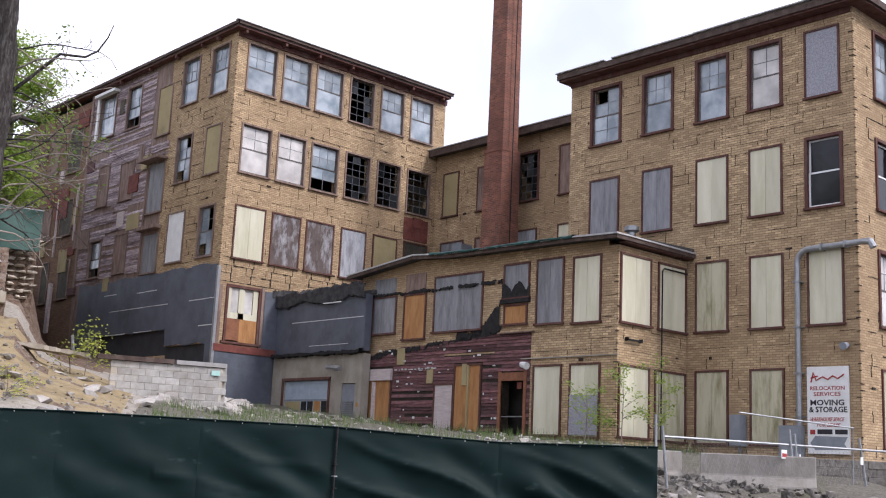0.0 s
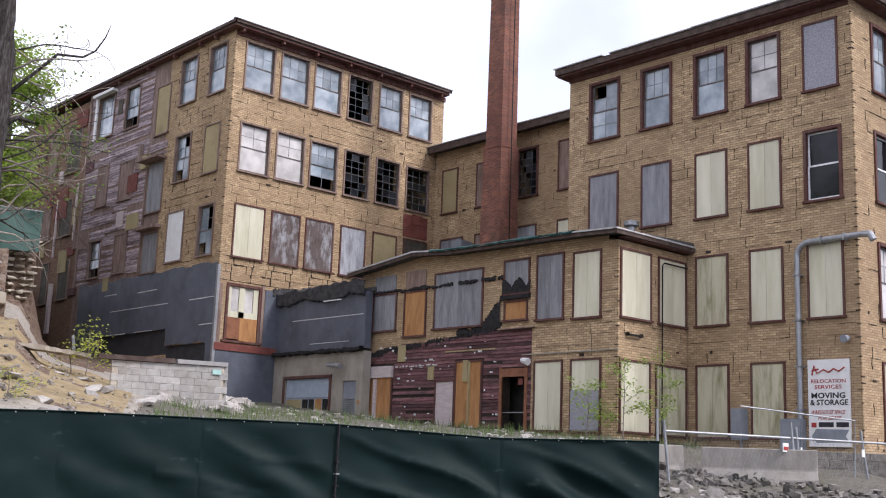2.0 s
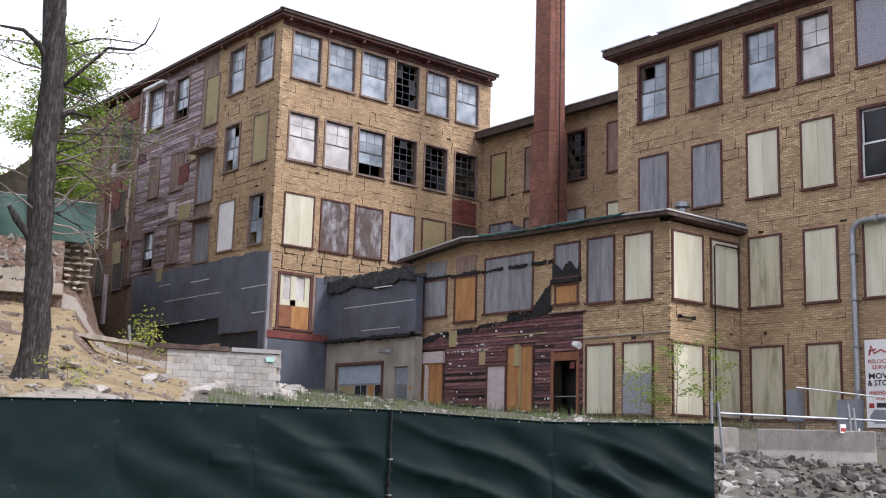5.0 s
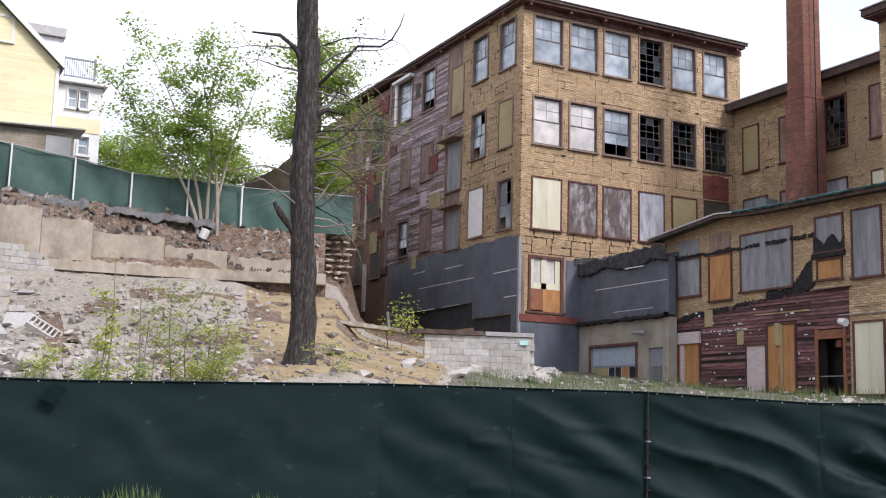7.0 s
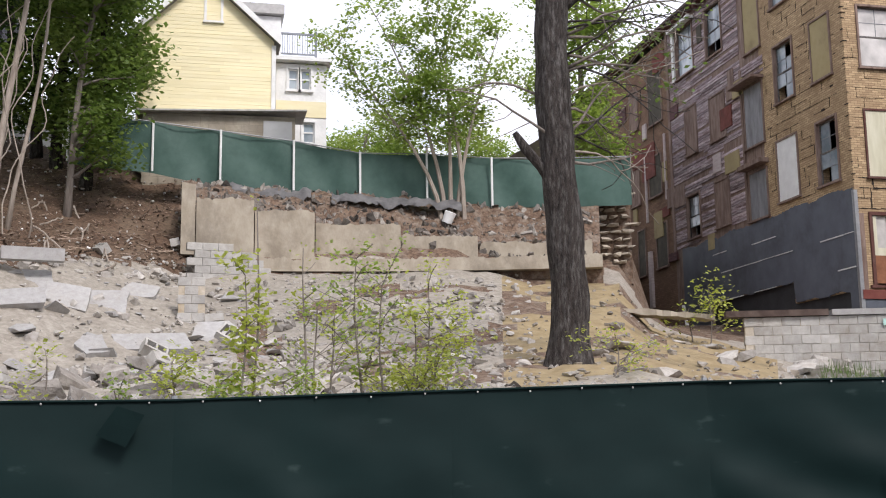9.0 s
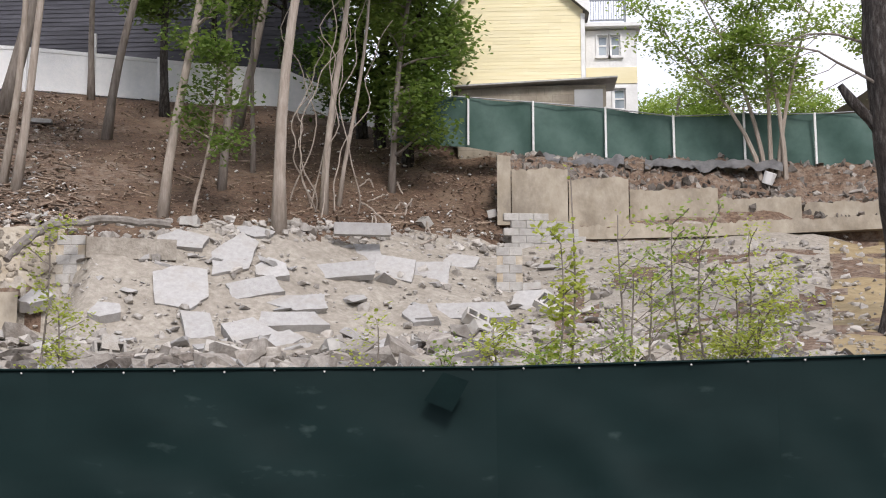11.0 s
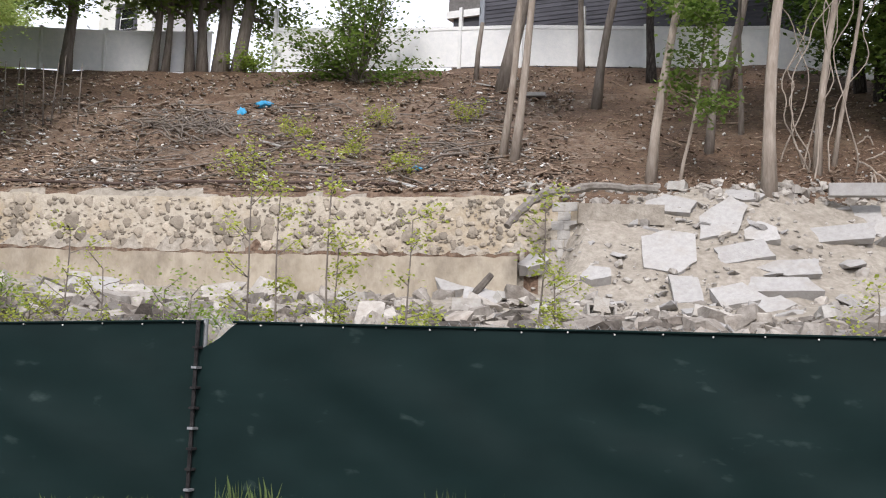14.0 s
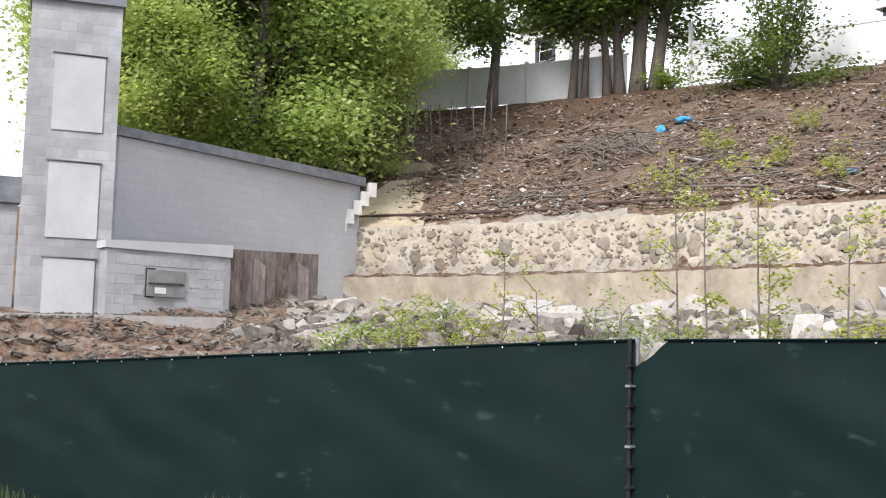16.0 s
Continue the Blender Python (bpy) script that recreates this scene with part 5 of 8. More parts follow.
M_RUBSOIL = mat("dusty_rubble", (0.10, 0.09, 0.08), (0.20, 0.185, 0.165), 6, island=0.6, bump=0.6, bump_scale=25)
heap("rubble", scatter(900, 64, 80, 0.0, 0.40, 0.12, 8), M_RUBSOIL, "grey rubble beside the concrete barriers")
heap("rubble", scatter(120, 61, 72, 0.0, 0.22, 0.20, 9), M_RUB, "pale concrete chunks at the fence end")
heap("rubble", scatter(420, 36, 62, 0.25, 0.98, 0.11, 10, flat=0.7), M_RUB, "scattered stones before the mill wall")

# litter on the hillside: splinters, slates and scraps
M_PALESCRAP = mat("pale_scrap", (0.42, 0.41, 0.39), (0.62, 0.61, 0.59), 8, island=0.4)


def litter(n, a0, a1, g0, g1, seed, long_, thin, wide):
    r = random.Random(seed)
    out = []
    for _ in range(n):
        a = r.uniform(a0, a1)
        lo, hi = float(np.interp(a, AZ, R_BROW)) + 0.4, float(np.interp(a, AZ, R_CREST))
        p = at(a, lo + (hi - lo) * (g0 + (g1 - g0) * r.random() ** 1.4), 0.06)
        if noise.noise((p.x * 0.5, p.y * 0.5, 31)) < r.uniform(-0.7, 0.25):
            continue
        k = 0.3 + 1.2 * r.random() ** 2
        out.append((p, (long_ * k, wide * k, thin), (r.uniform(-0.3, 0.3) + 0.35, r.uniform(-0.4, 0.4), r.uniform(0, 6.3))))
    return out


heap("debris", litter(9500, -56, -22, 0, 0.95, 11, 0.075, 0.010, 0.016), M_SCRAP, "splintered wood and bark strewn over the slope", "debris", shapes=BOXSHAPE)
heap("debris", litter(3600, -56, -22, 0, 0.95, 18, 0.10, 0.012, 0.045), M_SCRAP, "broken boards and bark strewn over the slope", "debris", shapes=BOXSHAPE)
heap("debris", litter(1300, -56, -22, 0, 0.9, 19, 0.10, 0.04, 0.07), M_RUBMID, "grey stones and slates lying on the slope", "debris")
heap("debris", litter(5200, -25, 1, 0, 1.0, 20, 0.045, 0.02, 0.035), M_SCRAP, "earth clods and dead leaves on the bare slope", "debris")
heap("debris", litter(170, -56, -22, 0, 0.8, 16, 0.42, 0.014, 0.018), M_SCRAP, "long dead sticks tangled over the slope", "debris", shapes=BOXSHAPE)
heap("debris", litter(160, -24, -1, 0, 1.0, 17, 0.38, 0.012, 0.014), M_SCRAP, "fallen sticks on the bare slope", "debris", shapes=BOXSHAPE)
heap("debris", litter(1100, -56, -22, 0, 0.85, 12, 0.06, 0.012, 0.04), M_PALESCRAP, "pale scraps and plaster bits on the slope", "debris", shapes=BOXSHAPE)
heap("debris", litter(1500, -24, 0, 0, 1.0, 13, 0.09, 0.008, 0.02), M_SCRAP, "twigs and dead leaves on the bare slope", "debris", shapes=BOXSHAPE)
heap("debris", litter(900, -56, 0, 0, 1.0, 14, 0.03, 0.02, 0.03), M_PALESCRAP, "small white pebbles on the slope", "debris", shapes=BOXSHAPE)
heap("debris", litter(200, -52, -24, 0, 0.8, 15, 0.10, 0.012, 0.05), M_RUBMID, "grey slates lying on the slope", "debris", shapes=BOXSHAPE)


def meets(az, s):
    """Distance at which the ground rises to that slope from the eye."""
    r = float(np.interp(az, AZ, R_FENCE)) + 1.2
    while r < 45 and at(az, r).z < O.z + s * r:
        r += 0.1
    return r


def litter_flat(n, a0, a1, seed):
    """Thin sticks and chips over the low bank."""
    r = random.Random(seed)
    out = []
    for _ in range(n):
        a = r.uniform(a0, a1)
        lo, hi = float(np.interp(a, AZ, R_FENCE)) + 0.6, float(np.interp(a, AZ, R_BROW))
        k = 0.4 + 1.6 * r.random() ** 3
        out.append((at(a, lo + (hi - lo) * r.random(), 0.04), (0.08 * k, 0.012 * k + 0.008, 0.010 + 0.008 * r.random()), (r.uniform(-0.4, 0.4), r.uniform(-0.4, 0.4), r.uniform(0, 6.3))))
    return out


heap("debris", litter_flat(1700, -75, -57, 51), M_RUBSOIL, "dark brown twigs and scraps by the grey building", "debris", shapes=BOXSHAPE)


def floor_slab(az, s, wide, tall, turn, thick=0.15, pitch=42, label="pale broken concrete floor slab on the debris slope"):
    """A broken slab propped on the slope: bearing and rise of its middle, apparent width and height, turn in its own plane."""
    r = meets(az, s) - 0.12
    k = random.Random(int(az * 977 + s * 5000))
    a = radians(az)
    right, fwd = Vector((math.cos(a), -math.sin(a), 0)), Vector((math.sin(a), math.cos(a), 0))
    rise = fwd * math.cos(radians(pitch)) + Vector((0, 0, math.sin(radians(pitch))))
    out = right.cross(rise).normalized()
    c = up_to(az, r, s) + out * thick * 0.5
    n = k.choice((4, 4, 5, 5, 6))
    g0 = math.pi / n + k.uniform(-0.25, 0.25)
    cs, sn = math.cos(radians(turn)), math.sin(radians(turn))
    bm = bmesh.new()
    tv, bv, corners = [], [], []
    for i in range(n):
        g = g0 + 6.28319 * (i + k.uniform(-0.22, 0.22)) / n
        m = max(abs(math.cos(g)), abs(math.sin(g))) / k.uniform(0.85, 1.1)
        u, v = math.cos(g) / m * wide * r * 0.55, math.sin(g) / m * tall * r * 0.52 / math.sin(radians(pitch - 6))
        corners.append(c + right * (u * cs - v * sn) + rise * (u * sn + v * cs))
    for p, q in zip(corners, corners[1:] + corners[:1]):
        for e in (0.0, 0.3, 0.62):
            w = p.lerp(q, e) + (p - c) * (k.uniform(-0.07, 0.05) if e else 0.0)
            tv.append(bm.verts.new(w))
            bv.append(bm.verts.new(w - out * thick + (w - c) * k.uniform(-0.10, 0.02)))
    n = len(tv)
    bm.faces.new(tv)
    bm.faces.new(bv[::-1])
    for i in range(n):
        bm.faces.new((tv[i], bv[i], bv[(i + 1) % n], tv[(i + 1) % n]))
    bmesh.ops.recalc_face_normals(bm, faces=bm.faces[:])
    return tagged(part("concrete_slab", bm, M_CONC), label, "slab", "broken concrete slabs")


# slabs lying on the upper debris slope
for row in ((-16.9, 0.142, 0.046, 0.016, -4), (-14.5, 0.129, 0.036, 0.040, -18), (-16.9, 0.099, 0.041, 0.035, 3), (-13.3, 0.098, 0.044, 0.022, 14),
            (-11.2, 0.087, 0.050, 0.013, 8), (-12.5, 0.117, 0.027, 0.018, 5), (-9.4, 0.116, 0.076, 0.019, 5), (-6.2, 0.118, 0.033, 0.025, -2),
            (-4.5, 0.116, 0.039, 0.023, -6), (-2.9, 0.124, 0.030, 0.014, -12), (-7.6, 0.132, 0.025, 0.016, 0), (-13.4, 0.150, 0.030, 0.010, -14)):
    floor_slab(*row)
# thicker blocks and slabs tumbled along its foot
for row in ((-11.2, 0.070, 0.060, 0.011, 3), (-13.6, 0.060, 0.040, 0.018, 25), (-12.0, 0.050, 0.026, 0.018, -35), (-16.2, 0.064, 0.032, 0.022, 12), (-20.6, 0.075, 0.025, 0.012, 6),
            (-2.3, 0.078, 0.062, 0.018, 2), (-23.7, 0.086, 0.019, 0.017, -30), (-5.0, 0.075, 0.025, 0.014, 10), (-27.5, 0.070, 0.055, 0.024, 14), (-26.4, 0.050, 0.030, 0.022, -3),
            (-45.8, 0.042, 0.040, 0.024, 4), (-52.3, 0.054, 0.036, 0.012, 24), (-36.2, 0.056, 0.036, 0.014, 5), (0.9, 0.088, 0.034, 0.022, -30)):
    floor_slab(*row, 0.26, 36, "thick broken concrete piece tumbled at the slope's foot")


# hollow concrete blocks
def block_mesh():
    bm = bmesh.new()
    L, W, H, t = 0.40, 0.20, 0.20, 0.034
    for a in ((0, L, 0, t, 0, H), (0, L, W - t, W, 0, H), (0, t, t, W - t, 0, H), (L - t, L, t, W - t, 0, H), (L / 2 - t / 2, L / 2 + t / 2, t, W - t, 0, H)):
        box(bm, a[0] - L / 2, a[1] - L / 2, a[2] - W / 2, a[3] - W / 2, a[4], a[5])
    bmesh.ops.recalc_face_normals(bm, faces=bm.faces[:])
    me = bpy.data.meshes.new("hollow_block")
    bm.to_mesh(me)
    bm.free()
    me.materials.append(M_BLOCK)
    return me


HOLLOW = block_mesh()
rng = random.Random(77)
for a, r, s, n in ((-15, 15.0, 0.040, 3), (-20.5, 15.5, 0.042, 4), (-2.2, 16.0, 0.062, 1), (-0.8, 15.2, 0.045, 2), (-1.7, 16.5, 0.072, 1), (2.0, 17, 0.098, 1), (-25.6, 16, 0.052, 2), (-9.5, 15, 0.045, 2), (-5.8, 15.4, 0.05, 1), (-0.6, 24, 0.165, 1),
                   (0.5, 20, 0.10, 1), (-27, 15.6, 0.04, 2), (-59.5, 19.0, 0.018, 2), (-57.5, 19.5, 0.024, 3), (-55, 20, 0.028, 3), (-51.5, 20, 0.035, 2), (-48, 20, 0.026, 2), (-33, 15.5, 0.045, 2), (-5.0, 25.6, 0.16, 1), (-17.2, 24.6, 0.156, 1)):
    for k in range(n):
        a_ = a + rng.uniform(-0.7, 0.7)
        p = up_to(a_, meets(a_, s) - 0.1, s)
        gz = ground(p.x, p.y)
        p.z = max(gz - 0.02, min(p.z - 0.1, gz + 0.35))
        ob = new("hollow_block", HOLLOW)
        ob.matrix_world = pose(p.x, p.y, p.z, rng.choice((0, 0, 80, 60, 25)) + rng.uniform(-15, 15), rng.uniform(-25, 25), rng.uniform(0, 360)) @ Matrix.Scale(rng.choice((1, 1, 1.25)), 4)
        tagged(ob, "grey hollow concrete block tumbled among the rubble", "block", "hollow blocks")
# a large precast grate-like plank with a row of cores
bm = bmesh.new()
for k in range(9):
    box(bm, k * 0.125, k * 0.125 + 0.045, 0, 0.36, 0, 0.15)
box(bm, 0, 1.045, -0.06, 0.0, 0, 0.15)
box(bm, 0, 1.045, 0.36, 0.42, 0, 0.15)
pl = tagged(part("cored_plank", bm, M_BLOCK), "pale precast plank with a row of open cores", "plank")
pl.matrix_world = pose(*up_to(0.9, meets(1.4, 0.075) - 0.15, 0.088), 35, 30, -10)


# ---- walls of separate blocks ----
def block_row_wall(name, start, end, z0, rows, label, group="", length=0.40, height=0.20, depth=0.2, material=None, steps=None, category="wall"):
    wall_ob = thing(name, label, category, group)
    a, b = Vector(start), Vector(end)
    d = b - a
    n = max(1, int(d.length / length))
    ang = math.degrees(math.atan2(d.y, d.x))
    bm = bmesh.new()
    box(bm, 0.003, length - 0.003, -depth / 2, depth / 2, 0.002, height - 0.002)
    bmesh.ops.bevel(bm, geom=bm.edges[:], offset=0.008, segments=1, affect='EDGES')
    me = bpy.data.meshes.new("block")
    bm.to_mesh(me)
    bm.free()
    me.materials.append(material or M_BLOCK)
    r = random.Random(n)
    for j in range(rows):
        shift = -length / 2 if j % 2 else 0
        for i in range(n + (1 if j % 2 else 0)):
            u = (i * length + shift) / d.length
            if steps and j >= steps(max(0, min(1, u + 0.5 * length / d.length))):
                continue
            if not -0.01 <= u <= 1 - 0.6 * length / d.length:
                continue
            p = a + d * u
            ob = new("block", me)
            ob.parent = wall_ob
            ob.matrix_world = pose(p.x, p.y, z0 + j * height, 0, 0, ang) @ Matrix.Translation((0, r.uniform(-0.008, 0.008), 0))
    part("mortar", boxes_at(a, b, z0, rows * height * (0.5 if steps else 1.0), depth - 0.03), M_MORTAR if material is None else material, wall_ob)
    return wall_ob


def boxes_at(a, b, z0, h, w):
    d = b - a
    bm = bmesh.new()
    box(bm, 0.02, d.length - 0.02, -w / 2, w / 2, z0 + 0.01, z0 + h - 0.015, Matrix.Translation((a.x, a.y, 0)) @ Matrix.Rotation(math.atan2(d.y, d.x), 4, 'Z'))
    return bm


bw0, bw1 = Vector((14.9, 30.4)), Vector((18.0, 29.3))
wb = block_row_wall("block_wall", bw0, bw1, 2.75, 7, "whitewashed concrete block wall with a stone coping")
part("coping", boxes_at(bw0 - Vector((0.4, -0.1)), bw0 + (bw1 - bw0) * 0.55, 4.15, 0.16, 0.34), M_FASCIA, wb, "dark rotten timber coping")
part("coping", boxes_at(bw0 + (bw1 - bw0) * 0.56, bw1 + Vector((0.1, 0)), 4.15, 0.15, 0.36), M_CONC, wb, "pale concrete coping")
part("paint_mark", boxes_at(bw0 + (bw1 - bw0) * 0.88 + Vector((-0.05, -0.14)), bw0 + (bw1 - bw0) * 0.97 + Vector((-0.05, -0.14)), 3.9, 0.17, 0.02), mat("mint_paint", (0.35, 0.58, 0.52), (0.45, 0.65, 0.6), 5), wb)
part("return_wall", boxes_at(Vector((18.05, 29.35)), Vector((18.6, 31.2)), 2.6, 1.6, 0.2), M_BLOCK, wb)
bm = bmesh.new()
rr = random.Random(14)
edge_a, edge_b = up_to(17.2, 26.8, 0.113), up_to(25.9, 26.8, 0.097)
prev = None
for k in range(25):
    p = edge_a.lerp(edge_b, k / 24)
    h, w_ = 0.06 + rr.uniform(-0.02, 0.02), 0.30 + rr.uniform(-0.06, 0.06)
    cur = [bm.verts.new(p + Vector((0, dy, dz))) for dy, dz in ((-w_, -h), (w_, -h), (w_, h), (-w_, h))]
    if prev:
        for i in range(4):
            bm.faces.new((prev[i], cur[i], cur[(i + 1) % 4], prev[(i + 1) % 4]))
    else:
        bm.faces.new(cur[::-1])
    prev = cur
bm.faces.new(prev)
bmesh.ops.recalc_face_normals(bm, faces=bm.faces[:])
tagged(part("footing_strip", bm, M_OLDCONC), "long thin concrete strip along the sand bank", "footing")

sa, sb = up_to(-0.6, 29.2, 0), up_to(3.4, 29.6, 0)
block_row_wall("block_wall", sa.xy, sb.xy, 4.9, 9, "stepped remnant of a pale concrete block wall", steps=lambda u: 9 if u < 0.55 else 9 - int((u - 0.55) * 9) * 1.0)
for a, s0, s1 in ((-22.2, 0.092, 0.143), (-0.3, 0.092, 0.147)):
    r = meets(a, s0 + 0.01)
    z0, z1 = O.z + s0 * r - 0.2, O.z + s1 * r
    p = up_to(a, r, 0)
    block_row_wall("block_pier", p.xy - Vector((0.3, 0)), p.xy + Vector((0.32, 0.0)), z0, int((z1 - z0) / 0.2), "broken concrete block pier in the debris slope", "block piers", length=0.3)
rb_ = meets(-19.4, 0.125)
p, q = up_to(-21.6, rb_, 0), up_to(-17.2, rb_, 0)
tagged(part("buried_beam", boxes_at(p.xy, q.xy, O.z + 0.123 * rb_, 0.45, 0.3), M_SAND), "sandy concrete beam half buried in the bank", "beam")
p, q = up_to(-9.4, 25.2, 0), up_to(-6.4, 25.3, 0)
tagged(part("kerb_beam", boxes_at(p.xy, q.xy, 5.5, 0.3, 0.3), M_CONC), "pale concrete beam lying on the brow", "beam")


# ---- old retaining walls of concrete ----
def cast_wall(name, a0, a1, r, s0, s1, label, thick=0.35, material=None, seed=0):
    """A concrete wall between two bearings, with a worn top edge."""
    rr = random.Random(seed)
    bm = bmesh.new()
    n = max(6, int((a1 - a0) * 9))
    prev = None
    for k in range(n + 1):
        a = a0 + (a1 - a0) * k / n
        top = s1 + 0.0026 * noise.noise((a * 0.9, seed, 0)) + 0.0022 * noise.noise((a * 4.1, seed, 4)) + rr.uniform(-0.0005, 0.0005)
        f0, f1, b0, b1 = up_to(a, r, s0), up_to(a, r, top), up_to(a, r + thick, s0), up_to(a, r + thick, top)
        b1.z, b0.z = f1.z, f0.z
        cur = [bm.verts.new(v) for v in (f0, f1, b1, b0)]
        if prev:
            for i in range(4):
                bm.faces.new((prev[i], cur[i], cur[(i + 1) % 4], prev[(i + 1) % 4]))
        else:
            bm.faces.new(cur)
        prev = cur
    bm.faces.new(prev[::-1])
    bmesh.ops.recalc_face_normals(bm, faces=bm.faces[:])
    return tagged(part(name, bm, material or M_OLDCONC), label, "retaining wall", "retaining walls")


RET = "stained old concrete retaining wall, broken along its top"
cast_wall("retaining_wall", -0.9, -0.2, 30.0, 0.160, 0.224, RET, 0.5, seed=1)
cast_wall("retaining_wall", -0.15, 2.75, 30.1, 0.150, 0.211, RET, seed=2)
cast_wall("retaining_wall", 2.8, 5.85, 30.3, 0.155, 0.201, RET, seed=3)
cast_wall("retaining_wall", 5.9, 10.3, 30.6, 0.156, 0.189, RET, seed=4)
cast_wall("retaining_wall", 10.35, 14.3, 30.8, 0.156, 0.178, RET, seed=5)
cast_wall("retaining_wall", 3.0, 20.7, 29.6, 0.146, 0.158, "long cracked concrete footing undercut along its base", 0.8, seed=6)
cast_wall("retaining_wall", 14.4, 20.2, 31.2, 0.156, 0.171, RET, seed=7)
# undercut earth face in shadow below the footing
cast_wall("earth_bank", 3.0, 20.7, 30.0, 0.118, 0.1455, "undercut face of bare earth below the footing", 0.5, M_LITTER, seed=8)
st = []
rr = random.Random(12)
for j in range(11):
    a = 19.6
    while a < 22.0:
        da = rr.uniform(0.4, 1.0)
        st.append((up_to(a + da / 2, 33.2, 0.150 + j * 0.0068), (da * 0.30, 0.18, 0.10), (0, 0, 0.2 + rr.uniform(-0.1, 0.1))))
        a += da
cast_wall("earth_bank", 19.2, 22.2, 33.3, 0.13, 0.222, "dark earth packed behind the dry stones", 0.8, M_LITTER, seed=9)
heap("dry_stone_wall", st, M_STONE, "dark dry stone wall against the mill's end", "wall")
bm = bmesh.new()
prev = None
loose = []
for k in range(121):
    a = -0.8 + 21.4 * k / 120
    low_s = float(np.interp(a, [-0.8, 2.7, 2.9, 5.8, 6.0, 10.3, 10.5, 14.3, 14.5, 23.2], [0.209, 0.208, 0.198, 0.198, 0.186, 0.186, 0.175, 0.175, 0.166, 0.160])) - 0.006
    top_s = float(np.interp(a, [-0.8, 8, 15, 23.2], [0.226, 0.216, 0.208, 0.207]))
    cur = []
    for j in range(7):
        v = j / 6
        s = low_s + (top_s - low_s) * (v ** 0.8) + 0.0055 * noise.noise((a * 0.9, v * 3, 2)) + 0.003 * noise.noise((a * 3.1, v * 7, 5))
        cur.append(bm.verts.new(up_to(a, 30.45 + 0.75 * min(1, a / 14) + 1.6 * v, s)))
        if rr.random() < 0.9:
            sz = 0.04 + 0.16 * rr.random() ** 3
            loose.append((cur[-1].co.copy(), (sz, sz * 0.8, sz * 0.6), (rr.uniform(0, 6), rr.uniform(0, 6), rr.uniform(0, 6))))
    if prev:
        for j in range(6):
            bm.faces.new((prev[j], cur[j], cur[j + 1], prev[j + 1]))
    prev = cur
tagged(part("earth_bank", bm, M_LITTER, smooth=True), "dark earth and rubble bank above the retaining wall", "earth bank", kind="stuff")
heap("rubble", loose[::2], M_RUBMID, "loose stones lying on the earth bank")
heap("rubble", loose[1::2], M_RUBDARK, "dark loose stones lying on the earth bank")
# crumpled grey membrane and earth on top of the wall
bm = bmesh.new()
prev = None
for k in range(60):
    a = 1.0 + 12.5 * k / 59
    s = 0.2225 - 0.015 * (k / 59) + 0.005 * noise.noise((k * 0.17, 0, 0)) + 0.003 * noise.noise((k * 0.6, 3, 0))
    cur = [bm.verts.new(up_to(a, 31.75 + 0.3 * dr, s + ds + rr.uniform(-0.0015, 0.0015))) for dr, ds in ((noise.noise((k * 0.5, 8, 0)), -0.004 - 0.010 * abs(noise.noise((k * 0.23, 5, 0)))), (0.1, -0.003 + 0.003 * noise.noise((k * 0.7, 1, 0))), (0.6, 0.001), (1.4, 0.002))]
    if prev and not 22 < k < 28:
        for i in range(3):
            bm.faces.new((prev[i], cur[i], cur[i + 1], prev[i + 1]))
    prev = cur
tagged(part("roofing_membrane", bm, mat("grey_membrane", (0.09, 0.088, 0.09), (0.17, 0.165, 0.165), 3, rough=0.7), smooth=True), "crumpled grey roofing membrane draped over the earth bank", "membrane")


# ---- field stone wall ----
def wall_line(a):
    return float(np.interp(a, AZ, R_BROW))


stone_wall = thing("stone_wall", "mortared fieldstone retaining wall with rust stains", "wall")


def curved_wall(name, a0, a1, dr, z0, z1, thick, material, parent, wob=0.03, seed=0, label=""):
    r_ = random.Random(seed)
    bm = bmesh.new()
    prev = None
    n = int((a1 - a0) * 2.5)
    for k in range(n + 1):
        a = a0 + (a1 - a0) * k / n
        r = wall_line(a) + dr
        w = r_.uniform(-wob, wob)
        cur = []
        for rr2, z in ((r, z0), (r + w * 0.5, (z0 + z1) / 2), (r + w, z1 + w), (r + thick, z1 + w), (r + thick, z0)):
            p = up_to(a, rr2, 0)
            p.z = z
            cur.append(bm.verts.new(p))
        if prev:
            for i in range(5):
                bm.faces.new((prev[i], cur[i], cur[(i + 1) % 5], prev[(i + 1) % 5]))
        else:
            bm.faces.new(cur)
        prev = cur
    bm.faces.new(prev[::-1])
    bmesh.ops.recalc_face_normals(bm, faces=bm.faces[:])
    return part(name, bm, material, parent, label)


curved_wall("mortar_face", -56.2, -22.6, -0.25, 3.5, 5.25, 0.6, M_MORTAR, stone_wall, seed=1)
curved_wall("footing", -58.5, -24.6, -0.85, 2.2, 3.86, 0.55, M_OLDCONC, stone_wall, seed=2, label="pale sandy concrete footing wall")
curved_wall("dirt_ledge", -57.5, -24.5, -0.75, 3.8, 3.93, 0.5, M_LITTER, stone_wall, wob=0.05, seed=3)
STONES = []
rr = random.Random(23)
for k in range(8):
    bm = bmesh.new()
    bmesh.ops.create_uvsphere(bm, u_segments=7, v_segments=5, radius=1.0)
    off = rr.uniform(0, 50)
    for v in bm.verts:
        v.co *= 1 + 0.55 * noise.noise((v.co.x * 1.4 + off, v.co.y, v.co.z * 1.1))
        v.co.y *= 0.34
    me = bpy.data.meshes.new("stone")
    bm.to_mesh(me)
    bm.free()
    for f in me.polygons:
        f.use_smooth = True
    me.materials.append(M_STONE)
    STONES.append(me)
placed = []
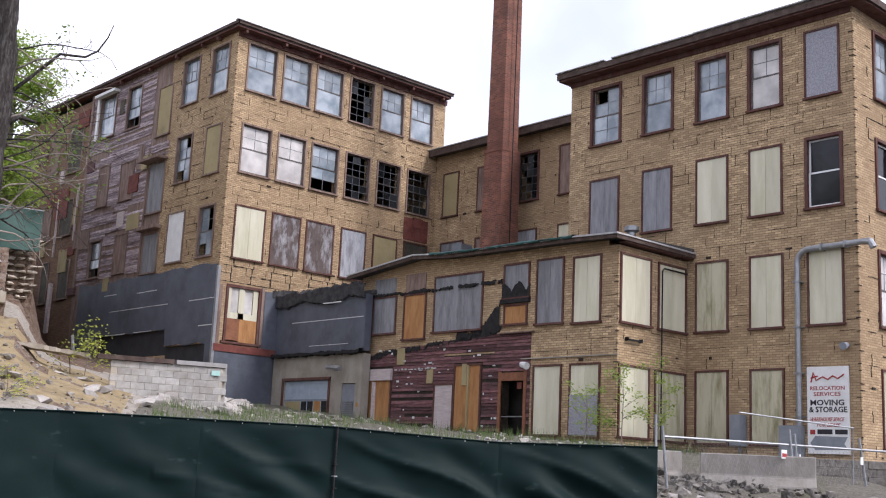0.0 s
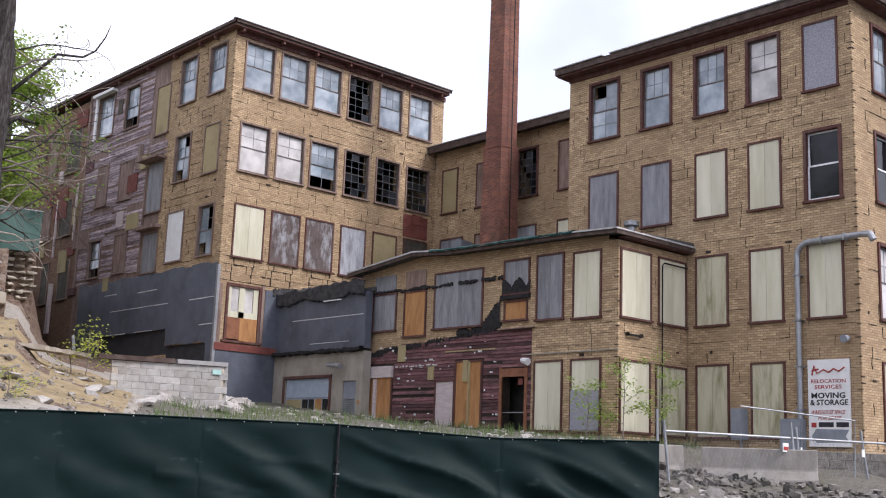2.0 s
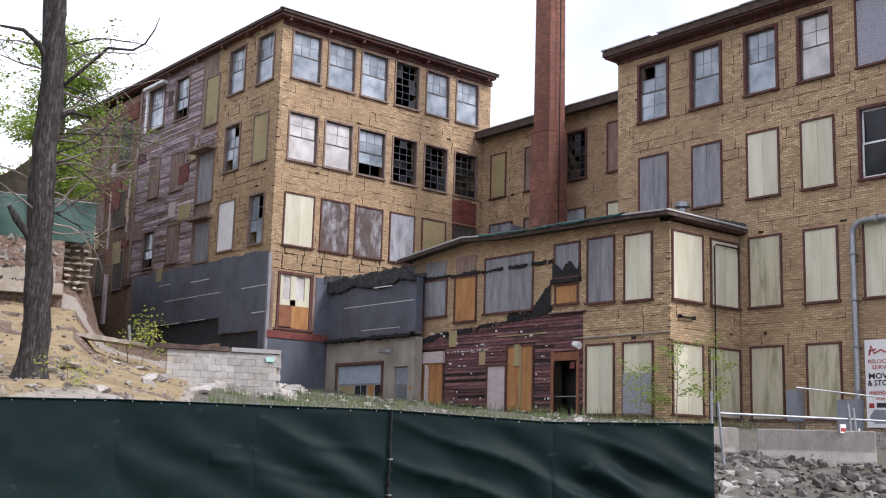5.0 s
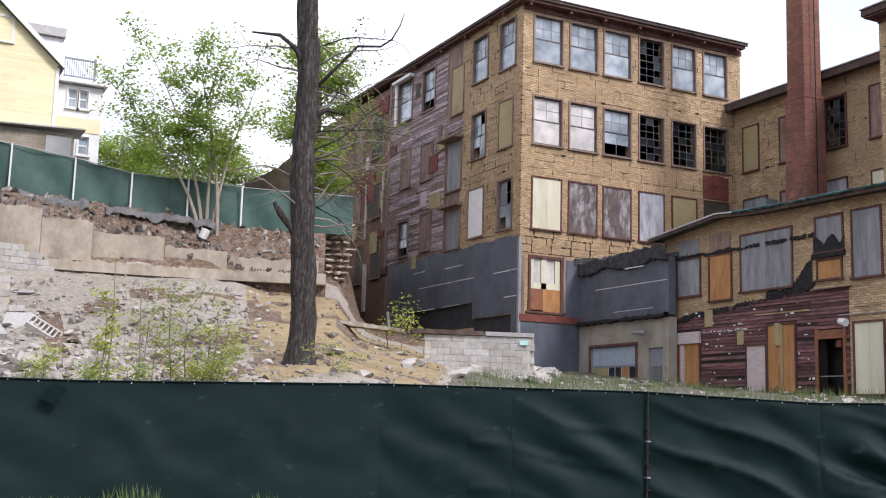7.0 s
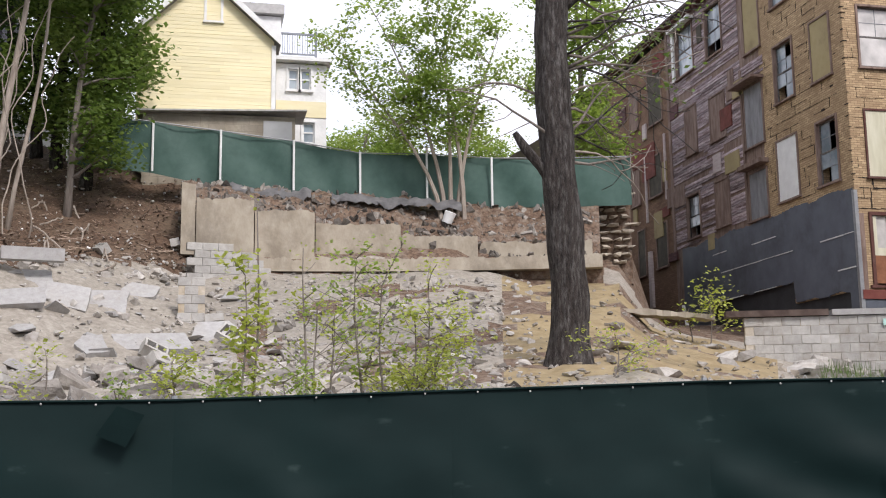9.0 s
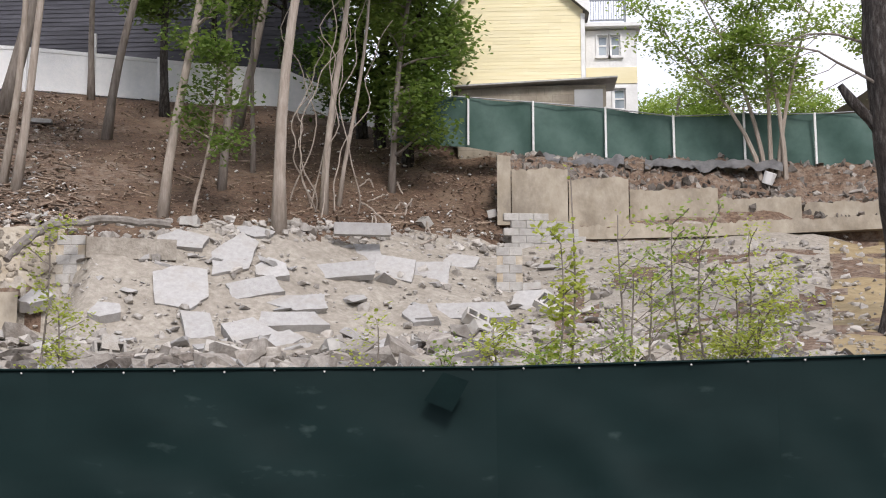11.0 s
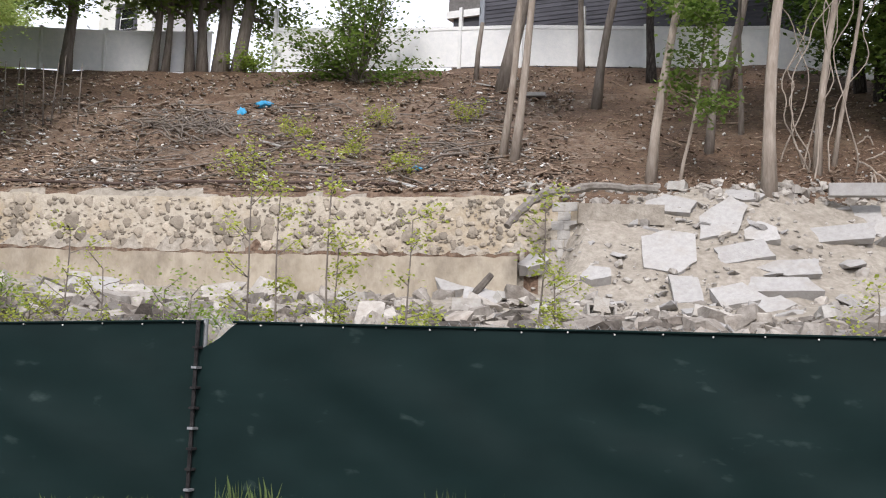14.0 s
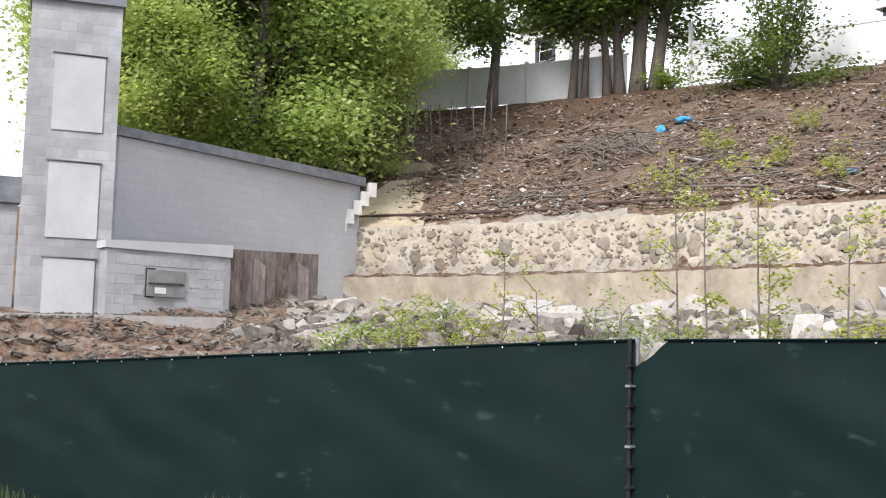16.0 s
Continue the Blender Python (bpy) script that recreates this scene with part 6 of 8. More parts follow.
while len(placed) < 300:
    a = rr.uniform(-55.8, -23.2)
    z = 3.98 + 1.15 * rr.random() ** 1.15
    r = wall_line(a)
    s = (0.06 + 0.17 * rr.random() ** 1.8) * (1.15 if z < 4.6 else 1.0)
    u = radians(a) * r
    if any(abs(u - q[0]) < (s + q[2]) * 0.92 and abs(z - q[1]) < (s + q[2]) * 0.62 for q in placed):
        s *= 0.5
        if any(abs(u - q[0]) < (s + q[2]) * 0.9 and abs(z - q[1]) < (s + q[2]) * 0.6 for q in placed):
            if rr.random() < 0.98:
                continue
    placed.append((u, z, s))
    p = up_to(a, r - 0.262, 0)
    ob = new("stone", STONES[rr.randrange(8)])
    ob.parent = stone_wall
    ob.matrix_world = pose(p.x, p.y, z, 0, rr.uniform(-12, 12), -a - 12) @ Matrix.Diagonal((s * rr.uniform(0.9, 1.25), 0.048, s * rr.uniform(0.7, 1.05), 1))
sm = []
for k in range(800):
    a, z = rr.uniform(-56, -23), 3.95 + 1.25 * rr.random()
    s = rr.uniform(0.025, 0.065)
    p = up_to(a, wall_line(a) - 0.27, 0)
    p.z = z
    sm.append((p, (s, 0.011, s * rr.uniform(0.6, 1.0)), (0, rr.uniform(-0.3, 0.3), radians(-a - 12))))
chips = heap("stone_chip", sm, M_STONE, "small stones packed in mortar", "")
chips.parent = stone_wall
bm = bmesh.new()
rr = random.Random(3)
spine = [up_to(-25.2, 22.2, 0.120), up_to(-24.2, 22.6, 0.141), up_to(-23.2, 23, 0.151), up_to(-20.6, 23.2, 0.158), up_to(-17.6, 23.4, 0.156)]
spine = [p.lerp(q, e / 6) + Vector((0, 0, rr.uniform(-0.03, 0.03))) for p, q in zip(spine, spine[1:]) for e in range(6)] + [spine[-1]]
tube(bm, spine, [0.085 + rr.uniform(-0.022, 0.022) for _ in spine], 7)
tagged(part("curb_beam", bm, M_RUBMID), "long broken concrete curb sagging along the brow", "beam")
bm = bmesh.new()
tube(bm, [at(-27.2, 20.4, -0.05), at(-26.6, 20.5, 0.22), at(-25.9, 20.6, 0.5)], [0.06, 0.075, 0.06], 6)
tagged(part("curb_beam", bm, M_RUBDARK), "dark broken curb stone leaning on rubble", "beam")
bm = bmesh.new()
tube(bm, [at(-55, 31.0, 0.12), at(-49, 29.6, 0.10), at(-43, 28.2, 0.08)], 0.04, 6)
tube(bm, [at(-43, 28.3, 0.14), at(-36, 26.9, 0.09), at(-31, 26.0, 0.07)], 0.04, 6)
tagged(part("fallen_log", bm, M_FASCIA), "dark rotten log lying along the wall top", "log")


# ---- screen fence along the street ----
def fence_top(x):
    return float(np.interp(x, [-13.6, -4.8, 3, 8, 12.4, 15, 17.8], [1.54, 2.0, 2.06, 2.2, 2.2, 2.08, 2.15]))


def fence_base(x):
    return float(np.interp(x, [-13.6, -4.8, 3, 8, 12.4, 17.8], [-0.5, 0.03, 0.18, 0.0, -0.15, -0.25]))


LINE = [(-19.5, 10.6), (-13.6, 13.5), (-9.2, 15.4), (-4.64, 17.13), (-1.0, 17.75), (3.0, 18.2), (5.5, 18.15), (8.0, 18.0), (10.2, 17.2), (12.4, 16.3), (15.1, 14.8), (17.8, 13.2)]
M_FAB, fab_nt, fab_bs = nodes_of("fence_fabric")
fN, fL = fab_nt.nodes, fab_nt.links
f_geo = fN.new("ShaderNodeNewGeometry")
f_n1 = fN.new("ShaderNodeTexNoise")
f_n1.inputs["Scale"].default_value, f_n1.inputs["Detail"].default_value = 1.3, 6
f_ra = fN.new("ShaderNodeValToRGB")
f_ra.color_ramp.elements[0].position, f_ra.color_ramp.elements[0].color = 0.3, (0.0031, 0.0124, 0.0121, 1)
f_ra.color_ramp.elements[1].position, f_ra.color_ramp.elements[1].color = 0.72, (0.0056, 0.0178, 0.0173, 1)
f_mp = fN.new("ShaderNodeMapping")
f_mp.inputs["Scale"].default_value = (1.0, 1.0, 2.2)
fL.new(f_geo.outputs["Position"], f_mp.inputs["Vector"])
fL.new(f_mp.outputs[0], f_n1.inputs["Vector"])
fL.new(f_n1.outputs["Fac"], f_ra.inputs["Fac"])
f_n2 = fN.new("ShaderNodeTexNoise")
f_n2.inputs["Scale"].default_value, f_n2.inputs["Detail"].default_value = 2.6, 4
fL.new(f_mp.outputs[0], f_n2.inputs["Vector"])
f_r2 = fN.new("ShaderNodeValToRGB")
f_r2.color_ramp.elements[0].position, f_r2.color_ramp.elements[1].position = 0.66, 0.82
f_r2.color_ramp.elements[1].color = (0.35, 0.35, 0.35, 1)
f_mx = fN.new("ShaderNodeMixRGB")
f_mx.inputs["Color2"].default_value = (0.09, 0.13, 0.12, 1)
fL.new(f_n2.outputs["Fac"], f_r2.inputs["Fac"])
fL.new(f_r2.outputs["Color"], f_mx.inputs["Fac"])
fL.new(f_ra.outputs["Color"], f_mx.inputs["Color1"])
fL.new(f_mx.outputs["Color"], fab_bs.inputs["Base Color"])
fab_bs.inputs["Roughness"].default_value = 0.6
fab_bs.inputs["Specular IOR Level"].default_value = 0.15
M_FENCEDARK = mat("dark_fabric_patch", (0.0035, 0.011, 0.011), (0.0055, 0.016, 0.015), 2, spec=0.1)
M_STEEL = mat("fence_steel", (0.26, 0.27, 0.28), (0.36, 0.37, 0.38), 6, rough=0.5, metal=0.6)

screen_fence = thing("screen_fence", "chain-link fence hung with dark green privacy fabric", "fence")
for i, (p, q) in enumerate(zip(LINE, LINE[1:])):
    nu, nv = (70, 34) if p[0] > 7 else (34, 16)
    bm = bmesh.new()
    gridv = []
    d = Vector((q[0] - p[0], q[1] - p[1]))
    nrm = Vector((d.y, -d.x)).normalized()
    if nrm.y > 0:
        nrm = -nrm
    torn = i == 3
    for a in range(nu + 1):
        u = a / nu
        x, y = p[0] + d.x * u, p[1] + d.y * u
        ft, fb_ = fence_top(x), fence_base(x) + 0.03
        dip = 0.015 * (1 - abs(((u * 8) % 1) * 2 - 1))
        if torn:
            dip += 0.30 * max(0.0, 1 - u / 0.10) ** 0.7
        row = []
        for b in range(nv + 1):
            v = b / nv
            z = fb_ + (ft - dip - fb_) * v
            k = 0.035 * noise.noise((x * 0.8, z * 1.3, i)) + 0.012 * noise.noise((x * 3.0, z * 3.0, i + 5))
            loose = 2.0 if x > 12.4 else 0.8 if x > 8 else 0.3
            k += loose * 0.06 * math.sin(5.5 * (x * 0.75 + (z - 0.5) * 1.25) + 2.0 * noise.noise((x, z, 2))) * math.sin(math.pi * v) * (0.3 + max(0.0, noise.noise((x * 0.5, z * 0.6, 11)) + 0.4))
            if x > 9.5:
                pull = 1 - abs(math.sin(2.6 * (x * 0.5 + (z - 0.5) * 1.5) + 1.4 * noise.noise((x * 0.7, z * 0.7, 21))))
                k += (0.11 if x > 12.4 else 0.05) * pull ** 4 * math.sin(math.pi * v) ** 0.5
            k *= math.sin(math.pi * u) ** 0.35 if 0 < u < 1 else 0
            if b == nv:
                k *= 0.2
            row.append(bm.verts.new((x + nrm.x * (0.06 + k), y + nrm.y * (0.06 + k), z)))
        gridv.append(row)
    for a in range(nu):
        for b in range(nv):
            bm.faces.new((gridv[a][b], gridv[a + 1][b], gridv[a + 1][b + 1], gridv[a][b + 1]))
    pan = part("screen_panel", bm, M_FAB, screen_fence, smooth=True)
    # hem and eyelets
    bm = bmesh.new()
    tube(bm, [(p[0] + d.x * u + nrm.x * 0.075, p[1] + d.y * u + nrm.y * 0.075, fence_top(p[0] + d.x * u) - 0.012) for u in [k / 10 for k in range(1 if torn else 0, 11)]], 0.014, 5)
    part("hem", bm, M_FENCEDARK, pan)
    bm = bmesh.new()
    nn = int(d.length / 0.42)
    for k in range(1 if torn else 0, nn):
        u = (k + 0.5) / nn
        x = p[0] + d.x * u
        bmesh.ops.create_uvsphere(bm, u_segments=6, v_segments=4, radius=0.010, matrix=Matrix.Translation((x + nrm.x * 0.085, p[1] + d.y * u + nrm.y * 0.085, fence_top(x) - 0.03 - 0.012 * (k % 2))))
    tagged(part("eyelet", bm, M_PALESCRAP, pan), kind="stuff")
    bm = bmesh.new()
    tube(bm, [(p[0], p[1], fence_base(p[0]) - 0.4), (p[0], p[1], fence_top(p[0]) + (0.03 if i != 3 else 0.02))], 0.03, 8)
    post = part("post", bm, M_STEEL, screen_fence)
    # woven wire showing over the hem
    bm = bmesh.new()
    x0 = p[0]
    n = int(d.length / 0.055)
    zig = []
    for k in range(n + 1):
        u = k / n
        x = p[0] + d.x * u
        zig.append((x, p[1] + d.y * u, fence_top(x) + (0.035 if k % 2 else -0.04)))
    tube(bm, zig, 0.004, 3)
    tagged(part("wire_edge", bm, M_STEEL, screen_fence), kind="stuff")
# laced joints with ties at two posts
for x, y in ((-4.64, 17.13), (12.4, 16.3)):
    bm = bmesh.new()
    tube(bm, [(x - 0.02, y - 0.10, fence_base(x)), (x, y - 0.12, fence_top(x))], 0.022, 6)
    part("lacing", bm, M_BLACK, screen_fence)
    for k in range(8):
        z = fence_base(x) + 0.2 + k * 0.21
        part("tie", boxes((x - 0.035, x + 0.035, y - 0.15, y - 0.06, z, z + 0.025)), M_STEEL if k % 3 == 0 else M_BLACK, screen_fence)
# wire mesh in the torn corner
bm = bmesh.new()
for k in range(9):
    tube(bm, [(-4.59 + 0.07 * k, 17.12 + 0.012 * k, 1.62), (-4.59 + 0.07 * k + 0.35, 17.12 + 0.012 * k + 0.06, 2.02)], 0.0035, 3)
    tube(bm, [(-4.59 + 0.07 * k, 17.12 + 0.012 * k, 2.02), (-4.59 + 0.07 * k + 0.35, 17.12 + 0.012 * k + 0.06, 1.62)], 0.0035, 3)
tagged(part("wire_mesh", bm, M_STEEL, screen_fence), kind="stuff")
bm = bmesh.new()
c, sdir = up_to(-3.6, 10.05, 0.0), Vector((1, 0.0, 0))
vs = [bm.verts.new((c.x + dx, c.y + 0.02, 1.83 + dz)) for dx, dz in ((-0.19, -0.08), (0.06, -0.18), (0.21, 0.09), (-0.02, 0.17))]
bm.faces.new(vs)
part("fabric_patch", bm, M_FENCEDARK, screen_fence, "darker square patch on the fabric")

# ---- tall grass at the fence foot ----
M_GRASS = mat("grass", (0.05, 0.085, 0.025), (0.11, 0.145, 0.05), 3, island=0.4, bump=0)
rr = random.Random(61)
vs, fs = [], []
for k in range(2600):
    seg = rr.randrange(len(LINE) - 1)
    p, q = LINE[seg], LINE[seg + 1]
    u = rr.random()
    x, y = p[0] + (q[0] - p[0]) * u, p[1] + (q[1] - p[1]) * u - 0.15 - 0.35 * rr.random()
    z = ground(x, y)
    h = rr.uniform(0.08, 0.22) * (1.7 if noise.noise((x * 0.9, 0, 0)) > 0.15 else 0.7)
    dx, dy = rr.uniform(-0.08, 0.08), rr.uniform(-0.05, 0.05)
    b = len(vs)
    vs += [(x - 0.007, y, z - 0.02), (x + 0.007, y, z - 0.02), (x + dx * 0.4 + 0.004, y + dy * 0.4, z + h * 0.6), (x + dx, y + dy, z + h)]
    fs += [(b, b + 1, b + 2), (b, b + 2, b + 3)]
for k in range(9000):
    a, r = rr.uniform(31, 66), rr.uniform(0.2, 2.6)
    a2 = float(np.interp(a, AZ, R_FENCE)) + 0.6
    x, y = O.x + (a2 + 6 * r) * math.sin(radians(a)), O.y + (a2 + 6 * r) * math.cos(radians(a))
    if noise.noise((x * 0.5, y * 0.5, 4)) < -0.12 or (x > 24.8 and y > 20.2) or x > 28.6 or (x > 20 and y < 17):
        continue
    z = ground(x, y)
    h = rr.uniform(0.10, 0.38)
    b = len(vs)
    vs += [(x - 0.01, y, z - 0.02), (x + 0.01, y, z - 0.02), (x + rr.uniform(-0.1, 0.1), y, z + h)]
    fs += [(b, b + 1, b + 2)]
me = bpy.data.meshes.new("grass")
me.from_pydata(vs, [], fs)
me.materials.append(M_GRASS)
tagged(new("grass", me), "uncut grass along the fence foot", "grass", kind="stuff")


# ---- concrete barriers and wire gates beside the right wing ----
M_BARRIER = mat("barrier_concrete", (0.23, 0.21, 0.185), (0.31, 0.29, 0.26), 3, spots=(0.15, 0.13, 0.11), spot_scale=1.6, spot_amount=0.6, stretch=(1, 1, 0.5), bump=0.4)


def barrier(p, q, z, label):
    d = Vector((q[0] - p[0], q[1] - p[1]))
    m = Matrix.Translation((p[0], p[1], z)) @ Matrix.Rotation(math.atan2(d.y, d.x), 4, 'Z')
    bm = bmesh.new()
    prof = ((-0.30, 0), (-0.30, 0.08), (-0.13, 0.30), (-0.10, 0.78), (0.10, 0.78), (0.13, 0.30), (0.30, 0.08), (0.30, 0))
    L = d.length
    rows_ = [[bm.verts.new(m @ Vector((x, y_, z_))) for y_, z_ in prof] for x in (0, L)]
    for k in range(8):
        bm.faces.new((rows_[0][k], rows_[0][(k + 1) % 8], rows_[1][(k + 1) % 8], rows_[1][k]))
    bm.faces.new(rows_[0][::-1])
    bm.faces.new(rows_[1])
    bmesh.ops.recalc_face_normals(bm, faces=bm.faces[:])
    bmesh.ops.bevel(bm, geom=bm.edges[:], offset=0.02, segments=1, affect='EDGES')
    tagged(part("concrete_barrier", bm, M_BARRIER), label, "barrier", "concrete barriers")


barrier((22.55, 15.47), (23.94, 13.3), 1.40, "pale concrete traffic barrier in front of the mill")
barrier((21.2, 16.65), (22.5, 16.0), 1.42, "weathered concrete traffic barrier by the rubble")
block_row_wall("block_wall", Vector((25.6, 14.6)), Vector((27.4, 12.9)), 1.2, 5, "low dark concrete block wall by the gate", material=M_RUBSOIL)
gate = thing("wire_gate", "leaning galvanised chain-link gate panels on pipe frames", "gate")
for pts, rad_ in ((((20.43, 14.95, 2.45), (23.64, 13.81, 2.44)), 0.03), (((23.7, 13.79, 2.44), (25.62, 13.1, 2.43), (28.2, 12.2, 2.42)), 0.028), (((22.33, 14.28, 3.1), (25.47, 13.16, 2.93), (25.42, 13.18, 1.3)), 0.018),
                  (((20.39, 14.97, 2.69), (20.57, 14.9, 0.7)), 0.032), (((23.66, 13.8, 2.80), (23.86, 13.72, 0.7)), 0.032), (((23.80, 13.75, 2.70), (24.0, 13.68, 0.7)), 0.032),
                  (((25.62, 13.1, 2.70), (25.93, 13.0, 0.7)), 0.032), (((20.23, 15.03, 2.92), (20.26, 15.01, 0.7)), 0.03), (((20.6, 14.88, 1.02), (23.86, 13.72, 1.0)), 0.02), (((24.0, 13.68, 1.3), (25.9, 13.0, 1.1)), 0.02)):
    bm = bmesh.new()
    tube(bm, pts, rad_, 8)
    part("pipe_rail", bm, M_STEEL, gate)
bm = bmesh.new()
for u0, u1 in (((20.5, 14.92), (23.7, 13.79)), ((23.85, 13.73), (25.75, 13.05))):
    n_ = int((u1[0] - u0[0]) / 0.10)
    for k in range(n_):
        x, y = u0[0] + (u1[0] - u0[0]) * k / n_, u0[1] + (u1[1] - u0[1]) * k / n_
        tube(bm, [(x, y, 1.1), (x + 0.5, y - 0.18, 2.42)], 0.0016, 3)
        tube(bm, [(x + 0.5, y - 0.18, 1.1), (x, y, 2.42)], 0.0016, 3)
tagged(part("wire_mesh", bm, M_STEEL, gate), kind="stuff")
nt_ = part("notice", boxes((23.33, 23.56, 13.80, 13.82, 2.12, 2.32)), M_WHITE, gate)
part("notice_band", boxes((23.35, 23.54, 13.79, 13.798, 2.16, 2.24)), M_INKRED, nt_)
part("tag", boxes((23.86, 23.92, 13.66, 13.68, 2.04, 2.24)), M_WHITE, gate, "white plastic tag")
part("tag", boxes((25.52, 25.64, 13.02, 13.04, 2.08, 2.26)), M_WHITE, gate, "white plastic tag")
for k in range(2):
    bm = bmesh.new()
    tube(bm, [(24.1 + k * 0.25, 13.4, 1.05 + 0.3 * k), (24.5 + k * 0.25, 13.25, 1.3 + 0.1 * k), (25.2 + k * 0.3, 13.0, 1.05)], 0.03, 6)
    part("loose_hose", bm, M_BLACK, gate)

# ---- grey block building at the far left ----
grey = thing("block_building", "grey painted concrete block building with bricked-up openings", "building")
M_CMU = brick_mat("grey_blockwork", (0.48, 0.49, 0.505), (0.36, 0.365, 0.375), (0.40, 0.405, 0.41), 0.4, 0.2, dirt=(0.22, 0.215, 0.21), dirt_amount=0.7, speck=0.2)
M_PAINTCMU = brick_mat("pale_painted_blockwork", (0.55, 0.56, 0.58), (0.52, 0.53, 0.55), (0.48, 0.49, 0.51), 0.4, 0.2, dirt=(0.46, 0.46, 0.47), dirt_amount=0.4, speck=0.08)
M_INFILL = mat("smooth_infill", (0.45, 0.455, 0.46), (0.52, 0.525, 0.53), 1.2, spots=(0.38, 0.38, 0.38), spot_scale=0.8, spot_amount=0.5, bump=0.2)
M_COPING = mat("dark_coping", (0.15, 0.16, 0.18), (0.24, 0.25, 0.27), 3, rough=0.5)


def quad_wall(name, a0, r0, a1, r1, z0, z1a, z1b, thick, material, label="", parent=grey):
    p, q = up_to(a0, r0, 0), up_to(a1, r1, 0)
    d = (q - p).xy.normalized()
    nv_ = Vector((-d.y, d.x, 0)) * thick
    if nv_.dot(Vector((p.x - O.x, p.y - O.y, 0))) < 0:
        nv_ = -nv_
    bm = bmesh.new()
    vs_ = []
    for e in (Vector((0, 0, 0)), nv_):
        vs_ += [bm.verts.new((p.x + e.x, p.y + e.y, z0)), bm.verts.new((q.x + e.x, q.y + e.y, z0)), bm.verts.new((q.x + e.x, q.y + e.y, z1b)), bm.verts.new((p.x + e.x, p.y + e.y, z1a))]
    for f in ((0, 1, 2, 3), (7, 6, 5, 4), (0, 4, 5, 1), (1, 5, 6, 2), (2, 6, 7, 3), (3, 7, 4, 0)):
        bm.faces.new([vs_[k] for k in f])
    bmesh.ops.recalc_face_normals(bm, faces=bm.faces[:])
    return part(name, bm, material, parent, label)


def hz(slope, r):
    return O.z + slope * r


quad_wall("wall", -66.6, 24.6, -54.5, 30.0, 1.0, hz(0.188, 24.6), hz(0.156, 30.0), 0.3, M_PAINTCMU, "long pale grey painted block wall")
quad_wall("coping", -66.6, 24.5, -54.2, 29.9, hz(0.1885, 24.6), hz(0.1965, 24.6), hz(0.1625, 30.0), 0.5, M_COPING)
quad_wall("tower", -71.05, 23.5, -66.75, 23.5, 1.0, hz(0.312, 23.5), hz(0.302, 23.5), 0.9, M_CMU, "tall grey block stair tower")
quad_wall("coping", -71.2, 23.4, -66.6, 23.4, hz(0.302, 23.5), hz(0.316, 23.5), hz(0.309, 23.5), 1.1, M_COPING)
for s0, s1 in ((0.190, 0.257), (0.097, 0.163), (0.0, 0.080)):
    quad_wall("infill_panel", -69.85, 23.46, -67.45, 23.46, hz(s0, 23.4), hz(s1, 23.4), hz(s1 - 0.002, 23.4), 0.08, M_INFILL, "smooth bricked-up opening")
    # thin dark bar drawn as the shadow line above each infill
    quad_wall("lintel_shadow", -69.95, 23.43, -67.35, 23.43, hz(s1, 23.4), hz(s1 + 0.0014, 23.4), hz(s1 - 0.0002, 23.4), 0.06, M_COPING)
quad_wall("wall", -80, 23.5, -71.15, 23.6, 0.5, hz(0.124, 23.5), hz(0.124, 23.5), 0.4, M_CMU)
quad_wall("parapet", -80, 23.4, -71.0, 23.5, hz(0.124, 23.5), hz(0.145, 23.5), hz(0.146, 23.5), 0.5, M_COPING)
lw = quad_wall("front_wall", -66.9, 23.0, -60.9, 24.2, 0.8, hz(0.090, 23.0), hz(0.090, 24.2), 0.35, M_CMU, "low grey block front wall")
quad_wall("wall_cap", -67.0, 22.95, -60.8, 24.15, hz(0.0905, 23), hz(0.097, 23), hz(0.097, 24.2), 0.45, M_INFILL)
M_CMUBLOCK = mat("stained_grey_block", (0.37, 0.375, 0.38), (0.45, 0.455, 0.465), 2.2, spots=(0.26, 0.257, 0.25), spot_scale=0.8, spot_amount=0.7, obj=0.06, bump=0.4, bump_scale=30)


def block_facing(parent, a0, r0, a1, r1, z0, z1, gaps=()):
    """Single blocks standing a little proud of a wall, but for the gaps (bearings and heights)."""
    p, q = up_to(a0, r0, 0), up_to(a1, r1, 0)
    d = (q - p).xy
    ang, L = math.degrees(math.atan2(d.y, d.x)), d.length
    meshes = []
    for width in (0.4, 0.2):
        bm = bmesh.new()
        box(bm, 0.003, width - 0.003, -0.008, 0.05, 0.003, 0.197)
        bmesh.ops.recalc_face_normals(bm, faces=bm.faces[:])
        me = bpy.data.meshes.new("block")
        bm.to_mesh(me)
        bm.free()
        me.materials.append(M_CMUBLOCK)
        meshes.append(me)
    for j in range(int((z1 - z0) / 0.2)):
        u = 0.0
        while u < L - 0.18:
            short = (u == 0 and j % 2) or u + 0.4 > L
            wd = 0.2 if short else 0.4
            c = p.xy + d * ((u + wd / 2) / L)
            az = math.degrees(math.atan2(c.x - O.x, c.y - O.y))
            if not any(g[0] - 0.35 < az < g[1] + 0.35 and g[2] - 0.2 < z0 + 0.2 * j < g[3] + 0.02 for g in gaps):
                e = p.xy + d * (u / L)
                ob = new("block", meshes[1 if short else 0])
                ob.parent = parent
                ob.matrix_world = pose(e.x, e.y, z0 + 0.2 * j, 0, 0, ang)
            u += wd


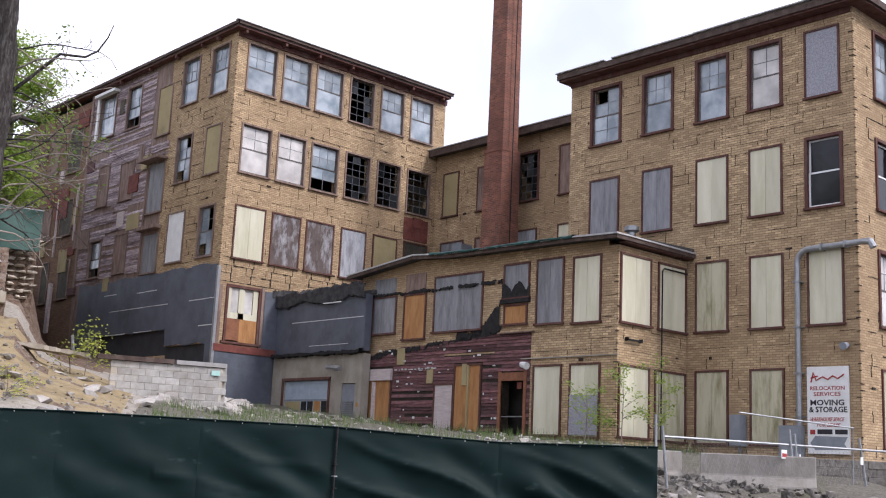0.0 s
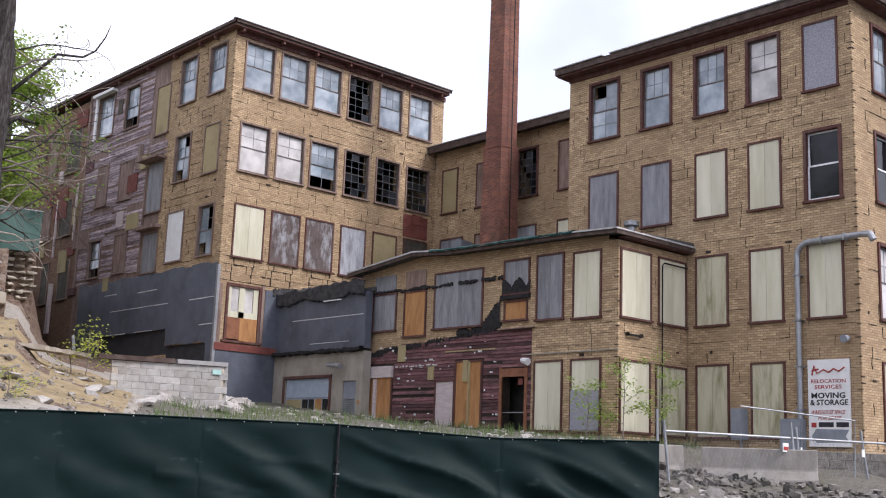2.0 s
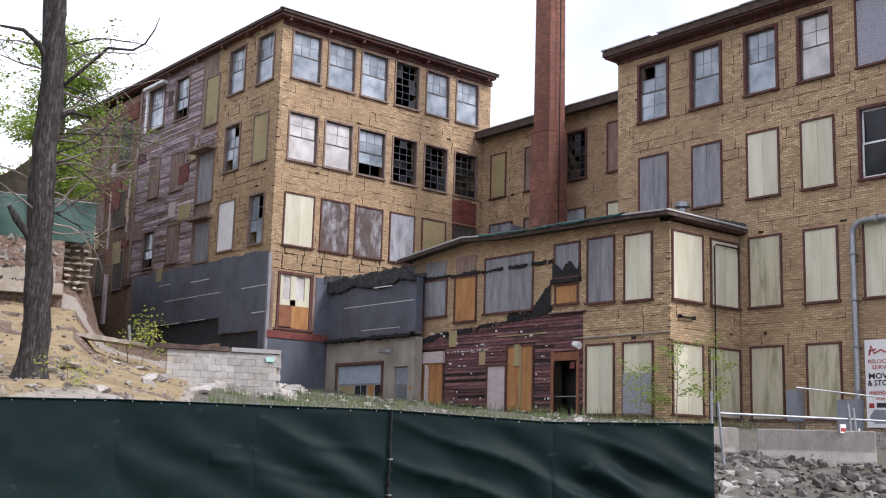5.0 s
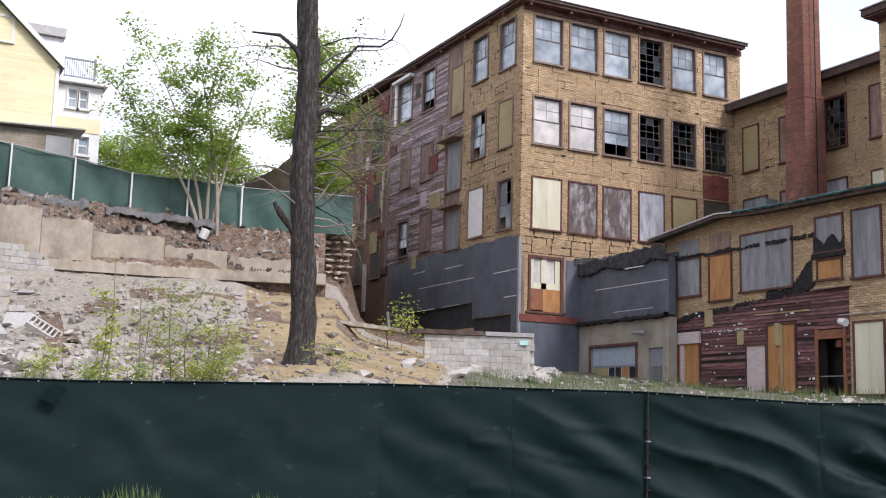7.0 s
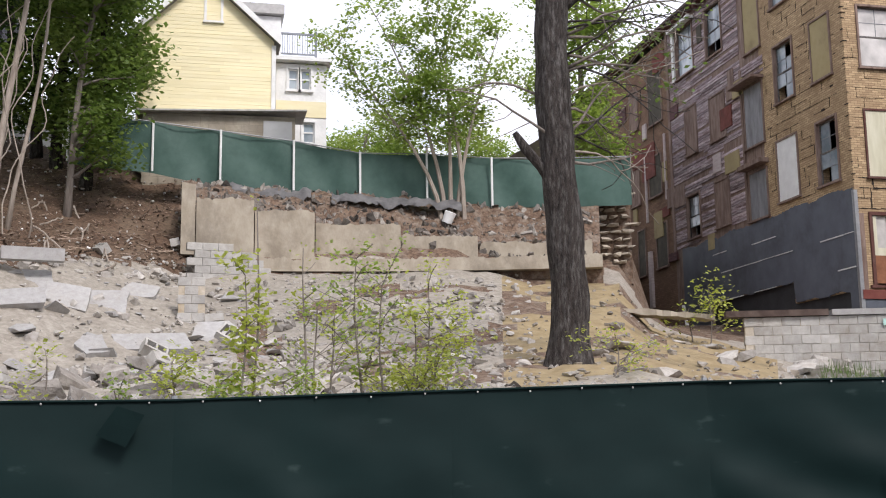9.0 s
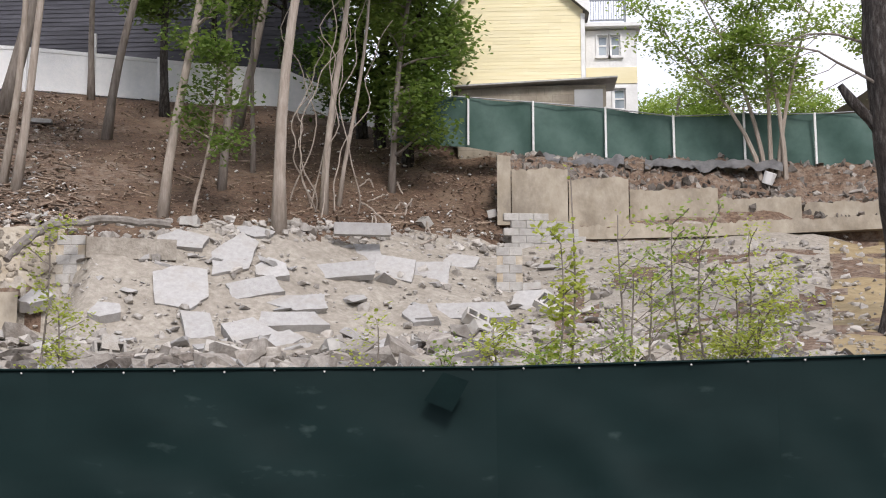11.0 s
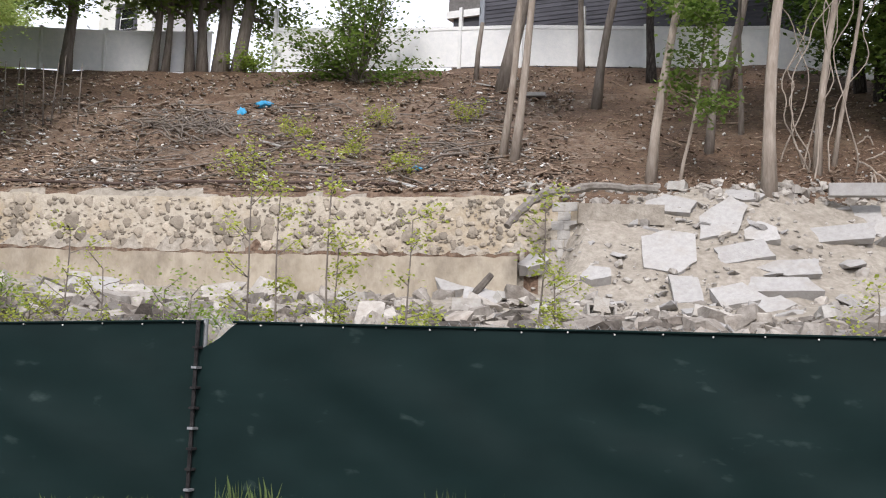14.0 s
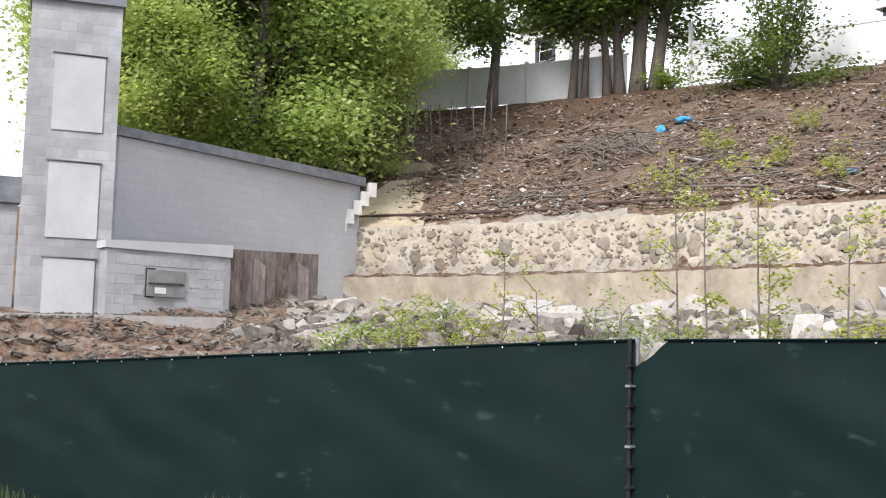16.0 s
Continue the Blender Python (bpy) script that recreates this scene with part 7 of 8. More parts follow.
block_facing(lw, -66.9, 23.0, -60.9, 24.2, 1.7, hz(0.090, 23.0), [(-64.9, -63.1, hz(0.0488, 23.3), hz(0.0745, 23.3))])
w = quad_wall("window", -64.9, 23.3, -63.1, 23.68, hz(0.050, 23.3), hz(0.073, 23.3), hz(0.0725, 23.6), 0.1, mat("dusty_pane", (0.20, 0.205, 0.20), (0.30, 0.305, 0.30), 4, rough=0.3), "small dusty steel window")
quad_wall("frame", -65.02, 23.33, -62.98, 23.76, hz(0.0488, 23.3), hz(0.0745, 23.3), hz(0.074, 23.7), 0.05, M_BLACKSASH, parent=w)
quad_wall("sash", -64.85, 23.28, -63.15, 23.65, hz(0.0607, 23.3), hz(0.0617, 23.3), hz(0.0617, 23.65), 0.03, M_BLACKSASH, parent=w)
quad_wall("notice", -64.5, 23.26, -64.0, 23.38, hz(0.0525, 23.3), hz(0.0575, 23.3), hz(0.0575, 23.4), 0.03, M_WHITE, parent=w)
quad_wall("rusty_wall", -60.9, 24.4, -56.5, 27.8, 1.5, hz(0.094, 24.4), hz(0.092, 27.8), 0.4, M_RUST, "rusted sheet and plaster remnant wall")
for a, r, s in ((-59.4, 25.4, 0.086), (-58.2, 26.3, 0.080), (-57.2, 27.1, 0.084)):
    quad_wall("buttress", a - 0.35, r - 0.25, a + 0.25, r - 0.1, 1.5, hz(s, r), hz(s - 0.006, r), 0.4, M_RUST)
quad_wall("kerb", -76, 21.8, -61, 22.4, 1.6, hz(0.030, 22), hz(0.034, 22), 0.4, M_CONC)
M_PALEBLOCK = mat("pale_block", (0.56, 0.55, 0.53), (0.66, 0.65, 0.63), 5, spots=(0.42, 0.40, 0.37), spot_scale=1.6, spot_amount=0.5, bump=0.5)
M_PALESAND = mat("pale_sand", (0.40, 0.33, 0.23), (0.50, 0.43, 0.32), 3, spots=(0.30, 0.24, 0.16), spot_scale=1.2, spot_amount=0.5, bump=0.7, bump_scale=10)
# stepped block end beside the stone wall
for k in range(9):
    a, r = -57.0 + 0.37 * k, 29.3 + 0.06 * k
    quad_wall("step_block", a, r, a + 0.40, r + 0.06, hz(0.080 + 0.0082 * k, r), hz(0.093 + 0.0082 * k, r), hz(0.093 + 0.0082 * k, r), 0.4, M_PALEBLOCK)
bm = bmesh.new()
vs = [bm.verts.new(up_to(a, r, s)) for a, r, s in ((-55.3, 30.4, 0.118), (-51.2, 29.2, 0.120), (-50.9, 31.5, 0.140), (-51.3, 34.5, 0.165), (-53.0, 34.0, 0.160), (-54.4, 32.3, 0.142))]
vs2 = [bm.verts.new(v.co - Vector((0, 0, 1.2))) for v in vs]
bm.faces.new(vs)
for k in range(6):
    bm.faces.new((vs[k], vs2[k], vs2[(k + 1) % 6], vs[(k + 1) % 6]))
tagged(part("sand_patch", bm, M_PALESAND), "bank of bare pale sand above the stone wall", "sand", kind="stuff")
quad_wall("low_wall", -55.0, 36.0, -50.9, 35.0, 5.0, hz(0.178, 36), hz(0.178, 35), 0.3, M_OLDCONC)


# ---- white vinyl fence on the crest ----
white_fence = thing("vinyl_fence", "long white vinyl panel fence on top of the bank", "fence")
wpts = [(-52, 45.5), (-49, 45.0), (-46, 44.5), (-43, 44.0), (-40.8, 43.6), (-37.6, 42.6), (-34.4, 42.4), (-31.2, 42.3), (-28, 42.2), (-24.8, 42.2), (-21.6, 42.3), (-18.4, 42.4), (-15.2, 42.6), (-12.0, 42.8), (-8.8, 43), (-5.6, 43.4)]
for (a0, r0), (a1, r1) in zip(wpts, wpts[1:]):
    if a0 == -40.8:
        continue
    p, q = at(a0, r0), at(a1, r1)
    h = 1.72
    d = q - p
    bm = bmesh.new()
    for u0, u1, lo, hi, t in ((0.0, 1.0, 0.12, 0.26, 0.035), (0.0, 1.0, h - 0.14, h, 0.035), (0.0, 1.0, 0.26, h - 0.14, 0.012)):
        vs = []
        sd = Vector((-d.y, d.x, 0)).normalized() * t
        for s_ in (-1, 1):
            for u, z in ((u0, lo), (u1, lo), (u1, hi), (u0, hi)):
                vs.append(bm.verts.new(p + d * u + sd * s_ + Vector((0, 0, z))))
        for f in ((0, 1, 2, 3), (7, 6, 5, 4), (0, 4, 5, 1), (1, 5, 6, 2), (2, 6, 7, 3), (3, 7, 4, 0)):
            bm.faces.new([vs[k] for k in f])
    bmesh.ops.recalc_face_normals(bm, faces=bm.faces[:])
    part("fence_panel", bm, M_VINYL, white_fence)
    extra = 0.75 if a0 in (-24.8, -21.6, -28, -37.6) else 0.08
    part("post", boxes((p.x - 0.065, p.x + 0.065, p.y - 0.065, p.y + 0.065, p.z - 0.2, p.z + h + extra)), M_VINYL, white_fence)

# ---- green screen fence by the yellow house ----
M_FARFAB = mat("far_fence_fabric", (0.040, 0.085, 0.070), (0.066, 0.122, 0.102), 1.5, rough=0.6, bump=0.2, bump_scale=3)
hill_fence = thing("screen_fence", "green fabric screen fence on white posts on the upper bank", "fence")
gp = [(-6.5, 0.245, 0.284), (-2.4, 0.240, 0.279), (1.0, 0.229, 0.2735), (4.75, 0.226, 0.266), (8.2, 0.219, 0.2555), (11.7, 0.217, 0.2545), (15.1, 0.211, 0.2495), (18.5, 0.210, 0.2475), (22.3, 0.209, 0.246)]
for (a0, l0, h0), (a1, l1, h1) in zip(gp, gp[1:]):
    bm = bmesh.new()
    gv = []
    for k in range(13):
        u = k / 12
        a = a0 + (a1 - a0) * u
        row = []
        for j in range(5):
            v = j / 4
            s = (l0 + (l1 - l0) * u - 0.008) * (1 - v) + (h0 + (h1 - h0) * u - 0.0012 * math.sin(math.pi * u)) * v
            row.append(bm.verts.new(up_to(a, 32.6 + 0.06 * noise.noise((a * 1.3, v * 2, 0)) + 0.05 * math.sin(a * 2 + v * 4), s)))
        gv.append(row)
    for k in range(12):
        for j in range(4):
            bm.faces.new((gv[k][j], gv[k + 1][j], gv[k + 1][j + 1], gv[k][j + 1]))
    part("screen_panel", bm, M_FARFAB, hill_fence, smooth=True)
    bm = bmesh.new()
    tube(bm, [up_to(a0, 32.45, l0 - 0.006), up_to(a0, 32.45, h0 + 0.001)], 0.035, 6)
    part("post", bm, M_WHITE, hill_fence)
    bm = bmesh.new()
    tube(bm, [up_to(a0, 32.5, h0), up_to(a1, 32.5, h1)], 0.018, 5)
    part("top_rail", bm, M_STEEL, hill_fence)

# ---- houses on the hill ----
M_YELLOW = mat("yellow_clapboard", (0.80, 0.71, 0.45), (0.84, 0.76, 0.52), 2, island=0.06, stretch=(0.5, 0.5, 3), bump=0.1)
M_SHINGLE = mat("roof_shingle", (0.13, 0.125, 0.12), (0.20, 0.19, 0.185), 6, island=0.2)
M_RUBBLEWALL = brick_mat("old_stone_block", (0.44, 0.39, 0.31), (0.37, 0.33, 0.27), (0.30, 0.27, 0.22), 0.5, 0.22)
yellow = thing("house", "yellow clapboard house with a white gabled trim", "house")
fy = Facade('y', 44.0, yellow)
bm = bmesh.new()
vs = [bm.verts.new(fy.p(u, d_, z)) for d_ in (0.0, -7.0) for u, z in ((1.1, 8.5), (5.5, 8.5), (5.5, 14.75), (3.2, 16.85), (1.1, 14.85))]
bm.faces.new(vs[:5])
bm.faces.new(vs[5:][::-1])
for k in range(5):
    bm.faces.new((vs[k], vs[k + 5], vs[(k + 1) % 5 + 5], vs[(k + 1) % 5]))
bmesh.ops.recalc_face_normals(bm, faces=bm.faces[:])
part("wall", bm, M_YELLOW, yellow)
fy.clapboards(1.1, 5.45, 11.2, 14.75, M_YELLOW, [], step=0.12, seed=2, lip=0.3)
rb = bmesh.new()
for j in range(20):
    z = 14.75 + 0.13 * j
    half = 2.2 * (1 - (z - 14.70) / 2.1)
    if half > 0.1:
        for f_ in (fy.box(rb, max(1.1, 3.2 - half), 3.2 + half, 0.0, 0.008, z, z + 0.115),):
            pass
tagged(part("clapboard", rb, M_YELLOW, yellow), kind="stuff")
fy.window(3.25, 3.75, 15.35, 16.3, 'vinyl', trim=M_WHITE, case=0.06)
for u0, z0, u1, z1 in ((5.7, 14.78, 3.2, 17.05), (0.8, 14.75, 3.2, 17.05)):
    bm = bmesh.new()
    vs = [bm.verts.new(fy.p(u, d_, z)) for d_ in (0.25, -7.2) for u, z in ((u0, z0), (u1, z1), (u1, z1 - 0.22), (u0, z0 - 0.22))]
    for f in ((0, 1, 2, 3), (7, 6, 5, 4), (0, 4, 5, 1), (1, 5, 6, 2), (2, 6, 7, 3), (3, 7, 4, 0)):
        bm.faces.new([vs[k] for k in f])
    bmesh.ops.recalc_face_normals(bm, faces=bm.faces[:])
    part("roof", bm, M_SHINGLE, yellow)
    bm = bmesh.new()
    vs = [bm.verts.new(fy.p(u, d_, z)) for d_ in (0.26, 0.30) for u, z in ((u0, z0 + 0.01), (u1, z1 + 0.01), (u1, z1 - 0.23), (u0, z0 - 0.23))]
    for f in ((0, 1, 2, 3), (7, 6, 5, 4), (0, 4, 5, 1), (2, 6, 7, 3), (3, 7, 4, 0)):
        bm.faces.new([vs[k] for k in f])
    part("barge_board", bm, M_WHITE, yellow)
part("corner_trim", fy.boxes((5.42, 5.56, 0.0, 0.05, 11.0, 14.6)), M_WHITE, yellow)
white = thing("house", "white three-storey porch house with a yellow band", "house")
fw = Facade('y', 44.4, white)
fw.wall(5.6, 7.3, 8.5, 14.15, [(5.98, 6.78, 13.2, 14.05), (6.45, 6.95, 11.4, 12.2)], M_WHITE, thick=5.0)
part("band", fw.boxes((5.6, 7.3, 0.0, 0.03, 12.3, 12.85)), M_YELLOW, white)
fw.window(5.98, 6.36, 13.25, 14.0, 'pair', trim=M_WHITE, case=0.04)
fw.window(6.40, 6.78, 13.25, 14.0, 'pair', trim=M_WHITE, case=0.04)
fw.window(6.48, 6.92, 11.42, 12.15, 'pair', trim=M_WHITE, case=0.04)
part("roof", fw.boxes((5.45, 7.45, -3.0, 0.3, 14.2, 14.32)), M_WHITE, white)
part("rail", fw.boxes((5.75, 6.95, 0.05, 0.10, 15.15, 15.22), (5.75, 6.95, 0.05, 0.10, 14.45, 14.5), (6.88, 6.96, 0.04, 0.12, 14.32, 15.3)), M_GREYPAINT, white)
for k in range(14):
    part("baluster", fw.boxes((5.78 + 0.085 * k, 5.80 + 0.085 * k, 0.06, 0.09, 14.5, 15.15)), M_GREYPAINT, white)
slab("dormer", 4.6, 5.9, 46.5, 50, 14.3, 16.6, M_WHITE, white)
slab("dormer_roof", 4.4, 6.0, 46.3, 50.2, 16.64, 17.0, M_ROOFEDGE, white)
shed = thing("shed", "stone block lean-to with a dark sloping roof", "shed")
fh = Facade('y', 42.6, shed)
fh.wall(1.4, 6.1, 8.0, 11.75, [], M_RUBBLEWALL)
bm = bmesh.new()
vs = [bm.verts.new(fh.p(u, d_, z)) for d_ in (0.3, -1.3) for u, z in ((1.2, 11.68), (6.45, 11.90), (6.45, 11.95), (1.2, 11.73))]
for f in ((0, 1, 2, 3), (7, 6, 5, 4), (0, 4, 5, 1), (1, 5, 6, 2), (2, 6, 7, 3), (3, 7, 4, 0)):
    bm.faces.new([vs[k] for k in f])
bmesh.ops.recalc_face_normals(bm, faces=bm.faces[:])
part("roof", bm, M_ROOFEDGE, shed)
part("side_door", fh.boxes((5.1, 6.0, 0.0, 0.03, 10.5, 11.6)), M_INFILL, shed)

dark_house = thing("house", "dark slate-grey clapboard house behind the white fence", "house")
M_SLATE = mat("slate_clapboard", (0.060, 0.060, 0.072), (0.090, 0.090, 0.105), 3, island=0.15, stretch=(0.5, 0.5, 3))
p, q = up_to(-26.9, 52, 0), up_to(-9.5, 52, 0)
fk = Facade('y', p.y, dark_house)
fk.wall(p.x, p.x + 15.5, 12.0, 27, [], M_SLATE, thick=6)
fk.clapboards(p.x, p.x + 15.5, 17.0, 22.0, M_SLATE, [], step=0.2, seed=3)
part("corner_board", fk.boxes((p.x - 0.1, p.x + 0.15, 0.0, 0.1, 12, 22)), M_GREYPAINT, dark_house)
part("porch", fk.boxes((p.x - 1.6, p.x - 0.1, -3, -0.1, 12, 18.0)), M_SLATE, dark_house)
part("porch_trim", fk.boxes((p.x - 1.9, p.x - 0.05, -3, 0.1, 18.0, 18.35)), M_WHITE, dark_house)
part("porch_roof", fk.boxes((p.x - 1.8, p.x - 0.05, -3, 0.05, 18.36, 19.6)), M_SHINGLE, dark_house)
far_house = thing("house", "small white house glimpsed through trees", "house")
c = up_to(-44.9, 60, 0)
ft_ = Facade('y', c.y, far_house)
ft_.wall(c.x - 2.2, c.x + 1.6, 12, 20.2, [(c.x - 0.75, c.x + 0.35, 18.2, 19.4)], M_WHITE, thick=3)
ft_.window(c.x - 0.75, c.x + 0.35, 18.2, 19.4, 'vinyl', trim=M_SLATE, case=0.2)
bm = bmesh.new()
vs = [bm.verts.new(ft_.p(u, d_, z)) for d_ in (0.3, -4) for u, z in ((c.x - 2.5, 20.2), (c.x + 1.9, 20.2), (c.x - 0.3, 22.2))]
for f in ((0, 1, 2), (5, 4, 3), (0, 3, 4, 1), (1, 4, 5, 2), (2, 5, 3, 0)):
    bm.faces.new([vs[k] for k in f])
part("roof", bm, M_SHINGLE, far_house)
barn = thing("barn", "weathered dark gable seen behind the old wall", "building")
bm = bmesh.new()
pts = [up_to(a, 40, s) for a, s in ((15.5, 0.215), (21.3, 0.215), (21.3, 0.322), (20.6, 0.318), (17.5, 0.265), (15.5, 0.245))]
vs = [bm.verts.new(v) for v in pts] + [bm.verts.new(v + Vector((2, 5, 0))) for v in pts]
bm.faces.new(vs[:6])
for k in range(6):
    bm.faces.new((vs[k], vs[k + 6], vs[(k + 1) % 6 + 6], vs[(k + 1) % 6]))
part("wall", bm, mat("mossy_shingle", (0.07, 0.055, 0.042), (0.13, 0.105, 0.08), 3, spots=(0.06, 0.075, 0.03), spot_scale=0.8, spot_amount=0.7), barn)


# ---- trees ----
def leaf_mat(name, dark, light, trans=0.35):
    m, nt, bs = nodes_of(name)
    N, L = nt.nodes, nt.links
    geo = N.new("ShaderNodeNewGeometry")
    r = N.new("ShaderNodeValToRGB")
    r.color_ramp.elements[0].color, r.color_ramp.elements[1].color = rgb(dark), rgb(light)
    n = N.new("ShaderNodeTexNoise")
    n.inputs["Scale"].default_value = 0.7
    L.new(geo.outputs["Position"], n.inputs["Vector"])
    ad = N.new("ShaderNodeMath")
    ad.operation = 'MULTIPLY_ADD'
    L.new(geo.outputs["Random Per Island"], ad.inputs[0])
    ad.inputs[1].default_value = 0.5
    L.new(n.outputs["Fac"], ad.inputs[2])
    sb = N.new("ShaderNodeMath")
    sb.operation = 'SUBTRACT'
    L.new(ad.outputs[0], sb.inputs[0])
    sb.inputs[1].default_value = 0.25
    L.new(sb.outputs[0], r.inputs["Fac"])
    L.new(r.outputs["Color"], bs.inputs["Base Color"])
    bs.inputs["Roughness"].default_value = 0.55
    tr = N.new("ShaderNodeBsdfTranslucent")
    hs = N.new("ShaderNodeHueSaturation")
    hs.inputs["Value"].default_value, hs.inputs["Saturation"].default_value = 1.5, 1.1
    L.new(r.outputs["Color"], hs.inputs["Color"])
    L.new(hs.outputs["Color"], tr.inputs["Color"])
    mx = N.new("ShaderNodeMixShader")
    mx.inputs[0].default_value = trans
    L.new(bs.outputs[0], mx.inputs[1])
    L.new(tr.outputs[0], mx.inputs[2])
    L.new(mx.outputs[0], N["Material Output"].inputs[0] if "Material Output" in N else [k for k in N if k.type == 'OUTPUT_MATERIAL'][0].inputs[0])
    return m


M_LEAF = leaf_mat("maple_leaves", (0.05, 0.095, 0.022), (0.21, 0.285, 0.075), 0.45)
M_LEAFWOOD = leaf_mat("wood_leaves", (0.17, 0.255, 0.075), (0.60, 0.68, 0.28), 0.5)
M_LEAFLIME = leaf_mat("lime_leaves", (0.14, 0.205, 0.055), (0.54, 0.60, 0.22), 0.5)
M_LEAFYELLOW = leaf_mat("young_leaves", (0.18, 0.222, 0.048), (0.49, 0.52, 0.13), 0.5)
M_LEAFDARK = leaf_mat("dark_leaves", (0.018, 0.045, 0.010), (0.06, 0.11, 0.022))
M_LEAFBRIGHT = leaf_mat("bright_leaves", (0.10, 0.17, 0.035), (0.36, 0.44, 0.12), 0.5)
M_BARK = mat("grey_bark", (0.16, 0.135, 0.115), (0.27, 0.235, 0.205), 5, spots=(0.10, 0.08, 0.07), spot_scale=2, spot_amount=0.5, stretch=(3, 3, 0.5), bump=0.8)
M_BARKPALE = mat("pale_bark", (0.27, 0.225, 0.185), (0.40, 0.35, 0.30), 5, spots=(0.19, 0.15, 0.12), spot_scale=2, spot_amount=0.5, stretch=(3, 3, 0.5), bump=0.5)
M_BARKDARK = mat("dark_bark", (0.014, 0.011, 0.010), (0.058, 0.047, 0.041), 9, spots=(0.22, 0.21, 0.20), spot_scale=6.5, spot_amount=0.5, stretch=(2.4, 2.4, 0.55), bump=1.0)


def leaves_mesh(centres, material, per, spread, size, seed, flat=0.6):
    """Many bent leaves round clump centres."""
    r = np.random.RandomState(seed)
    n = len(centres) * per
    c = np.repeat(np.array([tuple(v) for v in centres]), per, axis=0) + r.normal(0, 1, (n, 3)) * np.array([spread, spread, spread * flat])
    az_, tl = r.uniform(0, 6.283, n), r.normal(0, 0.55, n)
    u = np.stack([np.cos(az_), np.sin(az_), np.sin(tl)], 1)
    u /= np.linalg.norm(u, axis=1)[:, None]
    w = np.cross(u, np.stack([r.normal(0, 0.4, n), r.normal(0, 0.4, n), np.ones(n)], 1))
    w /= np.linalg.norm(w, axis=1)[:, None]
    nn_ = np.cross(u, w)
    s = size * r.uniform(0.6, 1.3, n)[:, None]
    v = np.stack([c - u * s * 0.6, c + w * s * 0.45 - nn_ * s * 0.08, c + u * s * 0.7 - nn_ * s * 0.15, c - w * s * 0.45 - nn_ * s * 0.08], 1).reshape(-1, 3)
    f = np.arange(n * 4).reshape(-1, 4)
    me = bpy.data.meshes.new("crown")
    me.from_pydata(v.tolist(), [], f.tolist())
    me.materials.append(material)
    return me


def limb(start, direction, length, r0, rng_, droop=0.0, steps=5, wob=0.18):
    pts, rs = [Vector(start)], [r0]
    d = Vector(direction).normalized()
    for k in range(steps):
        d = (d + Vector((rng_.uniform(-wob, wob), rng_.uniform(-wob, wob), rng_.uniform(-wob, wob) - droop))).normalized()
        pts.append(pts[-1] + d * length / steps)
        rs.append(max(0.006, r0 * (1 - 0.85 * (k + 1) / steps)))
    return pts, rs


def tree(name, label, base, height, radius, lean, seed, bark, leaf=None, crown_from=0.45, crown_r=2.0, limbs=10, per=60, leaf_size=0.12, spread=0.35, category="tree", group="", sides=8, tip=0.35, subs=3):
    r = random.Random(seed)
    ob = thing(name, label, category, group, at=base)
    bm = bmesh.new()
    n = 9
    pts, rs = [], []
    for k in range(n + 1):
        u = k / n
        pts.append(Vector((lean[0] * u + 0.017 * height * (math.sin(u * 5 + seed) - math.sin(seed)), lean[1] * u + 0.01 * height * math.cos(u * 4 + seed), height * u - (0.3 if k == 0 else 0))))
        rs.append(radius * (1 - (1 - tip) * u) * (1.35 if k == 0 else 1.0))
    tube(bm, pts, rs, sides)
    part("trunk", bm, bark, ob, smooth=True)
    centres = []
    if limbs:
        bm = bmesh.new()
        for k in range(limbs):
            u = crown_from + (1 - crown_from) * (k + r.random()) / limbs
            p = pts[min(n, int(u * n))].lerp(pts[min(n, int(u * n) + 1)], u * n % 1)
            a = r.uniform(0, 6.283)
            lp, lr = limb(p, (math.cos(a), math.sin(a), r.uniform(0.25, 0.9)), crown_r * r.uniform(0.6, 1.15), radius * (1 - u) * 0.5 + 0.018, r)
            tube(bm, lp, lr, 5)
            for j in range(subs):
                q = lp[2 + j % 4]
                a2 = a + r.uniform(-1.2, 1.2)
                sp, sr = limb(q, (math.cos(a2), math.sin(a2), r.uniform(0.0, 0.7)), crown_r * r.uniform(0.3, 0.55), 0.014, r, steps=3)
                tube(bm, sp, sr, 4)
                centres += [sp[-1], sp[2]]
            centres += lp[3:]
        tagged(part("limb", bm, bark, ob, smooth=True), kind="stuff")
    if leaf and centres:
        lv = new("crown", leaves_mesh(centres, leaf, per, spread, leaf_size, seed))
        lv.parent = ob
        tagged(lv, kind="stuff")
    return ob


# slender trees on the bare slope: bearing, base rise, top bearing shift, width, bark
def on_slope(az, s):
    """Distance at which the ground meets that rise."""
    lo = float(np.interp(az, AZ, R_FENCE)) + 1.5
    r = lo
    while r < 60:
        if at(az, r).z >= O.z + s * r:
            return r
        r += 0.1
    return 44.0


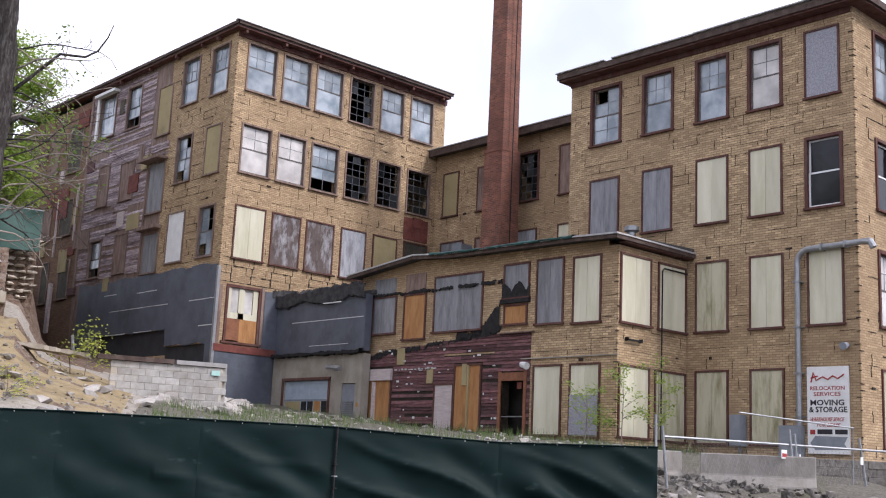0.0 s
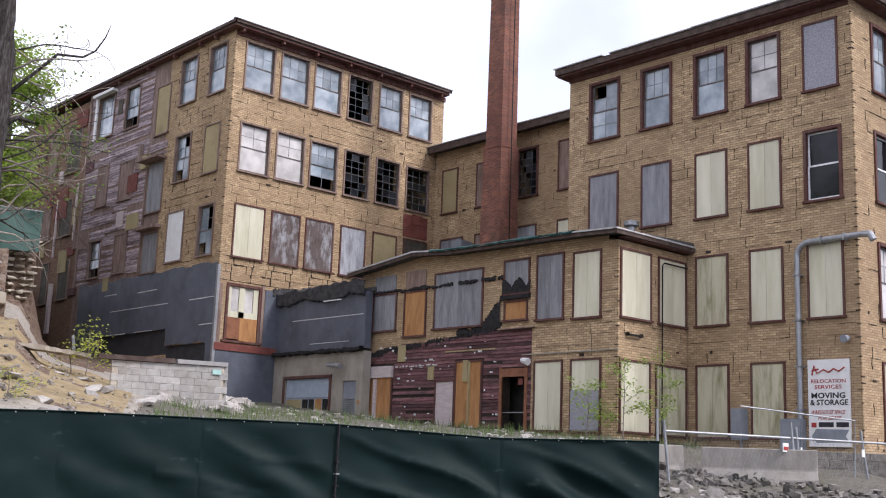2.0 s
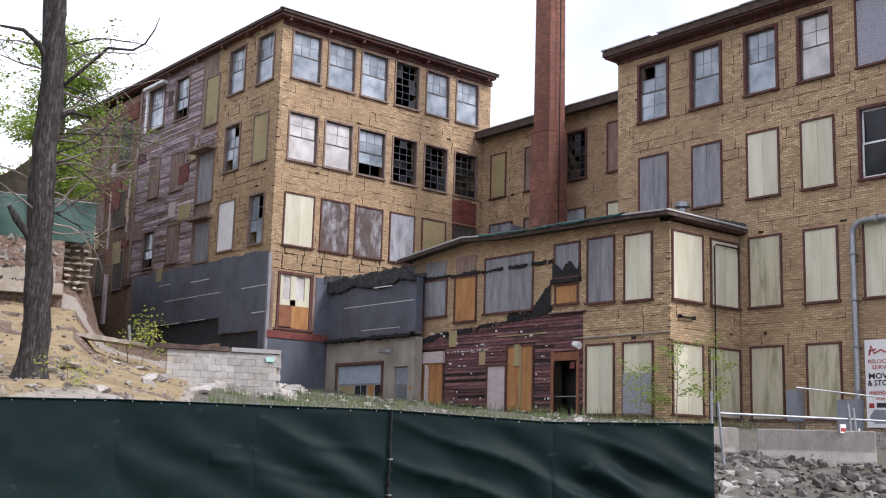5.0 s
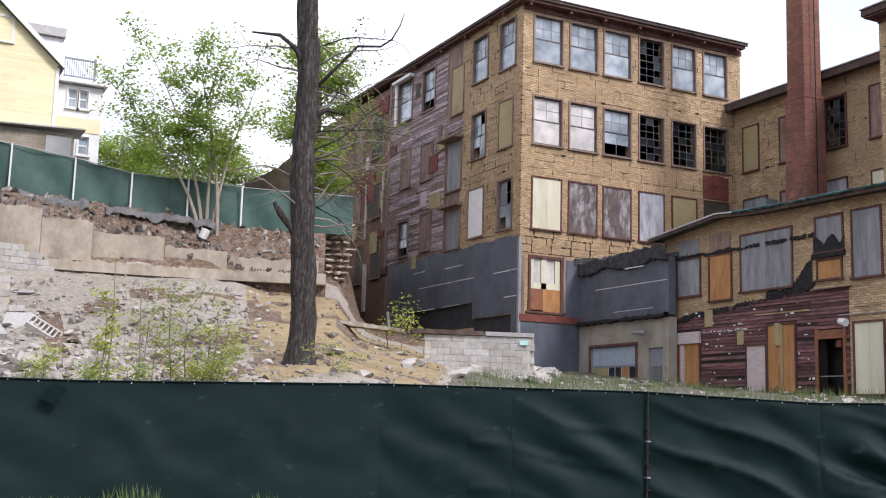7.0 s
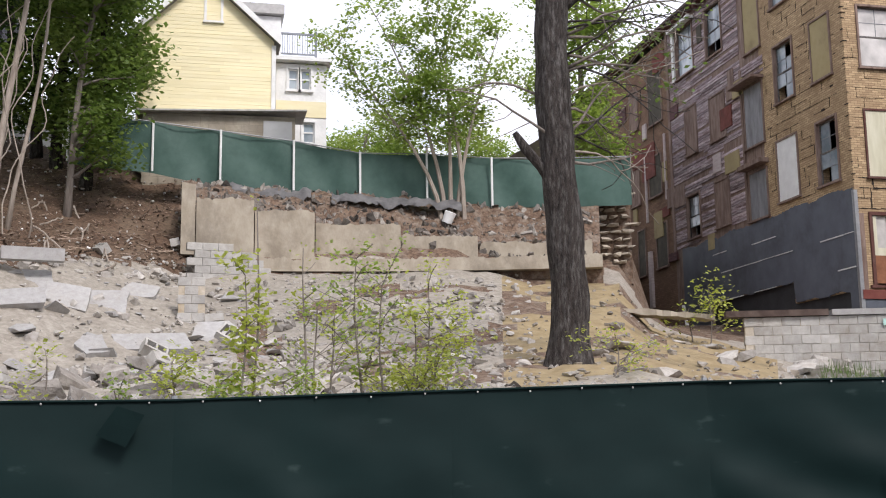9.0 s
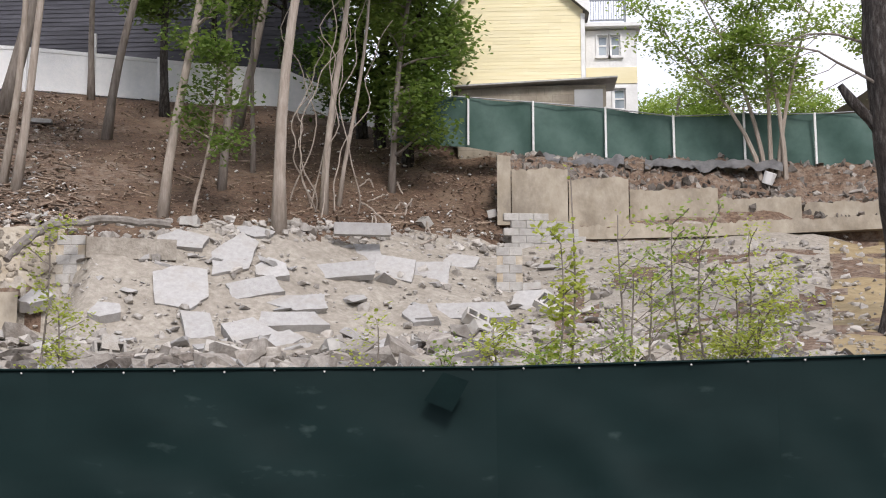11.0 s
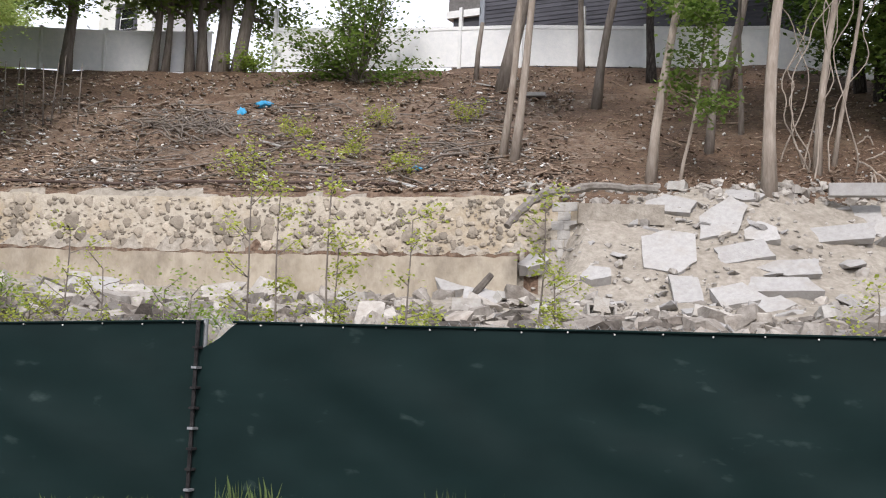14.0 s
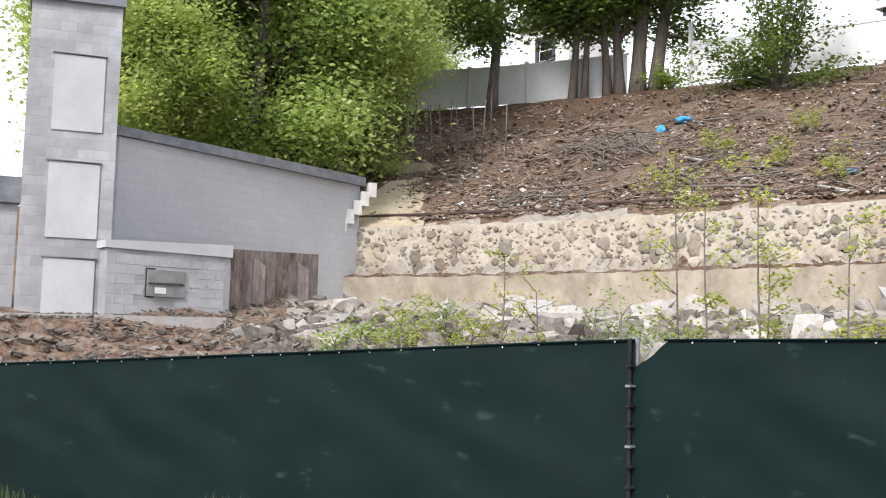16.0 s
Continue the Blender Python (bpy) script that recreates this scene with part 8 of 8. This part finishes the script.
SL = "slender bare-trunked tree on the brown bank"
k = 0
for az, s, dx, w_, h, bark, lf in ((-25.8, 0.243, 1.9, 0.26, 13, M_BARK, None), (-25.7, 0.181, 1.0, 0.10, 11, M_BARKPALE, None), (-25.0, 0.179, 1.7, 0.115, 11, M_BARKPALE, None), (-21.6, 0.264, 0.4, 0.13, 10, M_BARK, None),
                                   (-20.8, 0.229, 1.9, 0.15, 11, M_BARK, None), (-18.0, 0.163, 0.9, 0.12, 11, M_BARKPALE, M_LEAF), (-16.6, 0.161, 0.6, 0.045, 4, M_BARKPALE, M_LEAF), (-15.2, 0.187, 0.1, 0.11, 10, M_BARK, M_LEAF),
                                   (-14.5, 0.245, 2.6, 0.17, 10, M_BARK, None), (-13.5, 0.206, 0.3, 0.07, 8, M_BARK, None), (-12.1, 0.155, 0.7, 0.15, 11, M_BARKPALE, None), (-9.9, 0.169, 0.5, 0.10, 10, M_BARKPALE, None), (-9.2, 0.175, 0.8, 0.06, 9, M_BARKPALE, None)):
    r_ = on_slope(az, s)
    # entries without leaves get high unseen crowns, added to shade the bank
    tree("tree", SL, at(az, r_), h, w_, (dx, 0), 100 + k, bark, lf or M_LEAF, 0.3 if lf else 0.66, 0.8 if lf else 2.2, 11 if lf else 14, 26 if lf else 40, 0.10 if lf else 0.16, 0.25 if lf else 0.5, group="bank trees", subs=2)
    k += 1
for az, s, dx, w_, h in ((-47.8, 0.231, 0.1, 0.22, 9), (-43.7, 0.242, 0.1, 0.16, 9), (-43.1, 0.244, 0.5, 0.14, 9), (-41.8, 0.244, -0.2, 0.17, 10), (-41.1, 0.246, 0.1, 0.2, 10), (-40.2, 0.249, 1.0, 0.3, 11), (-39.4, 0.248, 1.1, 0.27, 11)):
    tree("tree", "mature shade tree along the crest by the fence", at(az, on_slope(az, s) - 0.5), h, w_, (dx, 0), 130 + k, M_BARK, M_LEAF, 0.2, 2.8, 20, 88, 0.16, 0.6, group="crest trees")
    k += 1
for az, s, h in ((-28.3, 0.266, 1.5), (-27.1, 0.252, 2.1)):
    bm = bmesh.new()
    p = at(az, on_slope(az, s))
    tube(bm, [p - Vector((0, 0, 0.2)), p + Vector((0.05, 0, h * 0.5)), p + Vector((0.18, 0, h))], [0.11, 0.09, 0.075], 7)
    tagged(part("dead_trunk", bm, M_BARK, smooth=True), "short dead trunk snapped off on the bank", "tree trunk", "dead trunks")

# bushy shrub on the crest
sh = thing("shrub", "wide leafy shrub spilling over the crest", "shrub", at=at(-33.2, 39.5))
rr = random.Random(9)
bm = bmesh.new()
cs = []
for k in range(46):
    a = rr.uniform(0, 6.28)
    low = k % 2
    lp, lr = limb((0, 0, 0), (math.cos(a) * 1.1, math.sin(a) * 0.7, rr.uniform(0.25, 0.9) if low else rr.uniform(2.2, 5.0)), rr.uniform(1.6, 3.6) if low else rr.uniform(2.6, 6.2), 0.035, rr, droop=0.05 if low else 0.01)
    tube(bm, lp, lr, 5)
    cs += lp[2:]
part("stem", bm, M_BARK, sh)
lv = new("crown", leaves_mesh(cs, M_LEAF, 36, 0.30, 0.13, 3))
lv.parent = sh
tagged(lv, kind="stuff")

# small shrub at the foot of the crest trees
sh = thing("shrub", "small leafy shrub at the foot of the shade trees", "shrub", at=at(-38.6, on_slope(-38.6, 0.247)))
rr = random.Random(29)
bm = bmesh.new()
cs = []
for k in range(16):
    a = rr.uniform(0, 6.28)
    lp, lr = limb((0, 0, -0.1), (math.cos(a), math.sin(a), rr.uniform(0.5, 2.0)), rr.uniform(0.6, 1.5), 0.015, rr, droop=0.05)
    tube(bm, lp, lr, 4)
    cs += lp[2:]
part("stem", bm, M_BARK, sh)
lv = new("crown", leaves_mesh(cs, M_LEAFBRIGHT, 12, 0.16, 0.12, 13))
lv.parent = sh
tagged(lv, kind="stuff")

# thin stems under the edge of the woods
for k in range(9):
    az = -51.5 + 0.55 * k + rr.uniform(-0.2, 0.2)
    p = at(az, float(np.interp(az, AZ, R_BROW)) + rr.uniform(6.5, 8.5))
    bm = bmesh.new()
    lean = rr.uniform(-0.25, 0.25)
    tube(bm, [p - Vector((0, 0, 0.2)), p + Vector((lean * 0.6, 0, 1.1)), p + Vector((lean, 0, 1.9))], [0.028, 0.022, 0.016], 5)
    tagged(part("sapling", bm, M_BARK, smooth=True), "thin bare sapling under the woods edge", "sapling", "bare saplings")

# dead branches strewn over the littered slope
rr = random.Random(77)
bm = bmesh.new()
for k in range(210):
    piled = k % 3 == 0
    az = rr.gauss(-41.5, 1.6) if piled else rr.uniform(-47, -26)
    r_ = float(np.interp(az, AZ, R_BROW)) + (rr.gauss(6.2, 0.7) if piled else rr.uniform(0.6, 10))
    a, ln = rr.gauss(0.0, 0.6) + rr.choice((0, 3.14)), rr.uniform(0.6, 2.3)
    c = at(az, r_)
    pts = []
    for j in range(5):
        u = j / 4 - 0.5
        x, y = c.x + ln * u * math.cos(a) + 0.06 * math.sin(j * 2.1 + k), c.y + ln * u * math.sin(a)
        pts.append((x, y, ground(x, y) + 0.10 + (rr.uniform(0, 0.28) if piled else 0.02 * j)))
    w_ = rr.uniform(0.012, 0.038)
    tube(bm, pts, [w_, w_, w_ * 0.8, w_ * 0.6, w_ * 0.35], 4)
tagged(part("branches", bm, M_BARK, smooth=True), "dead branches and sticks strewn over the brown slope", "branches", kind="stuff")

# tangled vines round the slope trees
vine = thing("vine", "tangle of bare pale vines hanging round the trees", "vine")
rr = random.Random(19)
b0 = at(-10.0, on_slope(-10, 0.17))
for k in range(9):
    bm = bmesh.new()
    p = b0 + Vector((rr.uniform(-0.7, 0.8), rr.uniform(-0.6, 0.6), 0))
    p.z = ground(p.x, p.y)
    pts = []
    ph, amp, H = rr.uniform(0, 6), rr.uniform(0.15, 0.5), rr.uniform(3, 8)
    swing = rr.uniform(-0.6, 1.0)
    turns, off = rr.uniform(3, 9), rr.uniform(0, 90)
    for j in range(26):
        u = j / 25
        pts.append((p.x + amp * math.sin(ph + u * turns) + swing * u + 0.7 * u * noise.noise((u * 6, off, 0)), p.y + 0.3 * math.cos(ph + u * 5), p.z + H * u ** 1.2))
    tube(bm, pts, [0.022 * (1 - 0.5 * j / 25) for j in range(26)], 5)
    part("stem", bm, M_BARKPALE, vine)
for k in range(9):
    bm = bmesh.new()
    a = rr.uniform(-9, -4.5)
    p = at(a, rr.uniform(27, 31))
    ph, R = rr.uniform(0, 6), rr.uniform(0.3, 0.8)
    pts = []
    for j in range(18):
        x, y = p.x + R * math.cos(ph + j * 0.11) + 0.05 * j, p.y + R * 0.7 * math.sin(ph + j * 0.11)
        pts.append((x, y, ground(x, y) + 0.06 + 0.25 * math.sin(j / 17 * math.pi) * rr.uniform(0.7, 1)))
    tube(bm, pts, 0.022, 5)
    part("root", bm, M_BARKPALE, vine)

# ivy-clad dark trees beside the yellow house
for i, (az, r_, h, cr, lf) in enumerate(((-7.9, 37, 10, 1.9, M_LEAFDARK), (-7.0, 36, 10, 1.8, M_LEAF), (-5.6, 34.0, 7.5, 1.5, M_LEAF), (-12.5, 43, 10, 2.4, M_LEAFDARK), (-9.5, 41, 11, 2.4, M_LEAFDARK), (-15.5, 44, 10, 2.2, M_LEAFDARK), (-18.0, 39, 8.5, 1.2, M_LEAF))):
    tree("tree", "dense ivy-hung tree at the edge of the bank", at(az, r_), h, 0.17, (0.2, 0), 160 + i, M_BARKDARK, lf, 0.10 if i < 3 else 0.4, cr, 20, 60, 0.15, 0.42, group="ivy trees")

# woods behind the block building
protos = [tree("tree", "full leafy bright green tree in a dense wood", (0, 0, -60 - 30 * i), 11 + i, 0.22, (0.3, 0), 200 + i, M_BARK, (M_LEAFWOOD, M_LEAFLIME, M_LEAFWOOD)[i], 0.10, 2.9, 26, 215, 0.125, 0.60, group="woods") for i in range(3)]
rr = random.Random(33)
spots_ = [(-65.8, 36), (-63.6, 30.5), (-67.0, 34), (-65.0, 31.5), (-62.5, 33.5), (-60, 31.8), (-58.2, 35), (-56.0, 34.5), (-54.2, 38), (-53.6, 43), (-66, 40), (-64, 42), (-60, 40), (-57, 44), (-51.8, 60)]
for i, (a, r_) in enumerate(spots_):
    p = at(a, r_)
    m = Matrix.Translation((p.x, p.y, p.z - 0.6)) @ Matrix.Rotation(rr.uniform(0, 6.28), 4, 'Z') @ Matrix.Scale(rr.uniform(0.8, 1.1) * (1.0 if a < -52 else 0.75), 4)
    if i < 3:
        protos[i].matrix_world = m
    else:
        copy_thing(protos[i % 3], m)
for i in range(14):
    a = rr.uniform(-55, -51)
    p = at(a, rr.uniform(38, 41))
    bm = bmesh.new()
    tube(bm, [p - Vector((0, 0, 0.2)), p + Vector((rr.uniform(-0.3, 0.3), 0, 1.6)), p + Vector((rr.uniform(-0.5, 0.5), 0, 3.4))], [0.045, 0.035, 0.02], 5)
    tagged(part("sapling", bm, M_BARKPALE), "thin pale sapling stem at the wood's edge", "sapling", "wood edge saplings")

# leafy clump by the green fence, and trees beyond it
clump = thing("tree", "airy multi-stemmed green tree before the green screen fence", "tree", at=at(13.0, 32.0))
bm = bmesh.new()
cs = []
rr = random.Random(71)
for k, (dx, h) in enumerate(((-2.9, 4.9), (-1.9, 6.0), (-0.2, 5.3), (1.2, 5.6), (-0.9, 6.5))):
    pts = [Vector((0.16 * (k - 2) + dx * u ** 1.7 * 1.1, 0.2 * math.sin(k + u * 3), h * u)) for u in [j / 7 for j in range(8)]]
    tube(bm, pts, [0.075 * (1 - 0.85 * j / 7) for j in range(8)], 6)
    for j in range(13):
        q = pts[3 + j % 5]
        a = rr.uniform(0, 6.28)
        lp, lr = limb(q, (math.cos(a), math.sin(a) * 0.6, rr.uniform(0.2, 0.9)), rr.uniform(0.6, 2.1), 0.022, rr)
        tube(bm, lp, lr, 4)
        cs += lp[2:]
tagged(part("stem", bm, M_BARKPALE, clump), kind="stuff")
lv = new("crown", leaves_mesh(cs, M_LEAFBRIGHT, 52, 0.24, 0.10, 5))
lv.parent = clump
tagged(lv, kind="stuff")
for i, (az, r_, h, cr, z) in enumerate(((8.4, 48, 5.6, 2.2, 0), (11.5, 50, 5.6, 2.3, 0), (15.5, 48, 4.6, 2.2, 0), (9.9, 52, 5.2, 2.0, 0), (19.4, 36.5, 7.6, 1.5, 0))):
    tree("tree", "green tree rising behind the upper fence", at(az, r_), h, 0.16, (0.2, 0), 240 + i, M_BARK, M_LEAFBRIGHT, 0.2, cr, 18, 70, 0.12, 0.40, group="upper trees")
tree("tree", "leafy tree at the corner of the yellow house", at(-6.4, 31.0), 9.5, 0.10, (1.2, 0), 260, M_BARK, M_LEAF, 0.10, 1.45, 30, 46, 0.12, 0.34)

# ---- the dark trunk behind the screen fence ----
front = thing("tree", "tall dark trunk with broken stubs and sparse twigs", "tree", at=at(18.9, 18.0))
bm = bmesh.new()
n = 64
pts = [Vector((-0.32 * k / n + 0.06 * math.sin(k * 0.225), 0.05 * math.cos(k * 0.18), -0.4 + 13.5 * k / n)) for k in range(n + 1)]
tube(bm, pts, [0.295 - 0.06 * k / n + 0.26 * math.exp(-k / 2.2) for k in range(n + 1)], 20)
for v in bm.verts:
    a = math.atan2(v.co.y, v.co.x)
    ridge = 0.022 * math.sin(a * 7 + 2.5 * noise.noise((v.co.x * 2, v.co.y * 2, v.co.z * 0.8))) + 0.05 * noise.noise((v.co.x * 3, v.co.y * 3, v.co.z * 1.3))
    v.co.x += ridge * math.cos(a)
    v.co.y += ridge * math.sin(a)
part("trunk", bm, M_BARKDARK, front, smooth=True)
rr = random.Random(55)


def branch(pts, rs, name="branch", mt=M_BARKDARK):
    bm = bmesh.new()
    tube(bm, pts, rs, 6)
    return part(name, bm, mt, front, smooth=True)


branch([(-0.02, 0, 2.6), (-0.42, -0.05, 3.2), (-0.68, -0.05, 3.5), (-0.85, -0.05, 3.75)], [0.085, 0.08, 0.085, 0.05], "stub")
branch([(-0.15, 0, 7.0), (-0.5, 0, 7.6), (-0.9, 0, 7.85), (-1.6, 0, 7.8)], [0.08, 0.06, 0.045, 0.02], "stub")
branch([(0.0, 0, 5.9), (0.35, 0, 6.2), (0.75, 0, 6.15)], [0.09, 0.06, 0.03], "stub")
branch([Vector((x, y, z - front.matrix_world.translation.z)) for x, y, z in ((-0.06, 0.03, 9.35), (0.51, -0.17, 10.02), (0.98, -0.34, 10.61), (1.51, -0.54, 10.64), (1.76, -0.63, 10.84), (1.95, -0.69, 11.22), (2.04, -0.73, 11.55))], [0.05, 0.042, 0.036, 0.028, 0.022, 0.016, 0.008])
twig_ends = []
for k in range(16):
    z = rr.uniform(3.2, 7.6)
    sgn = 1 if rr.random() < 0.75 else -1
    lp, lr = limb((0, 0, z), (sgn, rr.uniform(-0.4, 0.4), rr.uniform(-0.1, 0.7)), rr.uniform(1.2, 2.8), 0.03, rr, droop=0.05, steps=7, wob=0.3)
    branch(lp, lr, "twig", M_BARK)
    for j in range(4):
        sp, sr = limb(lp[2 + j], (sgn * rr.uniform(0.2, 1), rr.uniform(-0.5, 0.5), rr.uniform(-0.8, 0.8)), rr.uniform(0.4, 1.0), 0.010, rr, steps=4, wob=0.35)
        branch(sp, sr, "twig", M_BARK)
        if z > 4.6:
            twig_ends += sp[2:]
for k in range(14):
    z = rr.uniform(3.4, 8.6)
    lp, lr = limb((0.05, 0, z), (1, rr.uniform(-0.5, 0.3), rr.uniform(-0.3, 0.8)), rr.uniform(1.5, 3.0), 0.022, rr, droop=0.07, steps=8, wob=0.34)
    branch(lp, lr, "twig", M_BARKDARK if k % 3 else M_BARKPALE)
    for j in range(4):
        sp, sr = limb(lp[2 + j], (rr.uniform(0.0, 1), rr.uniform(-0.5, 0.5), rr.uniform(-0.9, 0.6)), rr.uniform(0.4, 1.1), 0.009, rr, steps=4, wob=0.4)
        branch(sp, sr, "twig", M_BARKDARK if k % 3 else M_BARKPALE)
lv = new("foliage", leaves_mesh(twig_ends, M_LEAF, 5, 0.16, 0.075, 8))
lv.parent = front
tagged(lv, kind="stuff")


# ---- weeds and saplings behind the fence ----
def weed(az, r, h, seed, leaf=M_LEAFYELLOW, n=8, size=0.06, per=18, label="thin sapling with yellow-green spring leaves", spread=0.09, wide=0.35):
    rr_ = random.Random(seed)
    ob = thing("sapling", label, "sapling", "saplings", at=at(az, r))
    bm = bmesh.new()
    pts = [Vector((0.05 * math.sin(seed + u * 4) + 0.1 * u * math.cos(seed), 0, -0.1 + h * u)) for u in [j / 7 for j in range(8)]]
    tube(bm, pts, [0.016 * (1 - 0.8 * j / 7) + 0.003 for j in range(8)], 5)
    cs_ = [pts[-1]]
    for k in range(n):
        q = pts[2 + k % 6]
        a = rr_.uniform(0, 6.28)
        lp, lr = limb(q, (math.cos(a), math.sin(a), rr_.uniform(0.2, 0.9)), rr_.uniform(0.5, 1.0) * wide, 0.007, rr_, steps=3)
        tube(bm, lp, lr, 4)
        cs_ += lp[2:]
    tagged(part("stem", bm, M_BARK, ob), kind="stuff")
    lv_ = new("foliage", leaves_mesh(cs_, leaf, int(per * 1.9), spread * 1.1, size * 0.74, seed, 0.7))
    lv_.parent = ob
    tagged(lv_, kind="stuff")
    return ob


for i, (az, s_top, r, kw) in enumerate((
        (-23.4, 0.150, 13.0, {}), (-23.0, 0.085, 12.6, dict(n=9)), (-38.5, 0.165, 13.6, dict(n=12, wide=0.6, per=10)), (-36.8, 0.150, 13.4, dict(n=9)), (-34.0, 0.185, 13.0, dict(n=8)), (-33.6, 0.10, 13.0, dict(n=8)),
        (-47.0, 0.10, 14.8, dict(n=10, wide=0.5, per=8)), (-45.5, 0.07, 14.6, dict(n=10, wide=0.5, per=8)), (-42.5, 0.055, 14.2, dict(n=10, wide=0.45, per=9, leaf=M_LEAFBRIGHT)), (-41.0, 0.05, 14, dict(n=10, wide=0.45, per=9, leaf=M_LEAFBRIGHT)),
        (-52, 0.045, 16, dict(n=12, wide=0.5)), (-29.8, 0.13, 12.6, dict(n=6)), (-7.0, 0.075, 12.2, dict(n=9, per=9)), (2.1, 0.150, 12.5, dict(n=10, per=12, size=0.10)), (2.6, 0.215, 12.7, dict(n=3, per=2)), (5.2, 0.175, 12.9, dict(n=5, per=3)),
        (8.2, 0.165, 13.5, dict(n=12, wide=0.7, per=6, size=0.075, leaf=M_LEAFBRIGHT)), (9.6, 0.140, 13.4, dict(n=12, wide=0.8, per=7, size=0.075, leaf=M_LEAFBRIGHT)), (7.0, 0.115, 13.3, dict(n=12, wide=0.8, per=8, size=0.075)), (10.8, 0.110, 13.2, dict(n=12, wide=0.8, per=8, size=0.075)),
        (4.0, 0.055, 12.5, dict(n=12, wide=0.5, per=12, leaf=M_LEAFBRIGHT)), (0.8, 0.05, 12.4, dict(n=12, wide=0.5, per=12, leaf=M_LEAFBRIGHT)), (-3.5, 0.045, 12.3, dict(n=10, wide=0.4, per=12, leaf=M_LEAFBRIGHT)),
        (12.4, 0.085, 13.2, dict(n=12, wide=0.6, per=10)), (6.2, 0.125, 13.0, dict(n=10, wide=0.9, per=6, leaf=M_LEAFBRIGHT)), (11.6, 0.135, 13.6, dict(n=14, wide=0.8, per=9)), (21.0, 0.085, 16, dict(n=10, wide=0.7, per=8)), (25.8, 0.128, 27, dict(n=9, wide=0.9, per=8, size=0.11, spread=0.16)), (24.9, 0.110, 27, dict(n=7, wide=0.9, per=7, size=0.11, spread=0.16)))):
    b = at(az, r)
    weed(az, r, max(0.5, O.z + s_top * r - b.z), 300 + i, **kw)
rr = random.Random(91)
for i in range(12):
    az = rr.choice((rr.uniform(-57, -38), rr.uniform(-57, -28), rr.uniform(-8, 14)))
    weed(az, float(np.interp(az, AZ, R_FENCE)) + rr.uniform(1.0, 4.5), rr.uniform(0.35, 0.8), 500 + i, leaf=rr.choice((M_LEAFYELLOW, M_LEAFYELLOW, M_LEAFBRIGHT)), n=10, wide=0.5, per=9, size=0.075, label="low weed with yellow-green leaves among the rubble")
for i, (az, up) in enumerate(((-33.0, 3.2), (-30.6, 1.8), (-36.2, 5.2), (-27.5, 7.5), (-39.2, 1.6), (-32.2, 6.8))):
    weed(az, float(np.interp(az, AZ, R_BROW)) + up, 0.55, 560 + i, n=10, wide=0.7, per=8, size=0.09, label="yellow-green weed sprouting on the littered slope")
for i, (x, y, h) in enumerate(((24.9, 19.6, 2.0), (25.9, 19.2, 2.3), (24.2, 20.4, 1.5))):
    dx, dy = x - O.x, y - O.y
    weed(math.degrees(math.atan2(dx, dy)), math.hypot(dx, dy), h, 400 + i, n=14, wide=0.8, per=10, size=0.09, leaf=M_LEAFBRIGHT, label="green sapling growing before the boarded annex")

# ---- small finds ----
M_BLUE = mat("blue_plastic", (0.03, 0.30, 0.60), (0.08, 0.42, 0.72), 4, rough=0.4)
for az, s, w_, h_ in ((-38.0, 0.216, 0.32, 0.12), (-39.1, 0.207, 0.16, 0.18), (-30.0, 0.166, 0.15, 0.08)):
    p = at(az, on_slope(az, s), 0.05)
    bm = bmesh.new()
    bmesh.ops.create_icosphere(bm, subdivisions=3, radius=1.0)
    for v in bm.verts:
        v.co *= 1 + 0.45 * noise.noise(v.co * 2.2)
        v.co = Vector((v.co.x * w_, v.co.y * w_ * 0.7, v.co.z * h_)) + p
    tagged(part("plastic_bag", bm, M_BLUE, smooth=True), "crumpled blue plastic bag on the littered slope", "bag", "blue bags")
bm = bmesh.new()
p = at(-24, on_slope(-24, 0.235), 0.1)
box(bm, -0.35, 0.35, -0.15, 0.15, 0, 0.13, Matrix.Translation(p) @ Matrix.Rotation(0.3, 4, 'Z'))
bmesh.ops.bevel(bm, geom=bm.edges[:], offset=0.015, segments=1, affect='EDGES')
tagged(part("pale_block", bm, M_CONC), "pale ribbed block lying on the bank", "block")
for az, s, L in ((-26.3, 0.245, 1.2), (-37.5, 0.18, 1.4), (-30.5, 0.150, 1.3), (-41.0, 0.205, 1.0)):
    p = at(az, on_slope(az, s), 0.07)
    bm = bmesh.new()
    box(bm, -L / 2, L / 2, -0.06, 0.06, 0, 0.03, Matrix.Translation(p) @ Euler((0.1, 0.25, random.Random(int(L * 10)).uniform(-0.6, 0.6))).to_matrix().to_4x4())
    tagged(part("plank", bm, M_PALESCRAP), "loose pale plank on the littered slope", "plank", "loose planks")
for az, r_, L in ((-69, 18.5, 3.2), (-64.5, 18.8, 3.0), (-67, 17.8, 2.4)):
    p = at(az, r_, 0.15)
    bm = bmesh.new()
    tube(bm, [p + Vector((-L / 2, 0.1, -0.02)), p + Vector((0, 0, 0.12)), p + Vector((L / 2, -0.3, 0.28))], [0.09, 0.075, 0.04], 7)
    tagged(part("fallen_branch", bm, M_BARK, smooth=True), "fallen brown branch on the debris bank", "branch", "fallen branches")
p = up_to(12.7, 31.7, 0.190)
bm = bmesh.new()
tube(bm, [p, p + Vector((0.1, -0.1, 0.3))], [0.15, 0.17], 12)
tagged(part("bucket", bm, M_WHITE), "white plastic bucket lying on the bank", "bucket")
